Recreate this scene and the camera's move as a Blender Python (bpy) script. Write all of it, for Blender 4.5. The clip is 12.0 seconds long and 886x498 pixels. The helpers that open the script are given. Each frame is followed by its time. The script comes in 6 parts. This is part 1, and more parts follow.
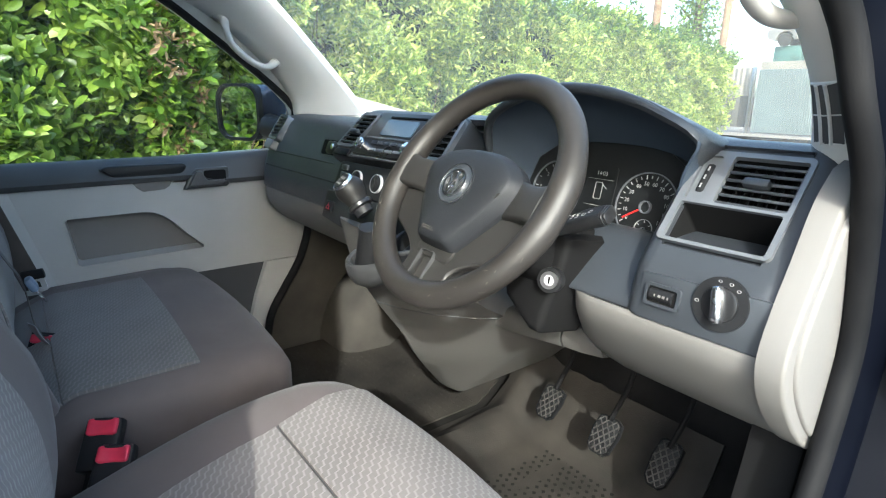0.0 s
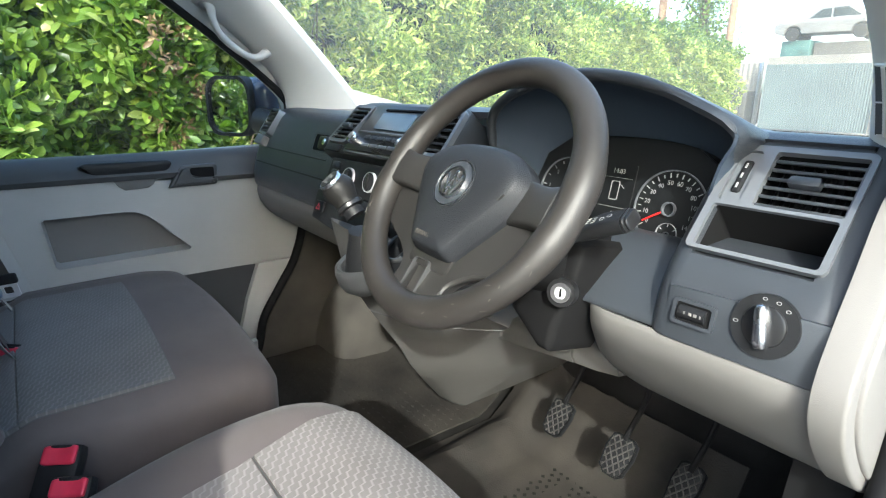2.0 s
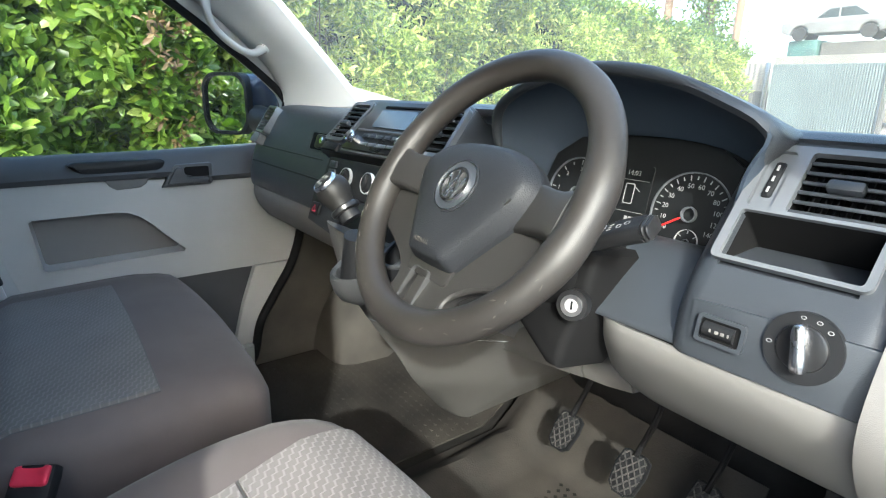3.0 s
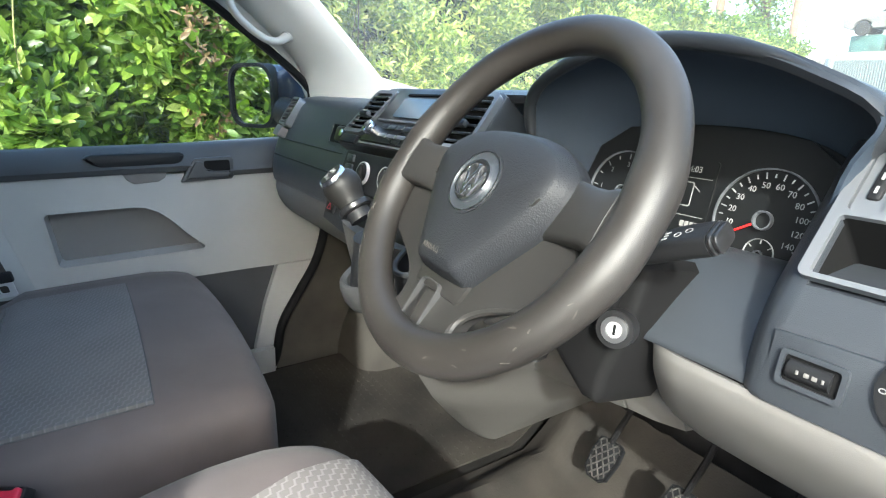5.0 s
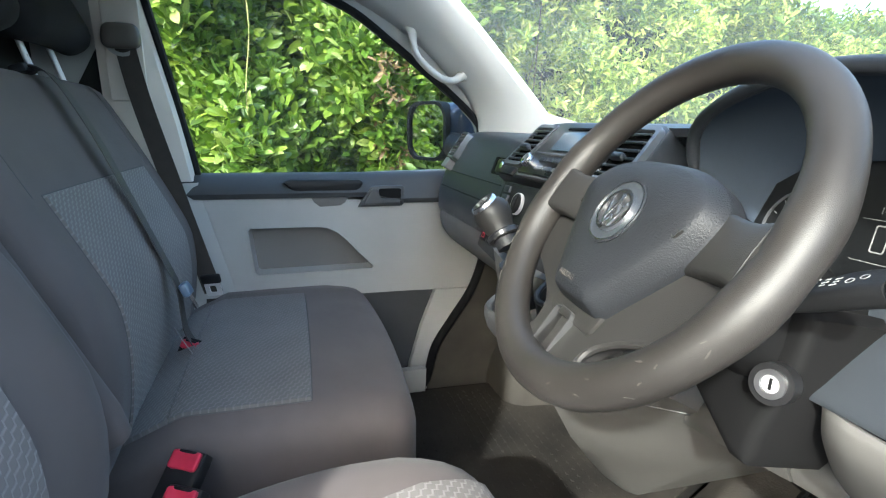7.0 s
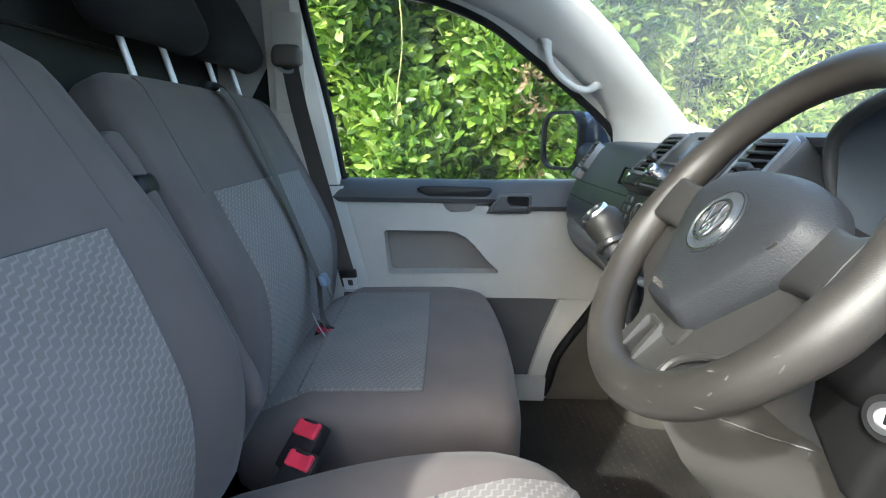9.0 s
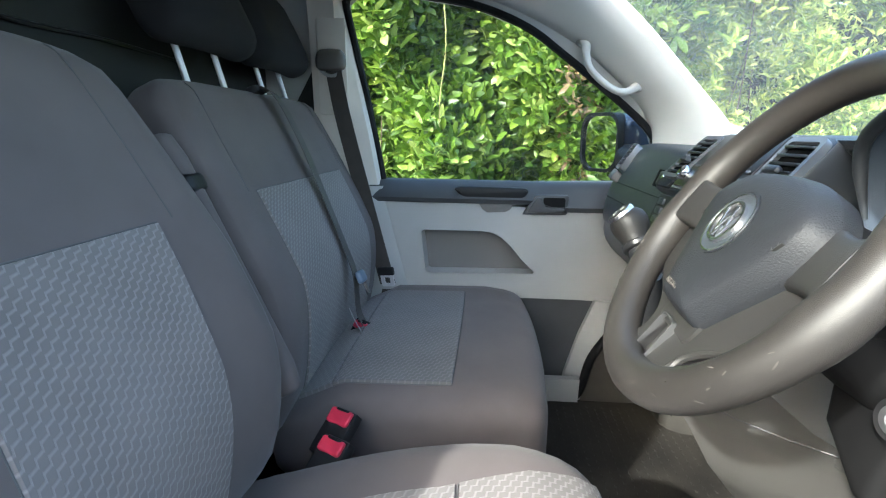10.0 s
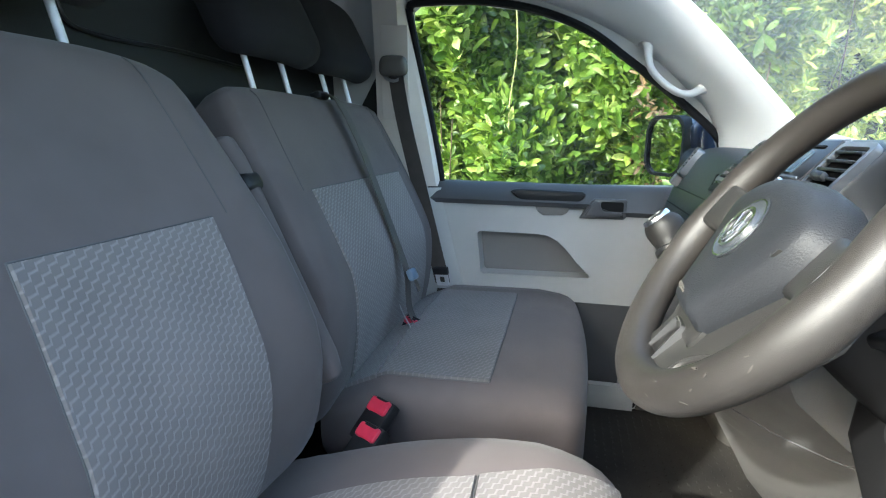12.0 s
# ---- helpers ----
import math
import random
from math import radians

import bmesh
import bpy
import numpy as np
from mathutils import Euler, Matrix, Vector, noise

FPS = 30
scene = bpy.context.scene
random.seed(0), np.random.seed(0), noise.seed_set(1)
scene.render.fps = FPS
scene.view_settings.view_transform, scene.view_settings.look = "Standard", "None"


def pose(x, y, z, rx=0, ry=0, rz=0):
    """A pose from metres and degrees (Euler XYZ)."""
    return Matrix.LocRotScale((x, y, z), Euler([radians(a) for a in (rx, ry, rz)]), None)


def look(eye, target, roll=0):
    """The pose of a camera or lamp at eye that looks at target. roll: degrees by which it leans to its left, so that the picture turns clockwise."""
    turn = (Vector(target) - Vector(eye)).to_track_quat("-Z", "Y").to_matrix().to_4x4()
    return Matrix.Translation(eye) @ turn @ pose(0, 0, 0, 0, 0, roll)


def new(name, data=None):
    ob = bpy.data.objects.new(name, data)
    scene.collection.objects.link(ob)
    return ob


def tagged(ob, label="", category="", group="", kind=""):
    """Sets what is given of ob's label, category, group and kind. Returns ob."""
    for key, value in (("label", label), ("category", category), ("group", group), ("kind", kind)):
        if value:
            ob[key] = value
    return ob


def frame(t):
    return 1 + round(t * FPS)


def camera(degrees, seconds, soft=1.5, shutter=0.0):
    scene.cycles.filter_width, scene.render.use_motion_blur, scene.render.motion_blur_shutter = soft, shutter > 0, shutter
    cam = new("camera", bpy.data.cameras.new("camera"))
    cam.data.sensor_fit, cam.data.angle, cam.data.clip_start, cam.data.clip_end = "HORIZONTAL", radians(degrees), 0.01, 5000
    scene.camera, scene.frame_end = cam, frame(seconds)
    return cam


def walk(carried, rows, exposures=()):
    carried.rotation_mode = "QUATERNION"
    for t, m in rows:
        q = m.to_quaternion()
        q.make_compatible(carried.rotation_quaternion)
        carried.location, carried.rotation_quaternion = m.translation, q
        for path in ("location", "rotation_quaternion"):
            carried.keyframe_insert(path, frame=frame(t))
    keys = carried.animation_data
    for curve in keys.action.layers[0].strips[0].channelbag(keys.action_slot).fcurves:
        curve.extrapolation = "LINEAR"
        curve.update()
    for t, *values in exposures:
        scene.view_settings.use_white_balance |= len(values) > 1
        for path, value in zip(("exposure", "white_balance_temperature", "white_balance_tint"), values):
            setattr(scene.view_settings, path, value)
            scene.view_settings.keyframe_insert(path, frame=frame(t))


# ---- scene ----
cam = camera(76.4, 12.0, soft=1.15)
PATH = [
    (0, (1.106, -0.495, 0.807), (-0.43, 0.669, 0.275), 0.6),
    (0.5, (1.089, -0.481, 0.807), (-0.447, 0.682, 0.27), 0.6),
    (1, (1.074, -0.461, 0.804), (-0.463, 0.699, 0.266), 0.6),
    (1.5, (1.058, -0.447, 0.803), (-0.481, 0.711, 0.263), 0.6),
    (2, (1.03, -0.426, 0.795), (-0.513, 0.726, 0.251), 0.5),
    (2.5, (1.005, -0.409, 0.791), (-0.541, 0.738, 0.246), 0.6),
    (4.5, (0.923, -0.313, 0.775), (-0.669, 0.764, 0.222), 0.6),
    (5, (0.906, -0.301, 0.768), (-0.72, 0.724, 0.215), 0.6),
    (5.5, (0.903, -0.297, 0.768), (-0.777, 0.641, 0.226), 0.5),
    (6, (0.91, -0.29, 0.764), (-0.852, 0.514, 0.264), 0.6),
    (6.5, (0.919, -0.288, 0.76), (-0.912, 0.376, 0.302), 0.7),
    (7, (0.932, -0.283, 0.759), (-0.954, 0.223, 0.326), 0.8),
    (7.5, (0.946, -0.275, 0.759), (-0.975, 0.089, 0.338), 0.8),
    (9.5, (0.987, -0.229, 0.756), (-0.97, -0.301, 0.351), 1.0),
    (10, (1.003, -0.217, 0.759), (-0.95, -0.358, 0.354), 1.0),
    (10.5, (1.011, -0.203, 0.759), (-0.937, -0.41, 0.356), 1.0),
    (11, (1.017, -0.187, 0.76), (-0.922, -0.466, 0.357), 1.1),
    (11.5, (1.019, -0.171, 0.758), (-0.909, -0.515, 0.356), 1.2),
    (12, (1.026, -0.152, 0.762), (-0.892, -0.556, 0.36), 1.1),
]
walk(cam, [(t, look(eye, target, roll)) for t, eye, target, roll in PATH], [(0.0, 2.55, 6000, 1), (2.5, 2.62, 6000, 1), (4.5, 2.85, 6000, 1), (7.5, 2.88, 6000, 1), (9.5, 3.02, 6000, 1), (12.0, 3.10, 6000, 1)])


# ---- light ----
SUN = Vector((0.70, -0.50, 0.505)).normalized()
world = bpy.data.worlds.new("world")
scene.world = world
world.use_nodes = True
sky = world.node_tree.nodes.new("ShaderNodeTexSky")
sky.sky_type = "NISHITA"
sky.sun_disc = False
sky.sun_elevation = math.asin(SUN.z)
sky.sun_rotation = math.atan2(SUN.x, SUN.y)
sky.dust_density = 3.0
sky.air_density = 1.0
world.node_tree.nodes["Background"].inputs[1].default_value = 0.15
world.node_tree.links.new(sky.outputs[0], world.node_tree.nodes["Background"].inputs[0])
sun = new("sun", bpy.data.lights.new("sun", "SUN"))
sun.data.energy, sun.data.angle, sun.data.color = 1.2, radians(1.2), (1.0, 0.95, 0.88)
sun.matrix_world = SUN.to_track_quat("Z", "Y").to_matrix().to_4x4()


# ---- materials ----
def material(name, color, rough=0.5, metal=0.0, vary=0.15, scale=6.0, bump=0.0, grain=900.0, coat=0.0, spec=0.5, rvary=0.08, dirt=None):
    """A plain surface with cloudy wear at one scale and fine grain at another."""
    m = bpy.data.materials.new(name)
    m.use_nodes = True
    n, l = m.node_tree.nodes, m.node_tree.links
    b = n["Principled BSDF"]
    b.inputs["Roughness"].default_value, b.inputs["Metallic"].default_value = rough, metal
    b.inputs["Coat Weight"].default_value, b.inputs["Specular IOR Level"].default_value = coat, spec
    tc = n.new("ShaderNodeTexCoord")
    big, fine = n.new("ShaderNodeTexNoise"), n.new("ShaderNodeTexNoise")
    big.inputs["Scale"].default_value, big.inputs["Detail"].default_value = scale, 5
    fine.inputs["Scale"].default_value, fine.inputs["Detail"].default_value = grain, 2
    l.new(tc.outputs["Object"], big.inputs["Vector"])
    l.new(tc.outputs["Object"], fine.inputs["Vector"])
    mix = n.new("ShaderNodeMix")
    mix.data_type = "RGBA"
    c = Vector(color)
    mix.inputs["A"].default_value = (*(c * (1 - vary)), 1)
    mix.inputs["B"].default_value = (*(dirt or c * (1 + vary)), 1)
    ramp = n.new("ShaderNodeMapRange")
    ramp.inputs["From Min"].default_value, ramp.inputs["From Max"].default_value = 0.3, 0.7
    l.new(big.outputs["Fac"], ramp.inputs["Value"])
    l.new(ramp.outputs["Result"], mix.inputs["Factor"])
    l.new(mix.outputs["Result"], b.inputs["Base Color"])
    if rvary:
        r = n.new("ShaderNodeMapRange")
        r.inputs["To Min"].default_value, r.inputs["To Max"].default_value = max(rough - rvary, 0.02), rough + rvary
        l.new(big.outputs["Fac"], r.inputs["Value"])
        l.new(r.outputs["Result"], b.inputs["Roughness"])
    if bump:
        bp = n.new("ShaderNodeBump")
        bp.inputs["Strength"].default_value, bp.inputs["Distance"].default_value = bump, 0.0006
        l.new(fine.outputs["Fac"], bp.inputs["Height"])
        l.new(bp.outputs["Normal"], b.inputs["Normal"])
    return m


def math_node(n, l, op, a, b=None):
    k = n.new("ShaderNodeMath")
    k.operation = op
    for i, v in enumerate((a, b)):
        if v is None:
            continue
        if isinstance(v, (int, float)):
            k.inputs[i].default_value = v
        else:
            l.new(v, k.inputs[i])
    return k.outputs[0]


def fabric(name, dark, light, pattern):
    """Woven seat cloth; with a pattern, short light waves in staggered rows, in metres of the cloth's own unwrapping."""
    m = material(name, dark, 0.95, vary=0.1, scale=9, bump=0.35, grain=1400, spec=0.15)
    n, l = m.node_tree.nodes, m.node_tree.links
    b = n["Principled BSDF"]
    b.inputs["Sheen Weight"].default_value = 0.12
    b.inputs["Sheen Roughness"].default_value = 0.4
    if pattern:
        tc = n.new("ShaderNodeTexCoord")
        sx = n.new("ShaderNodeSeparateXYZ")
        l.new(tc.outputs["UV"], sx.inputs[0])
        u, v = sx.outputs[0], sx.outputs[1]
        c = math_node(n, l, "DIVIDE", u, -0.0112)
        cell = math_node(n, l, "FLOOR", c)
        f = math_node(n, l, "SUBTRACT", c, cell)
        step = n.new("ShaderNodeMapRange")
        step.interpolation_type = "SMOOTHSTEP"
        step.inputs["From Min"].default_value, step.inputs["From Max"].default_value = 0.36, 0.64
        l.new(f, step.inputs["Value"])
        st = step.outputs["Result"]
        climb = math_node(n, l, "MULTIPLY", math_node(n, l, "ADD", math_node(n, l, "MULTIPLY", math_node(n, l, "ADD", cell, st), 0.42), math_node(n, l, "MULTIPLY", c, 0.20)), 1.0)
        d = math_node(n, l, "ABSOLUTE", math_node(n, l, "SUBTRACT", math_node(n, l, "FRACT", math_node(n, l, "SUBTRACT", math_node(n, l, "DIVIDE", v, 0.0128), climb)), 0.5))
        steep = math_node(n, l, "MULTIPLY", math_node(n, l, "MULTIPLY", st, math_node(n, l, "SUBTRACT", 1.0, st)), 4.0)
        wide = math_node(n, l, "ADD", math_node(n, l, "MULTIPLY", steep, 0.20), 0.11)
        edge = n.new("ShaderNodeMapRange")
        edge.inputs["From Min"].default_value, edge.inputs["From Max"].default_value = -0.05, 0.07
        l.new(math_node(n, l, "SUBTRACT", wide, d), edge.inputs["Value"])
        worn = n.new("ShaderNodeTexNoise")
        worn.inputs["Scale"].default_value = 260.0
        l.new(tc.outputs["UV"], worn.inputs["Vector"])
        dash = math_node(n, l, "MULTIPLY", edge.outputs["Result"], math_node(n, l, "ADD", math_node(n, l, "MULTIPLY", worn.outputs["Fac"], 0.7), 0.5))
        old = b.inputs["Base Color"].links[0].from_socket
        mix = n.new("ShaderNodeMix")
        mix.data_type = "RGBA"
        l.new(math_node(n, l, "MULTIPLY", dash, 0.72), mix.inputs["Factor"])
        l.new(old, mix.inputs["A"])
        mix.inputs["B"].default_value = (*light, 1)
        l.new(mix.outputs["Result"], b.inputs["Base Color"])
        bp = n.new("ShaderNodeBump")
        bp.inputs["Strength"].default_value, bp.inputs["Distance"].default_value = 0.6, 0.0009
        l.new(dash, bp.inputs["Height"])
        l.new(b.inputs["Normal"].links[0].from_socket, bp.inputs["Normal"])
        l.new(bp.outputs["Normal"], b.inputs["Normal"])
    return m


def glass(name, tint, film):
    """A thin clear pane: lets light through, mirrors a little, and carries a film of dust."""
    m = bpy.data.materials.new(name)
    m.use_nodes = True
    n, l = m.node_tree.nodes, m.node_tree.links
    out = n["Material Output"]
    clear, gloss, dust, forward = n.new("ShaderNodeBsdfTransparent"), n.new("ShaderNodeBsdfGlossy"), n.new("ShaderNodeBsdfDiffuse"), n.new("ShaderNodeBsdfTranslucent")
    clear.inputs[0].default_value = (*tint, 1)
    gloss.inputs["Roughness"].default_value = 0.01
    dust.inputs[0].default_value = forward.inputs[0].default_value = (0.78, 0.75, 0.67, 1)
    both = n.new("ShaderNodeMixShader")
    both.inputs[0].default_value = 0.6
    l.new(dust.outputs[0], both.inputs[1])
    l.new(forward.outputs[0], both.inputs[2])
    lw = n.new("ShaderNodeLayerWeight")
    lw.inputs[0].default_value = 0.5
    power = math_node(n, l, "POWER", lw.outputs["Facing"], 4.0)
    strength = math_node(n, l, "ADD", math_node(n, l, "MULTIPLY", power, 0.18), 0.015)
    a, b = n.new("ShaderNodeMixShader"), n.new("ShaderNodeMixShader")
    l.new(strength, a.inputs[0])
    l.new(clear.outputs[0], a.inputs[1])
    l.new(gloss.outputs[0], a.inputs[2])
    tc, no, mr = n.new("ShaderNodeTexCoord"), n.new("ShaderNodeTexNoise"), n.new("ShaderNodeMapRange")
    no.inputs["Scale"].default_value, no.inputs["Detail"].default_value = 4.0, 6
    l.new(tc.outputs["Object"], no.inputs["Vector"])
    l.new(no.outputs["Fac"], mr.inputs["Value"])
    mr.inputs["From Min"].default_value, mr.inputs["From Max"].default_value = 0.35, 0.75
    mr.inputs["To Min"].default_value, mr.inputs["To Max"].default_value = film * 0.82, film
    l.new(mr.outputs[0], b.inputs[0])
    l.new(a.outputs[0], b.inputs[1])
    l.new(both.outputs[0], b.inputs[2])
    l.new(b.outputs[0], out.inputs[0])
    return m


def leaf_material(name, dark, light, gold):
    m = bpy.data.materials.new(name)
    m.use_nodes = True
    n, l = m.node_tree.nodes, m.node_tree.links
    b = n["Principled BSDF"]
    b.inputs["Roughness"].default_value = 0.38
    geo = n.new("ShaderNodeNewGeometry")
    ramp = n.new("ShaderNodeValToRGB")
    e = ramp.color_ramp.elements
    e[0].position, e[0].color = 0.0, (*dark, 1)
    e[1].position, e[1].color = 1.0, (*gold, 1)
    mid = e.new(0.66)
    mid.color = (*light, 1)
    l.new(geo.outputs["Random Per Island"], ramp.inputs[0])
    l.new(ramp.outputs[0], b.inputs["Base Color"])
    tr = n.new("ShaderNodeBsdfTranslucent")
    tint = n.new("ShaderNodeMix")
    tint.data_type, tint.blend_type = "RGBA", "MULTIPLY"
    tint.inputs["Factor"].default_value = 1.0
    l.new(ramp.outputs[0], tint.inputs["A"])
    tint.inputs["B"].default_value = (1.35, 1.45, 0.6, 1)
    l.new(tint.outputs["Result"], tr.inputs[0])
    mix = n.new("ShaderNodeMixShader")
    mix.inputs[0].default_value = 0.30
    l.new(b.outputs[0], mix.inputs[1])
    l.new(tr.outputs[0], mix.inputs[2])
    l.new(mix.outputs[0], n["Material Output"].inputs[0])
    return m


def glowing(name, color, strength):
    m = bpy.data.materials.new(name)
    m.use_nodes = True
    b = m.node_tree.nodes["Principled BSDF"]
    b.inputs["Base Color"].default_value = (*color, 1)
    b.inputs["Emission Color"].default_value = (*color, 1)
    b.inputs["Emission Strength"].default_value = strength
    return m


DASH = material("dash_plastic", (0.035, 0.040, 0.048), 0.39, vary=0.10, scale=5, bump=0.5, grain=1300, spec=0.62)
BINN = material("binnacle_plastic", (0.044, 0.060, 0.086), 0.6, vary=0.12, scale=7, bump=0.4, grain=1300, spec=0.3)
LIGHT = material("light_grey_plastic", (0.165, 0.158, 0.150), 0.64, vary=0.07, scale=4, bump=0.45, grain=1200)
# Light grey plastic darkened, so the shade under the dash is in the colour.
CONSOLE = material("shaded_console_plastic", (0.080, 0.077, 0.073), 0.5, vary=0.08, scale=4, bump=0.45, grain=1200)
PILLAR = material("pale_pillar_plastic", (0.68, 0.67, 0.65), 0.5, vary=0.05, scale=4, bump=0.3, grain=1200)
HANDLE = material("pale_handle_plastic", (0.50, 0.49, 0.47), 0.5, vary=0.06, scale=9, bump=0.3, grain=1200)
DOORGREY = material("door_grey_plastic", (0.405, 0.40, 0.385), 0.55, vary=0.07, scale=4, bump=0.4, grain=1100)
DOORDARK = material("door_dark_plastic", (0.060, 0.062, 0.066), 0.5, vary=0.12, scale=6, bump=0.4, grain=1200)
GLOSSY = material("satin_black_plastic", (0.014, 0.014, 0.015), 0.30, vary=0.1, scale=9, bump=0.0)
BLACK = material("black_plastic", (0.013, 0.0135, 0.015), 0.5, vary=0.15, scale=9, bump=0.3, grain=1200, spec=0.28)
SILVER = material("silver_plastic", (0.160, 0.170, 0.186), 0.34, metal=0.3, vary=0.08, scale=9)
CHROME = material("chrome", (0.78, 0.78, 0.80), 0.12, metal=1.0, vary=0.05, scale=20, rvary=0.05)
BADGE = material("bright_badge_metal", (0.72, 0.72, 0.74), 0.26, metal=1.0, vary=0.05, scale=20)
# Near-white and barely metallic: the rods' sun glint is put into the colour.
RODMETAL = material("rod_glint_white", (0.88, 0.88, 0.88), 0.30, metal=0.25, vary=0.04, scale=20)
# Pale and barely metallic: the gleam of small metal parts is painted in.
LATCH = material("painted_metal_gleam", (0.62, 0.62, 0.63), 0.35, metal=0.2, vary=0.05, scale=30)
STEEL = material("bare_steel", (0.42, 0.42, 0.43), 0.35, metal=1.0, vary=0.1, scale=20)
RIM = material("wheel_rim_polyurethane", (0.0255, 0.0230, 0.0210), 0.45, vary=0.22, scale=11, bump=0.35, grain=1500, rvary=0.1)
HUB = material("wheel_hub_plastic", (0.0185, 0.0200, 0.0235), 0.48, vary=0.12, scale=9, bump=1.0, grain=620, spec=0.26)
CARRIER = material("wheel_spoke_plastic", (0.024, 0.0232, 0.0225), 0.42, vary=0.12, scale=10, bump=0.4, grain=1200)
SCUFF = material("pale_scuff", (0.075, 0.068, 0.060), 0.7, vary=0.25, scale=150)
CLOTH = fabric("plain_grey_cloth", (0.112, 0.096, 0.093), None, False)
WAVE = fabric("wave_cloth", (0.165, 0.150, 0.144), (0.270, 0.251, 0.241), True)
# Same wave cloth, darker and with a fainter pattern, for the bench cushion.
DIMWAVE = fabric("faint_wave_cloth", (0.136, 0.130, 0.127), (0.192, 0.184, 0.179), True)
# Headrest colour, far darker than the plain seat cloth and with less sheen.
HEADCLOTH = fabric("dark_headrest_cloth", (0.016, 0.016, 0.018), None, False)
HEADCLOTH.node_tree.nodes["Principled BSDF"].inputs["Sheen Weight"].default_value = 0.03
SEAM = material("seam_thread", (0.080, 0.079, 0.078), 0.9)
KNOB = material("black_leather", (0.013, 0.0125, 0.012), 0.48, vary=0.15, scale=40, bump=0.5, grain=700, spec=0.28)
TRAYGREY = material("tray_grey_plastic", (0.050, 0.051, 0.053), 0.42, vary=0.1, scale=8, bump=0.3, grain=1200)
BELT = material("belt_webbing", (0.058, 0.051, 0.046), 0.7, vary=0.15, scale=30, bump=0.6, grain=900)
RED = material("red_plastic", (0.50, 0.030, 0.065), 0.32, vary=0.15, scale=30)
CARPET = material("floor_carpet", (0.016, 0.015, 0.014), 0.98, vary=0.4, scale=7, bump=1.0, grain=500, spec=0.1)
MATRUB = material("rubber_floor_mat", (0.023, 0.0212, 0.0195), 0.85, vary=0.4, scale=5, bump=1.0, grain=260, dirt=(0.050, 0.044, 0.037), spec=0.25)
ARCHMAT = material("wheel_arch_liner", (0.050, 0.045, 0.038), 0.9, vary=0.3, scale=8, bump=0.7, grain=500)
RUBBER = material("door_seal_rubber", (0.006, 0.0065, 0.008), 0.6, vary=0.25, scale=8, bump=0.3, grain=700, dirt=(0.014, 0.014, 0.015), spec=0.15)
PAINT = material("dark_blue_paint", (0.0016, 0.0022, 0.0048), 0.36, metal=0.0, vary=0.25, scale=7, coat=0.0, rvary=0.06, spec=0.10)
HEADLINER = material("grey_headliner", (0.34, 0.34, 0.33), 0.95, vary=0.06, scale=6, bump=0.5, grain=700)
BPILLAR = material("stone_grey_pillar_plastic", (0.62, 0.565, 0.51), 0.55, vary=0.07, scale=4, bump=0.35, grain=1200)
BELTCAP = material("taupe_belt_cover", (0.105, 0.095, 0.085), 0.5, vary=0.12, scale=12, bump=0.3, grain=1200)
BULK = material("bulkhead_panel", (0.009, 0.010, 0.009), 0.8, vary=0.2, scale=4, bump=0.3, grain=500)
# For black parts, and as painted shade inside ducts, tray and wells.
DARK = material("black_and_recess_shade", (0.0075, 0.0075, 0.008), 0.7, vary=0.1, spec=0.12)
WHITE = material("white_print", (0.32, 0.32, 0.32), 0.6, vary=0.05)
BEIGE = material("pale_tan_cloth", (0.30, 0.30, 0.30), 0.9, vary=0.1, scale=20)
SCREEN = material("lcd_screen", (0.10, 0.15, 0.20), 0.12, vary=0.1, scale=9)
DIAL = material("dial_face", (0.008, 0.009, 0.010), 0.45, vary=0.1)
NEEDLE = glowing("needle_red", (0.7, 0.02, 0.02), 0.05)
LCD = glowing("lcd_print", (0.24, 0.24, 0.235), 0.01)
BLUEBELT = material("blue_grey_plastic", (0.12, 0.17, 0.24), 0.4, vary=0.1, scale=20)
SHIELD = glass("windscreen_glass", (0.99, 1.0, 0.985), 0.095)
PANE = glass("side_glass", (0.96, 0.98, 0.965), 0.008)
MIRROR = material("mirror_silver", (0.85, 0.87, 0.87), 0.02, metal=1.0, vary=0.0, rvary=0.0)
LEAF = leaf_material("laurel_leaf", (0.024, 0.058, 0.008), (0.094, 0.168, 0.020), (0.19, 0.27, 0.040))
LEAFNEW = leaf_material("young_laurel_leaf", (0.12, 0.20, 0.04), (0.22, 0.31, 0.08), (0.34, 0.40, 0.14))
BODYBLUE = material("blue_body_paint", (0.008, 0.020, 0.055), 0.25, vary=0.2, scale=7, coat=0.4)
# Paler leaf green: sunlight and windscreen haze are put into the colour.
LEAF2 = leaf_material("sun_haze_leaf", (0.075, 0.135, 0.022), (0.31, 0.385, 0.085), (0.53, 0.545, 0.17))
BROWNLEAF = leaf_material("dry_leaf", (0.07, 0.045, 0.025), (0.17, 0.11, 0.06), (0.28, 0.20, 0.11))
BARK = material("bark", (0.085, 0.06, 0.04), 0.95, vary=0.35, scale=12, bump=1.0, grain=60)
VINE = material("pale_vine_stem", (0.20, 0.20, 0.07), 0.8, vary=0.3, scale=20)
# Near-black green that puts the hedge's inner shade into colour.
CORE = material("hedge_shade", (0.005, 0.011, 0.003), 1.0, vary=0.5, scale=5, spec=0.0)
GROUND = material("yard_gravel", (0.24, 0.215, 0.185), 0.95, vary=0.22, scale=6.0, bump=1.0, grain=40)
TIN = material("corrugated_sheet", (0.135, 0.172, 0.185), 0.6, metal=0.0, vary=0.12, scale=0.8)
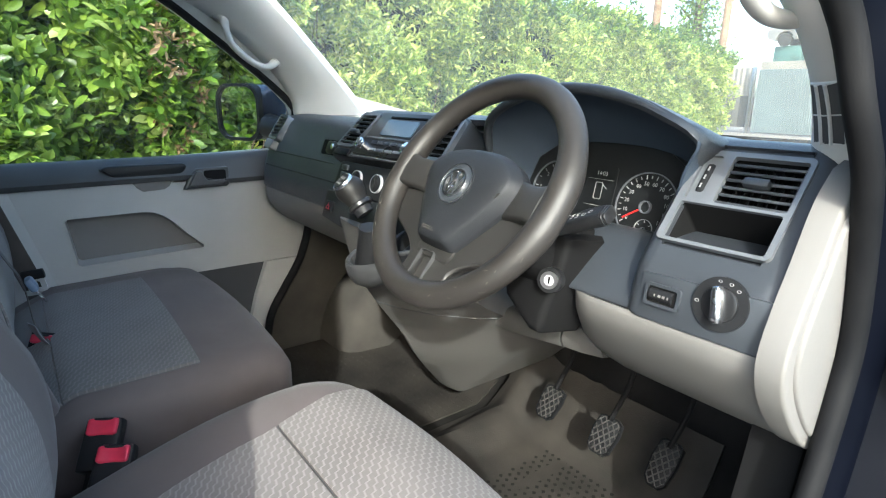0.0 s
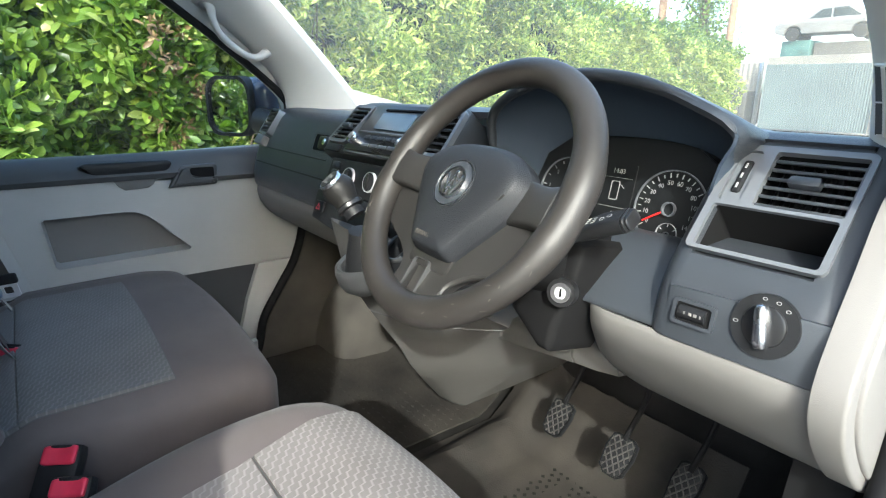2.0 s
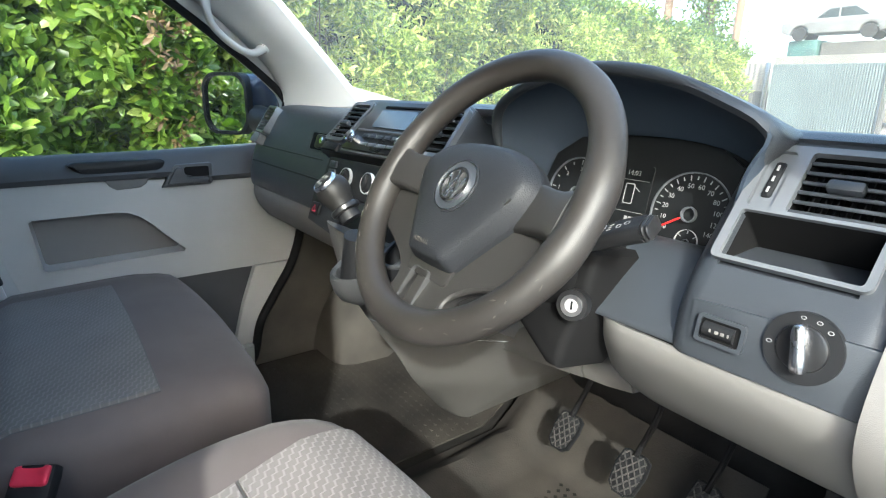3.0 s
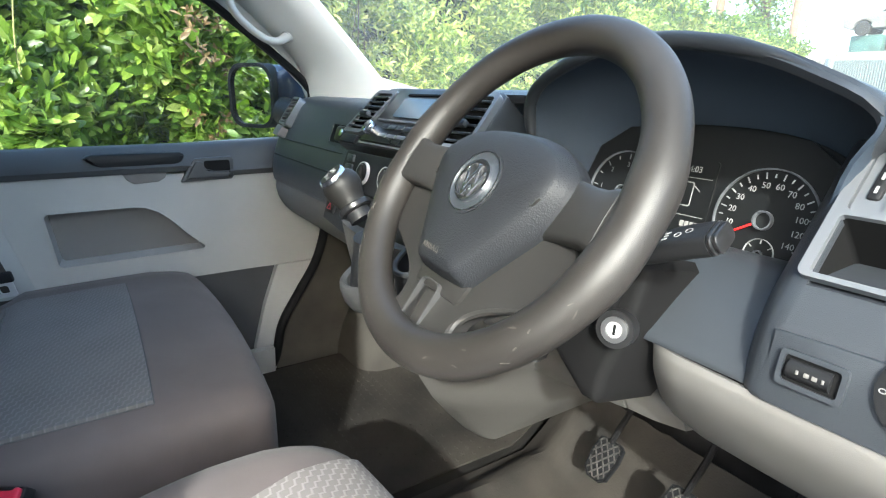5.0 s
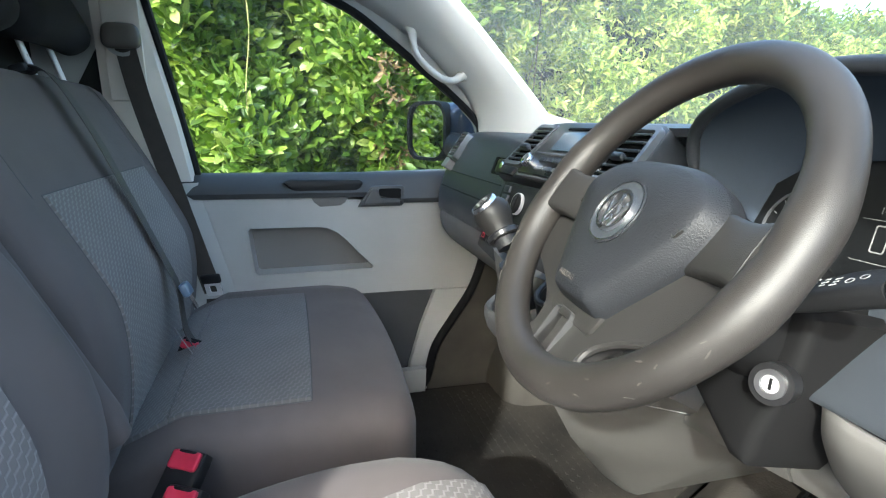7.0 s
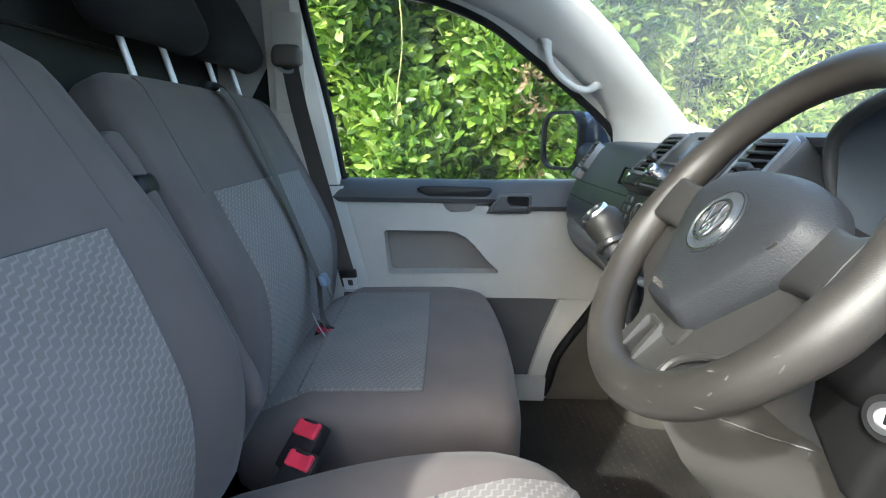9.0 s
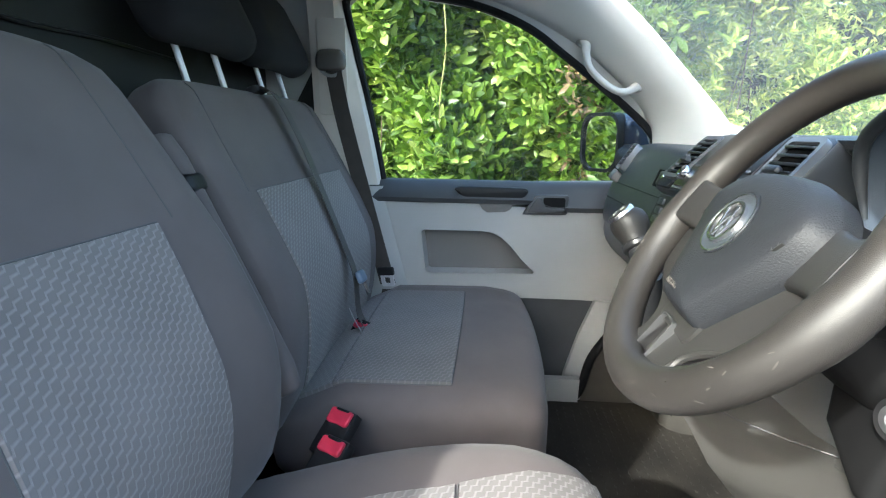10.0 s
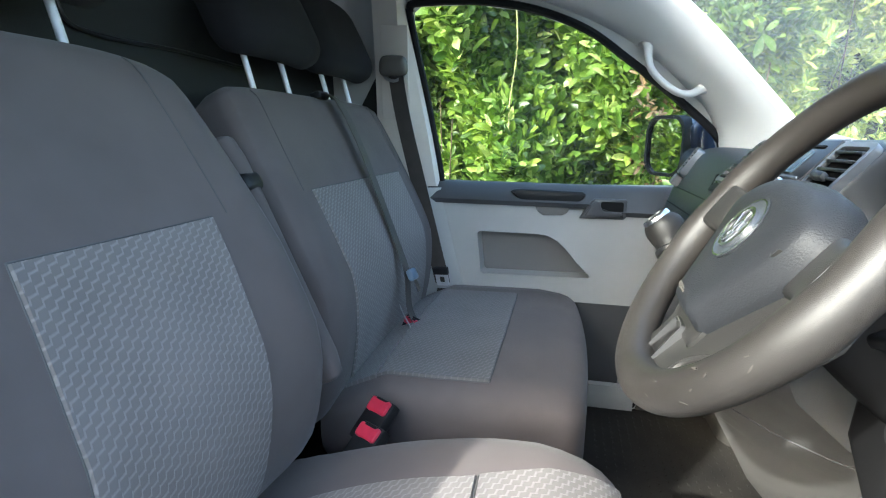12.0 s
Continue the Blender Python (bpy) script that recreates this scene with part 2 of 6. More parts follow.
FENCING = material("weathered_fence_sheet", (0.23, 0.215, 0.19), 0.7, vary=0.15, scale=0.8)
TIN2 = material("pale_sheet", (0.55, 0.53, 0.48), 0.7, vary=0.12, scale=0.8)
CONCRETE = material("concrete", (0.11, 0.105, 0.095), 0.9, vary=0.2, scale=1.0, bump=0.5, grain=60)
POST = material("timber_pole", (0.22, 0.14, 0.09), 0.9, vary=0.3, scale=3, bump=0.5, grain=60)
CARWHITE = material("faded_white_paint", (0.20, 0.20, 0.20), 0.4, vary=0.15, scale=2)
CARGREEN = material("faded_green_paint", (0.05, 0.11, 0.10), 0.5, vary=0.3, scale=2)
TREAD = material("worn_tread_rubber", (0.042, 0.040, 0.037), 0.8, vary=0.3, scale=40)
TYRE = material("tyre_rubber", (0.02, 0.02, 0.02), 0.8)
CARGLASS = material("car_window", (0.03, 0.04, 0.045), 0.08)


# ---- builders ----
def finish(name, bm, mat, smooth=42):
    me = bpy.data.meshes.new(name)
    bmesh.ops.recalc_face_normals(bm, faces=bm.faces[:])
    bm.to_mesh(me)
    bm.free()
    me.polygons.foreach_set("use_smooth", [True] * len(me.polygons))
    me.set_sharp_from_angle(angle=radians(smooth))
    me.materials.append(mat)
    return me


def thing(name, at, label, category, group=""):
    ob = new(name)
    ob.empty_display_size = 0.05
    ob.location = at
    return tagged(ob, label, category, group)


def part(name, bm, mat, parent, label="", smooth=42):
    ob = new(name, finish(name, bm, mat, smooth))
    ob.parent = parent
    if parent.type == "EMPTY":
        ob.matrix_parent_inverse = Matrix.Translation(-Vector(parent.location))
    return tagged(ob, label)


def setting(name, bm, mat, label, category, smooth=42):
    return tagged(new(name, finish(name, bm, mat, smooth)), label, category, kind="structure")


def single(name, bm, mat, label, category, group="", smooth=42):
    return tagged(new(name, finish(name, bm, mat, smooth)), label, category, group)


def skin(rings, closed=True, caps=True, bm=None):
    """A surface through rings of points, ring by ring; closed: each ring closes on itself."""
    bm = bm or bmesh.new()
    vs = [[bm.verts.new(p) for p in ring] for ring in rings]
    m = len(vs[0])
    for a, b in zip(vs, vs[1:]):
        for j in range(m if closed else m - 1):
            k = (j + 1) % m
            bm.faces.new((a[j], a[k], b[k], b[j]))
    if caps and closed:
        bm.faces.new(vs[0][::-1])
        bm.faces.new(vs[-1])
    return bm


def solid_strip(rings, thick, bm=None):
    """An open sheet through rings of points, given a thickness along its normals."""
    bm = bm or bmesh.new()
    P = np.array([[tuple(p) for p in r] for r in rings], float)
    du, dv = np.gradient(P, axis=1), np.gradient(P, axis=0)
    nrm = np.cross(du, dv)
    nrm /= np.linalg.norm(nrm, axis=2, keepdims=True) + 1e-9
    Q = P - nrm * thick
    front = [[bm.verts.new(p) for p in r] for r in P]
    back = [[bm.verts.new(p) for p in r] for r in Q]
    a, b = len(front), len(front[0])
    for i in range(a - 1):
        for j in range(b - 1):
            bm.faces.new((front[i][j], front[i][j + 1], front[i + 1][j + 1], front[i + 1][j]))
            bm.faces.new((back[i][j], back[i + 1][j], back[i + 1][j + 1], back[i][j + 1]))
    for i in range(a - 1):
        bm.faces.new((front[i][0], front[i + 1][0], back[i + 1][0], back[i][0]))
        bm.faces.new((front[i][-1], back[i][-1], back[i + 1][-1], front[i + 1][-1]))
    for j in range(b - 1):
        bm.faces.new((front[0][j], back[0][j], back[0][j + 1], front[0][j + 1]))
        bm.faces.new((front[-1][j], front[-1][j + 1], back[-1][j + 1], back[-1][j]))
    return bm


def spline(points, n):
    """n points along a smooth curve through the given ones."""
    p = [Vector(q) for q in points]
    p = [p[0] * 2 - p[1]] + p + [p[-1] * 2 - p[-2]]
    out, seg = [], len(p) - 3
    for k in range(n):
        s = k / (n - 1) * seg
        i = min(int(s), seg - 1)
        t = s - i
        a, b, c, d = p[i : i + 4]
        out.append(0.5 * (2 * b + (c - a) * t + (2 * a - 5 * b + 4 * c - d) * t * t + (3 * b - a - 3 * c + d) * t ** 3))
    return out


def tube(points, r, n=10, bm=None, flat=1.0, closed=False, up=(0, 0, 1)):
    """A round (or flattened) bar along points; r may be a list."""
    pts = [Vector(p) for p in points]
    rr = r if isinstance(r, (list, tuple)) else [r] * len(pts)
    rings = []
    for i, p in enumerate(pts):
        a, b = (pts[i - 1], pts[(i + 1) % len(pts)]) if closed else (pts[max(i - 1, 0)], pts[min(i + 1, len(pts) - 1)])
        d = (b - a).normalized()
        s = d.cross(Vector(up))
        s = s.normalized() if s.length > 1e-4 else d.orthogonal().normalized()
        w = s.cross(d)
        rings.append([p + (s * math.cos(x) + w * math.sin(x) * flat) * rr[i] for x in (2 * math.pi * k / n for k in range(n))])
    if closed:
        rings.append(rings[0])
        bm = skin(rings, True, False, bm)
        bmesh.ops.remove_doubles(bm, verts=bm.verts[:], dist=1e-6)
        return bm
    return skin(rings, True, True, bm)


def basis(origin, x, up):
    """A pose whose x is across, y is up along the surface and z points out of it."""
    x, up = Vector(x).normalized(), Vector(up).normalized()
    z = x.cross(up).normalized()
    up = z.cross(x)
    m = Matrix((x, up, z)).transposed().to_4x4()
    m.translation = origin
    return m


def rbox(size, r=0.004, m=None, bm=None, seg=2):
    """A box with rounded edges, centred on the pose m."""
    b = bmesh.new()
    bmesh.ops.create_cube(b, size=1.0)
    bmesh.ops.scale(b, vec=Vector(size), verts=b.verts[:])
    r = min(r, min(size) * 0.49)
    if r > 0:
        bmesh.ops.bevel(b, geom=b.edges[:], offset=r, segments=seg, profile=0.5, affect="EDGES")
    if m is not None:
        bmesh.ops.transform(b, matrix=m, verts=b.verts[:])
    return merge(b, bm)


def merge(b, bm):
    if bm is None:
        return b
    me = bpy.data.meshes.new("tmp")
    b.to_mesh(me)
    b.free()
    bm.from_mesh(me)
    bpy.data.meshes.remove(me)
    return bm


def prism(outline, z0, z1, m=None, r=0.0, bm=None, seg=2):
    """An outline in the pose's x and y, from z0 to z1, its front edges rounded."""
    b = bmesh.new()
    lo = [b.verts.new((x, y, z0)) for x, y in outline]
    hi = [b.verts.new((x, y, z1)) for x, y in outline]
    b.faces.new(lo[::-1])
    top = b.faces.new(hi)
    k = len(lo)
    for i in range(k):
        b.faces.new((lo[i], lo[(i + 1) % k], hi[(i + 1) % k], hi[i]))
    bmesh.ops.recalc_face_normals(b, faces=b.faces[:])
    if r:
        bmesh.ops.bevel(b, geom=list(top.edges), offset=r, segments=seg, profile=0.5, affect="EDGES")
    if m is not None:
        bmesh.ops.transform(b, matrix=m, verts=b.verts[:])
    return merge(b, bm)


def rounded(w, h, r, n=5, cx=0.0, cy=0.0):
    out = []
    for sx, sy, a0 in ((1, 1, 0), (-1, 1, 90), (-1, -1, 180), (1, -1, 270)):
        for k in range(n):
            a = radians(a0 + 90 * k / (n - 1))
            out.append((cx + sx * (w / 2 - r) + r * math.cos(a), cy + sy * (h / 2 - r) + r * math.sin(a)))
    return out


def circle(r, n=28, cx=0.0, cy=0.0, ry=None):
    return [(cx + r * math.cos(2 * math.pi * k / n), cy + (ry or r) * math.sin(2 * math.pi * k / n)) for k in range(n)]


def ring(outer, inner, z0, z1, m=None, bm=None):
    """A flat band between two outlines with as many points each."""
    b = bmesh.new()
    rows = [[b.verts.new((x, y, z)) for x, y in o] for o, z in ((outer, z0), (outer, z1), (inner, z1), (inner, z0))]
    k = len(outer)
    for a, c in zip(rows, rows[1:] + rows[:1]):
        for i in range(k):
            b.faces.new((a[i], a[(i + 1) % k], c[(i + 1) % k], c[i]))
    if m is not None:
        bmesh.ops.transform(b, matrix=m, verts=b.verts[:])
    return merge(b, bm)


def words(text, size, m):
    """Lettering with a little thickness, centred on the pose m."""
    c = bpy.data.curves.new("lettering", "FONT")
    c.body, c.size, c.align_x, c.align_y, c.extrude, c.resolution_u = text, size, "CENTER", "CENTER", size * 0.02, 2
    o = new("lettering", c)
    me = bpy.data.meshes.new_from_object(o)
    bpy.data.objects.remove(o)
    b = bmesh.new()
    b.from_mesh(me)
    bpy.data.meshes.remove(me)
    bmesh.ops.transform(b, matrix=m, verts=b.verts[:])
    return b


def puff(u, v, w, size, r, bend):
    """A point of a soft block: (u, v, w) on the cube from -1 to 1."""
    h = Vector(size) / 2
    q = Vector((u * h.x, v * h.y, w * h.z))
    c = Vector([max(-(h[i] - r), min(h[i] - r, q[i])) for i in range(3)])
    d = q - c
    return bend(c + d.normalized() * r if d.length > 1e-7 else q)


def cushion(size, r, bend, n=16):
    """A soft block with rounded edges, shaped by bend()."""
    bm = bmesh.new()
    s = [-1 + 2 * i / n for i in range(n + 1)]
    for axis in range(3):
        for side in (-1, 1):
            rows = []
            for a in s:
                row = []
                for b in s:
                    q = [0, 0, 0]
                    q[axis], q[(axis + 1) % 3], q[(axis + 2) % 3] = side, a, b
                    row.append(puff(*q, size, r, bend))
                rows.append(row)
            skin(rows, False, False, bm)
    bmesh.ops.remove_doubles(bm, verts=bm.verts[:], dist=1e-5)
    return bm


def grid_on(axis, side, span_a, span_b, i, j):
    """Where row i and column j, both from 0 to 1, lie on a face; a span may be a function of the other way."""
    b = span_b[0] + (span_b[1] - span_b[0]) * j if not callable(span_b) else 0.0
    lo, hi = span_a(b) if callable(span_a) else span_a
    a = lo + (hi - lo) * i
    if callable(span_b):
        lo, hi = span_b(a)
        b = lo + (hi - lo) * j
    q = [0, 0, 0]
    q[axis], q[(axis + 1) % 3], q[(axis + 2) % 3] = side, a, b
    return q


def patch(axis, side, span_a, span_b, size, r, bend, lift, n=16):
    """A panel of cloth laid on one face of a soft block, standing lift proud, with a rolled edge and its unwrapping in metres."""
    bm = bmesh.new()
    uv = bm.loops.layers.uv.new("cloth")
    P = np.zeros((n + 1, n + 1, 3))
    step = [0.0] + [0.006 + 0.988 * k / (n - 2) for k in range(n - 1)] + [1.0]
    for i in range(n + 1):
        for j in range(n + 1):
            P[i, j] = puff(*grid_on(axis, side, span_a, span_b, step[i], step[j]), size, r, bend)
    nrm = np.cross(np.gradient(P, axis=0), np.gradient(P, axis=1)) * side
    nrm /= np.linalg.norm(nrm, axis=2, keepdims=True) + 1e-9
    rise = np.full((n + 1, n + 1), lift)
    rise[0, :] = rise[-1, :] = -0.004
    rise[:, 0] = rise[:, -1] = -0.004
    P = P + nrm * rise[..., None]
    vs = [[bm.verts.new(p) for p in row] for row in P]
    h = Vector(size) / 2
    ha, hb = h[(axis + 1) % 3], h[(axis + 2) % 3]
    for i in range(n):
        for j in range(n):
            idx = ((i, j), (i + 1, j), (i + 1, j + 1), (i, j + 1))
            f = bm.faces.new([vs[x][y] for x, y in idx])
            for lp, (x, y) in zip(f.loops, idx):
                g = grid_on(axis, side, span_a, span_b, step[x], step[y])
                q = (g[(axis + 1) % 3] * ha, g[(axis + 2) % 3] * hb)
                lp[uv].uv = q[::-1] if axis == 1 else q
    return bm


# ---- cab shell ----
def holed(outer, holes, place, bm=None):
    """A sheet bounded by an outline, with holes; place() lays each (a, b) into the world."""
    bm = bm or bmesh.new()
    edges = []
    for loop in (outer, *holes):
        vs = [bm.verts.new(place(a, b)) for a, b in loop]
        edges += [bm.edges.new((vs[i], vs[(i + 1) % len(vs)])) for i in range(len(vs))]
    bmesh.ops.triangle_fill(bm, use_beauty=True, edges=edges)
    return bm


def holed_plate(outer, holes, place, back):
    """The same with a thickness: back() lays the rear sheet."""
    bm = holed(outer, holes, place)
    holed(outer, holes, back, bm)
    for loop in (outer, *holes):
        k = len(loop)
        for i in range(k):
            p, q = loop[i], loop[(i + 1) % k]
            bm.faces.new([bm.verts.new(v) for v in (place(*p), place(*q), back(*q), back(*p))])
    bmesh.ops.remove_doubles(bm, verts=bm.verts[:], dist=1e-5)
    return bm


FLOOR = -0.09
# cab floor with a rising toe board
prof = [(-0.86, FLOOR), (-0.6, FLOOR), (-0.3, FLOOR), (0.0, FLOOR), (0.3, FLOOR), (0.52, FLOOR), (0.62, -0.05), (0.72, 0.08), (0.80, 0.28), (0.83, 0.5), (0.84, 0.72)]
setting("floor", solid_strip([[(x, y, z) for y, z in prof] for x in (-0.86, -0.5, -0.1, 0.3, 0.6, 0.88)], -0.02), CARPET, "worn dark grey carpet floor of the cab", "floor")
setting("ceiling", solid_strip([[(x, y, 1.27 - 0.05 * (x / 0.8) ** 4 + 0.02 * math.cos(y)) for y in (-0.86, -0.6, -0.3, -0.08)] for x in (-0.80, -0.6, -0.2, 0.2, 0.6, 0.76)], -0.03), HEADLINER, "pale grey fabric headliner above the seats", "ceiling")
setting("wall_rear", rbox((1.70, 0.03, 1.42), 0.004, pose(0.0, -0.90, 0.60)), BULK, "dark bulkhead panel behind the seats", "bulkhead")

WINDOW = [(-0.541, 0.598), (-0.587, 0.855), (-0.633, 1.095), (-0.632, 1.125), (-0.612, 1.141), (-0.443, 1.143), (-0.269, 1.118), (-0.114, 1.062), (0.008, 0.982), (0.13, 0.893), (0.235, 0.810), (0.280, 0.765), (0.292, 0.735), (0.290, 0.62)]


def lean(z):
    """How far the passenger side leans inwards with height."""
    return -0.795 + 0.10 * max(0.0, (z - 0.6) / 0.6) ** 1.6


big = [(-0.95, -0.14), (-0.95, 1.27), (-0.1, 1.27), (0.10, 1.12), (0.42, 0.82), (0.84, 0.72), (0.84, -0.14)]
setting("wall_left", holed_plate(big, [WINDOW], lambda a, b: (lean(b), a, b), lambda a, b: (lean(b) - 0.05, a, b)), DOORGREY, "grey inner side of the cab round the passenger window", "wall")


def grow(loop, d):
    cy, cz = -0.2, 0.86
    return [(y + d * (1 if y > cy else -1), z + d * (1 if z > cz else -1)) for y, z in loop]


win = thing("window_1", (-0.8, -0.2, 0.6), "clear passenger side window in a black rubber frame", "window")
tagged(win, kind="structure")
part("window_frame", tube([(lean(p.y) + 0.004, p.x, p.y) for p in spline([(y, z, 0) for y, z in WINDOW], 80)], 0.012, 8), RUBBER, win, "black rubber window seal")
pane = part("pane", holed_plate(grow(WINDOW, 0.01), [], lambda a, b: (lean(b) - 0.022, a, b), lambda a, b: (lean(b) - 0.026, a, b)), PANE, win, "clear side glass")
pane.visible_shadow = False

part("window_ledge", rbox((0.03, 0.84, 0.014), 0.004, pose(-0.822, -0.125, 0.594)), BODYBLUE, win, "blue painted ledge")

# pillars
left_in = [(-0.655, 0.475, 0.735), (-0.640, 0.40, 0.815), (-0.625, 0.30, 0.915), (-0.612, 0.16, 1.055), (-0.60, 0.02, 1.17), (-0.58, -0.10, 1.25)]
left_out = [(-0.772, 0.300, 0.720), (-0.765, 0.280, 0.800), (-0.748, 0.225, 0.880), (-0.735, 0.07, 1.008), (-0.718, -0.10, 1.10), (-0.70, -0.28, 1.165)]
rows = []
for a, b in zip(spline(left_in, 24), spline(left_out, 24)):
    out = Vector((0.5, -0.6, 0.25)).normalized()
    rows.append([a + Vector((-0.02, 0.03, 0.0)), a, *[a.lerp(b, k / 6) + out * 0.028 * math.sin(math.pi * k / 6) ** 0.7 for k in range(1, 6)], b, b + Vector((-0.02, 0.0, -0.005))])
setting("pillar_left", solid_strip(rows, 0.012), PILLAR, "pale grey moulded trim on the passenger windscreen pillar", "pillar trim")
bp_top = [[(-0.800 + dx, y, z) for y, dx in ((-0.745, 0.02), (-0.738, 0.070), (-0.66, 0.075), (yb, 0.052), (yb + 0.012, 0.0))] for z, yb in ((0.595, -0.552), (0.75, -0.578), (0.95, -0.618), (1.09, -0.645), (1.20, -0.66), (1.27, -0.66))]
setting("pillar_rear_upper", solid_strip([[(x + 0.08 * max(0.0, (z - 0.6) / 0.6) ** 1.6, y, z) for x, y, z in r] for r in bp_top], 0.012), BPILLAR, "stone grey upper trim of the passenger door pillar", "pillar trim")
bp_low = [[(-0.800 + dx, y, z) for y, dx in ((-0.90, 0.05), (-0.72, 0.085), (yb - 0.06, 0.085), (yb, 0.055), (yb + 0.01, 0.0))] for z, yb in ((0.592, -0.538), (0.45, -0.50), (0.28, -0.455), (0.1, -0.41), (-0.09, -0.38))]
setting("pillar_rear_lower", solid_strip(bp_low, -0.012), DOORGREY, "grey lower trim of the passenger door pillar", "pillar trim")
# Plate added to keep this corner dark and cover a light leak.
setting("dark_plate_rear", rbox((0.02, 0.22, 1.40), 0.004, pose(-0.745, -0.848, 0.60)), BULK, "added dark plate covering a light gap beside the bench", "side panel")
# roof edge and windscreen header
setting("trim_header", solid_strip([[(x, -0.02 + dy - 0.10 * abs(x / 0.7) ** 2.5, 1.235 + dz - 0.02 * abs(x / 0.7) ** 3) for dy, dz in ((0.05, -0.02), (0.03, -0.045), (-0.03, -0.03), (-0.12, 0.02))] for x in (-0.72, -0.5, -0.25, 0, 0.25, 0.5, 0.72)], 0.015), HEADLINER, "pale header rail above the windscreen", "header rail")

# windscreen
shield = [[(x, y - 0.10 * abs(x / 0.75) ** 2.4 * (1 if y < 0.5 else 1.6) - 0.16 * (max(0, -x - 0.50) / 0.22) ** 2 - 0.30 * (max(0, x - 0.70) / 0.14) ** 2, z) for y, z in ((0.92, 0.705), (0.70, 0.83), (0.45, 0.99), (0.22, 1.13), (0.05, 1.235))] for x in (-0.79, -0.755, -0.725, -0.70, -0.67, -0.64, -0.6, -0.55, -0.45, -0.3, -0.15, 0, 0.15, 0.3, 0.45, 0.6, 0.70, 0.74, 0.78, 0.81)]
ws = setting("window_2", solid_strip(shield, 0.005), SHIELD, "large slightly dusty windscreen", "windscreen")
ws.visible_shadow = False

# driver side: open doorway with its seal, body and pillar
APER = [(-0.60, 1.19), (-0.38, 1.175), (-0.21, 1.13), (-0.07, 1.05), (0.045, 0.965), (0.135, 0.885), (0.172, 0.80), (0.215, 0.725), (0.250, 0.64), (0.280, 0.53), (0.270, 0.44), (0.240, 0.33), (0.195, 0.20), (0.12, 0.05), (0.0, -0.04), (-0.2, -0.085), (-0.62, -0.09)]
ap = spline([(0, y, z) for y, z in APER], 70)
side = lambda z: 0.905 - 0.115 * max(0.0, (z - 0.72) / 0.48) ** 1.5
setting("door_seal", tube([(side(p.z), p.y, p.z) for p in ap], 0.015, 12, up=(1, 0, 0)), RUBBER, "black rubber seal round the open driver doorway", "door seal")
rows = []
for i, p in enumerate(ap):
    d = (ap[min(i + 1, 69)] - ap[max(i - 1, 0)]).normalized()
    o = Vector((0, -d.z, d.y))
    if o.y < 0 and p.z < 0.9 and p.z > 0.1:
        o = -o
    s = side(p.z)
    o = Vector((0, 1, 0)) * max(0.15, 1 - max(0, p.z - 0.6) * 1.5) + Vector((0, 0, 1)) * (0.9 if p.z > 0.6 else (-1.0 if p.z < 0.1 else -0.1))
    o.normalize()
    rows.append([Vector((s - 0.002, p.y, p.z)) + o * 0.005, Vector((s + 0.012, p.y, p.z)) + o * 0.022, Vector((s + 0.02, p.y, p.z)) + o * 0.05, Vector((s + 0.05, p.y, p.z)) + o * 0.062, Vector((s + 0.075, p.y, p.z)) + o * 0.075, Vector((s + 0.085, p.y, p.z)) + o * 0.16, Vector((s + 0.087, p.y, p.z)) + o * (0.62 if 0.0 < p.z < 0.58 else 0.165)])
setting("wall_right", solid_strip(rows, 0.01), PAINT, "dark blue painted body round the driver doorway", "body panel")
hinge = thing("door_hinge", (0.93, 0.33, 0.50), "dark steel door hinge on the blue body", "hinge")
part("leaf", rbox((0.05, 0.012, 0.085), 0.004, pose(0.945, 0.335, 0.50, 0, 0, 20)), PAINT, hinge)
for dz in (-0.026, 0.0, 0.026):
    part("knuckle", tube([(0.955, 0.315, 0.50 + dz - 0.011), (0.955, 0.315, 0.50 + dz + 0.011)], 0.011, 12), BLACK, hinge)
part("pin", tube([(0.955, 0.315, 0.445), (0.955, 0.315, 0.555)], 0.005, 8), STEEL, hinge)
# rear door pillar and roof rail on the driver side
setting("pillar_driver_rear", skin([[(0.74, -0.95, z), (0.90 + q, -0.95, z), (0.90 + q, -0.68, z), (0.80 + q, -0.66, z), (0.74, -0.70, z)] for z, q in ((-0.12, 0.0), (0.5, 0.0), (0.8, -0.02), (1.05, -0.07), (1.24, -0.10))]), PAINT, "dark blue pillar behind the driver seat", "door pillar")
setting("sill", rbox((0.16, 1.5, 0.09), 0.02, pose(0.86, -0.15, -0.14)), PAINT, "dark blue door sill below the driver doorway", "door sill")
setting("rail_driver", tube([(0.79, -0.95, 1.235), (0.79, -0.5, 1.235), (0.785, -0.25, 1.20), (0.80, -0.1, 1.115)], 0.035, 8), PAINT, "dark blue roof rail over the driver doorway", "roof rail")
rp_in = [(0.803, 0.360, 0.66), (0.803, 0.345, 0.715), (0.803, 0.331, 0.750), (0.803, 0.315, 0.790), (0.804, 0.292, 0.827), (0.806, 0.258, 0.855), (0.806, 0.222, 0.884), (0.782, 0.13, 0.965), (0.745, -0.02, 1.10), (0.715, -0.10, 1.20)]
rp_out = [(0.868, 0.305, 0.66), (0.867, 0.295, 0.715), (0.866, 0.284, 0.750), (0.866, 0.257, 0.791), (0.866, 0.222, 0.826), (0.866, 0.171, 0.864), (0.866, 0.127, 0.890), (0.848, 0.03, 0.962), (0.81, -0.10, 1.07), (0.78, -0.24, 1.16)]
ri_s, ro_s = spline(rp_in, 55), spline(rp_out, 55)


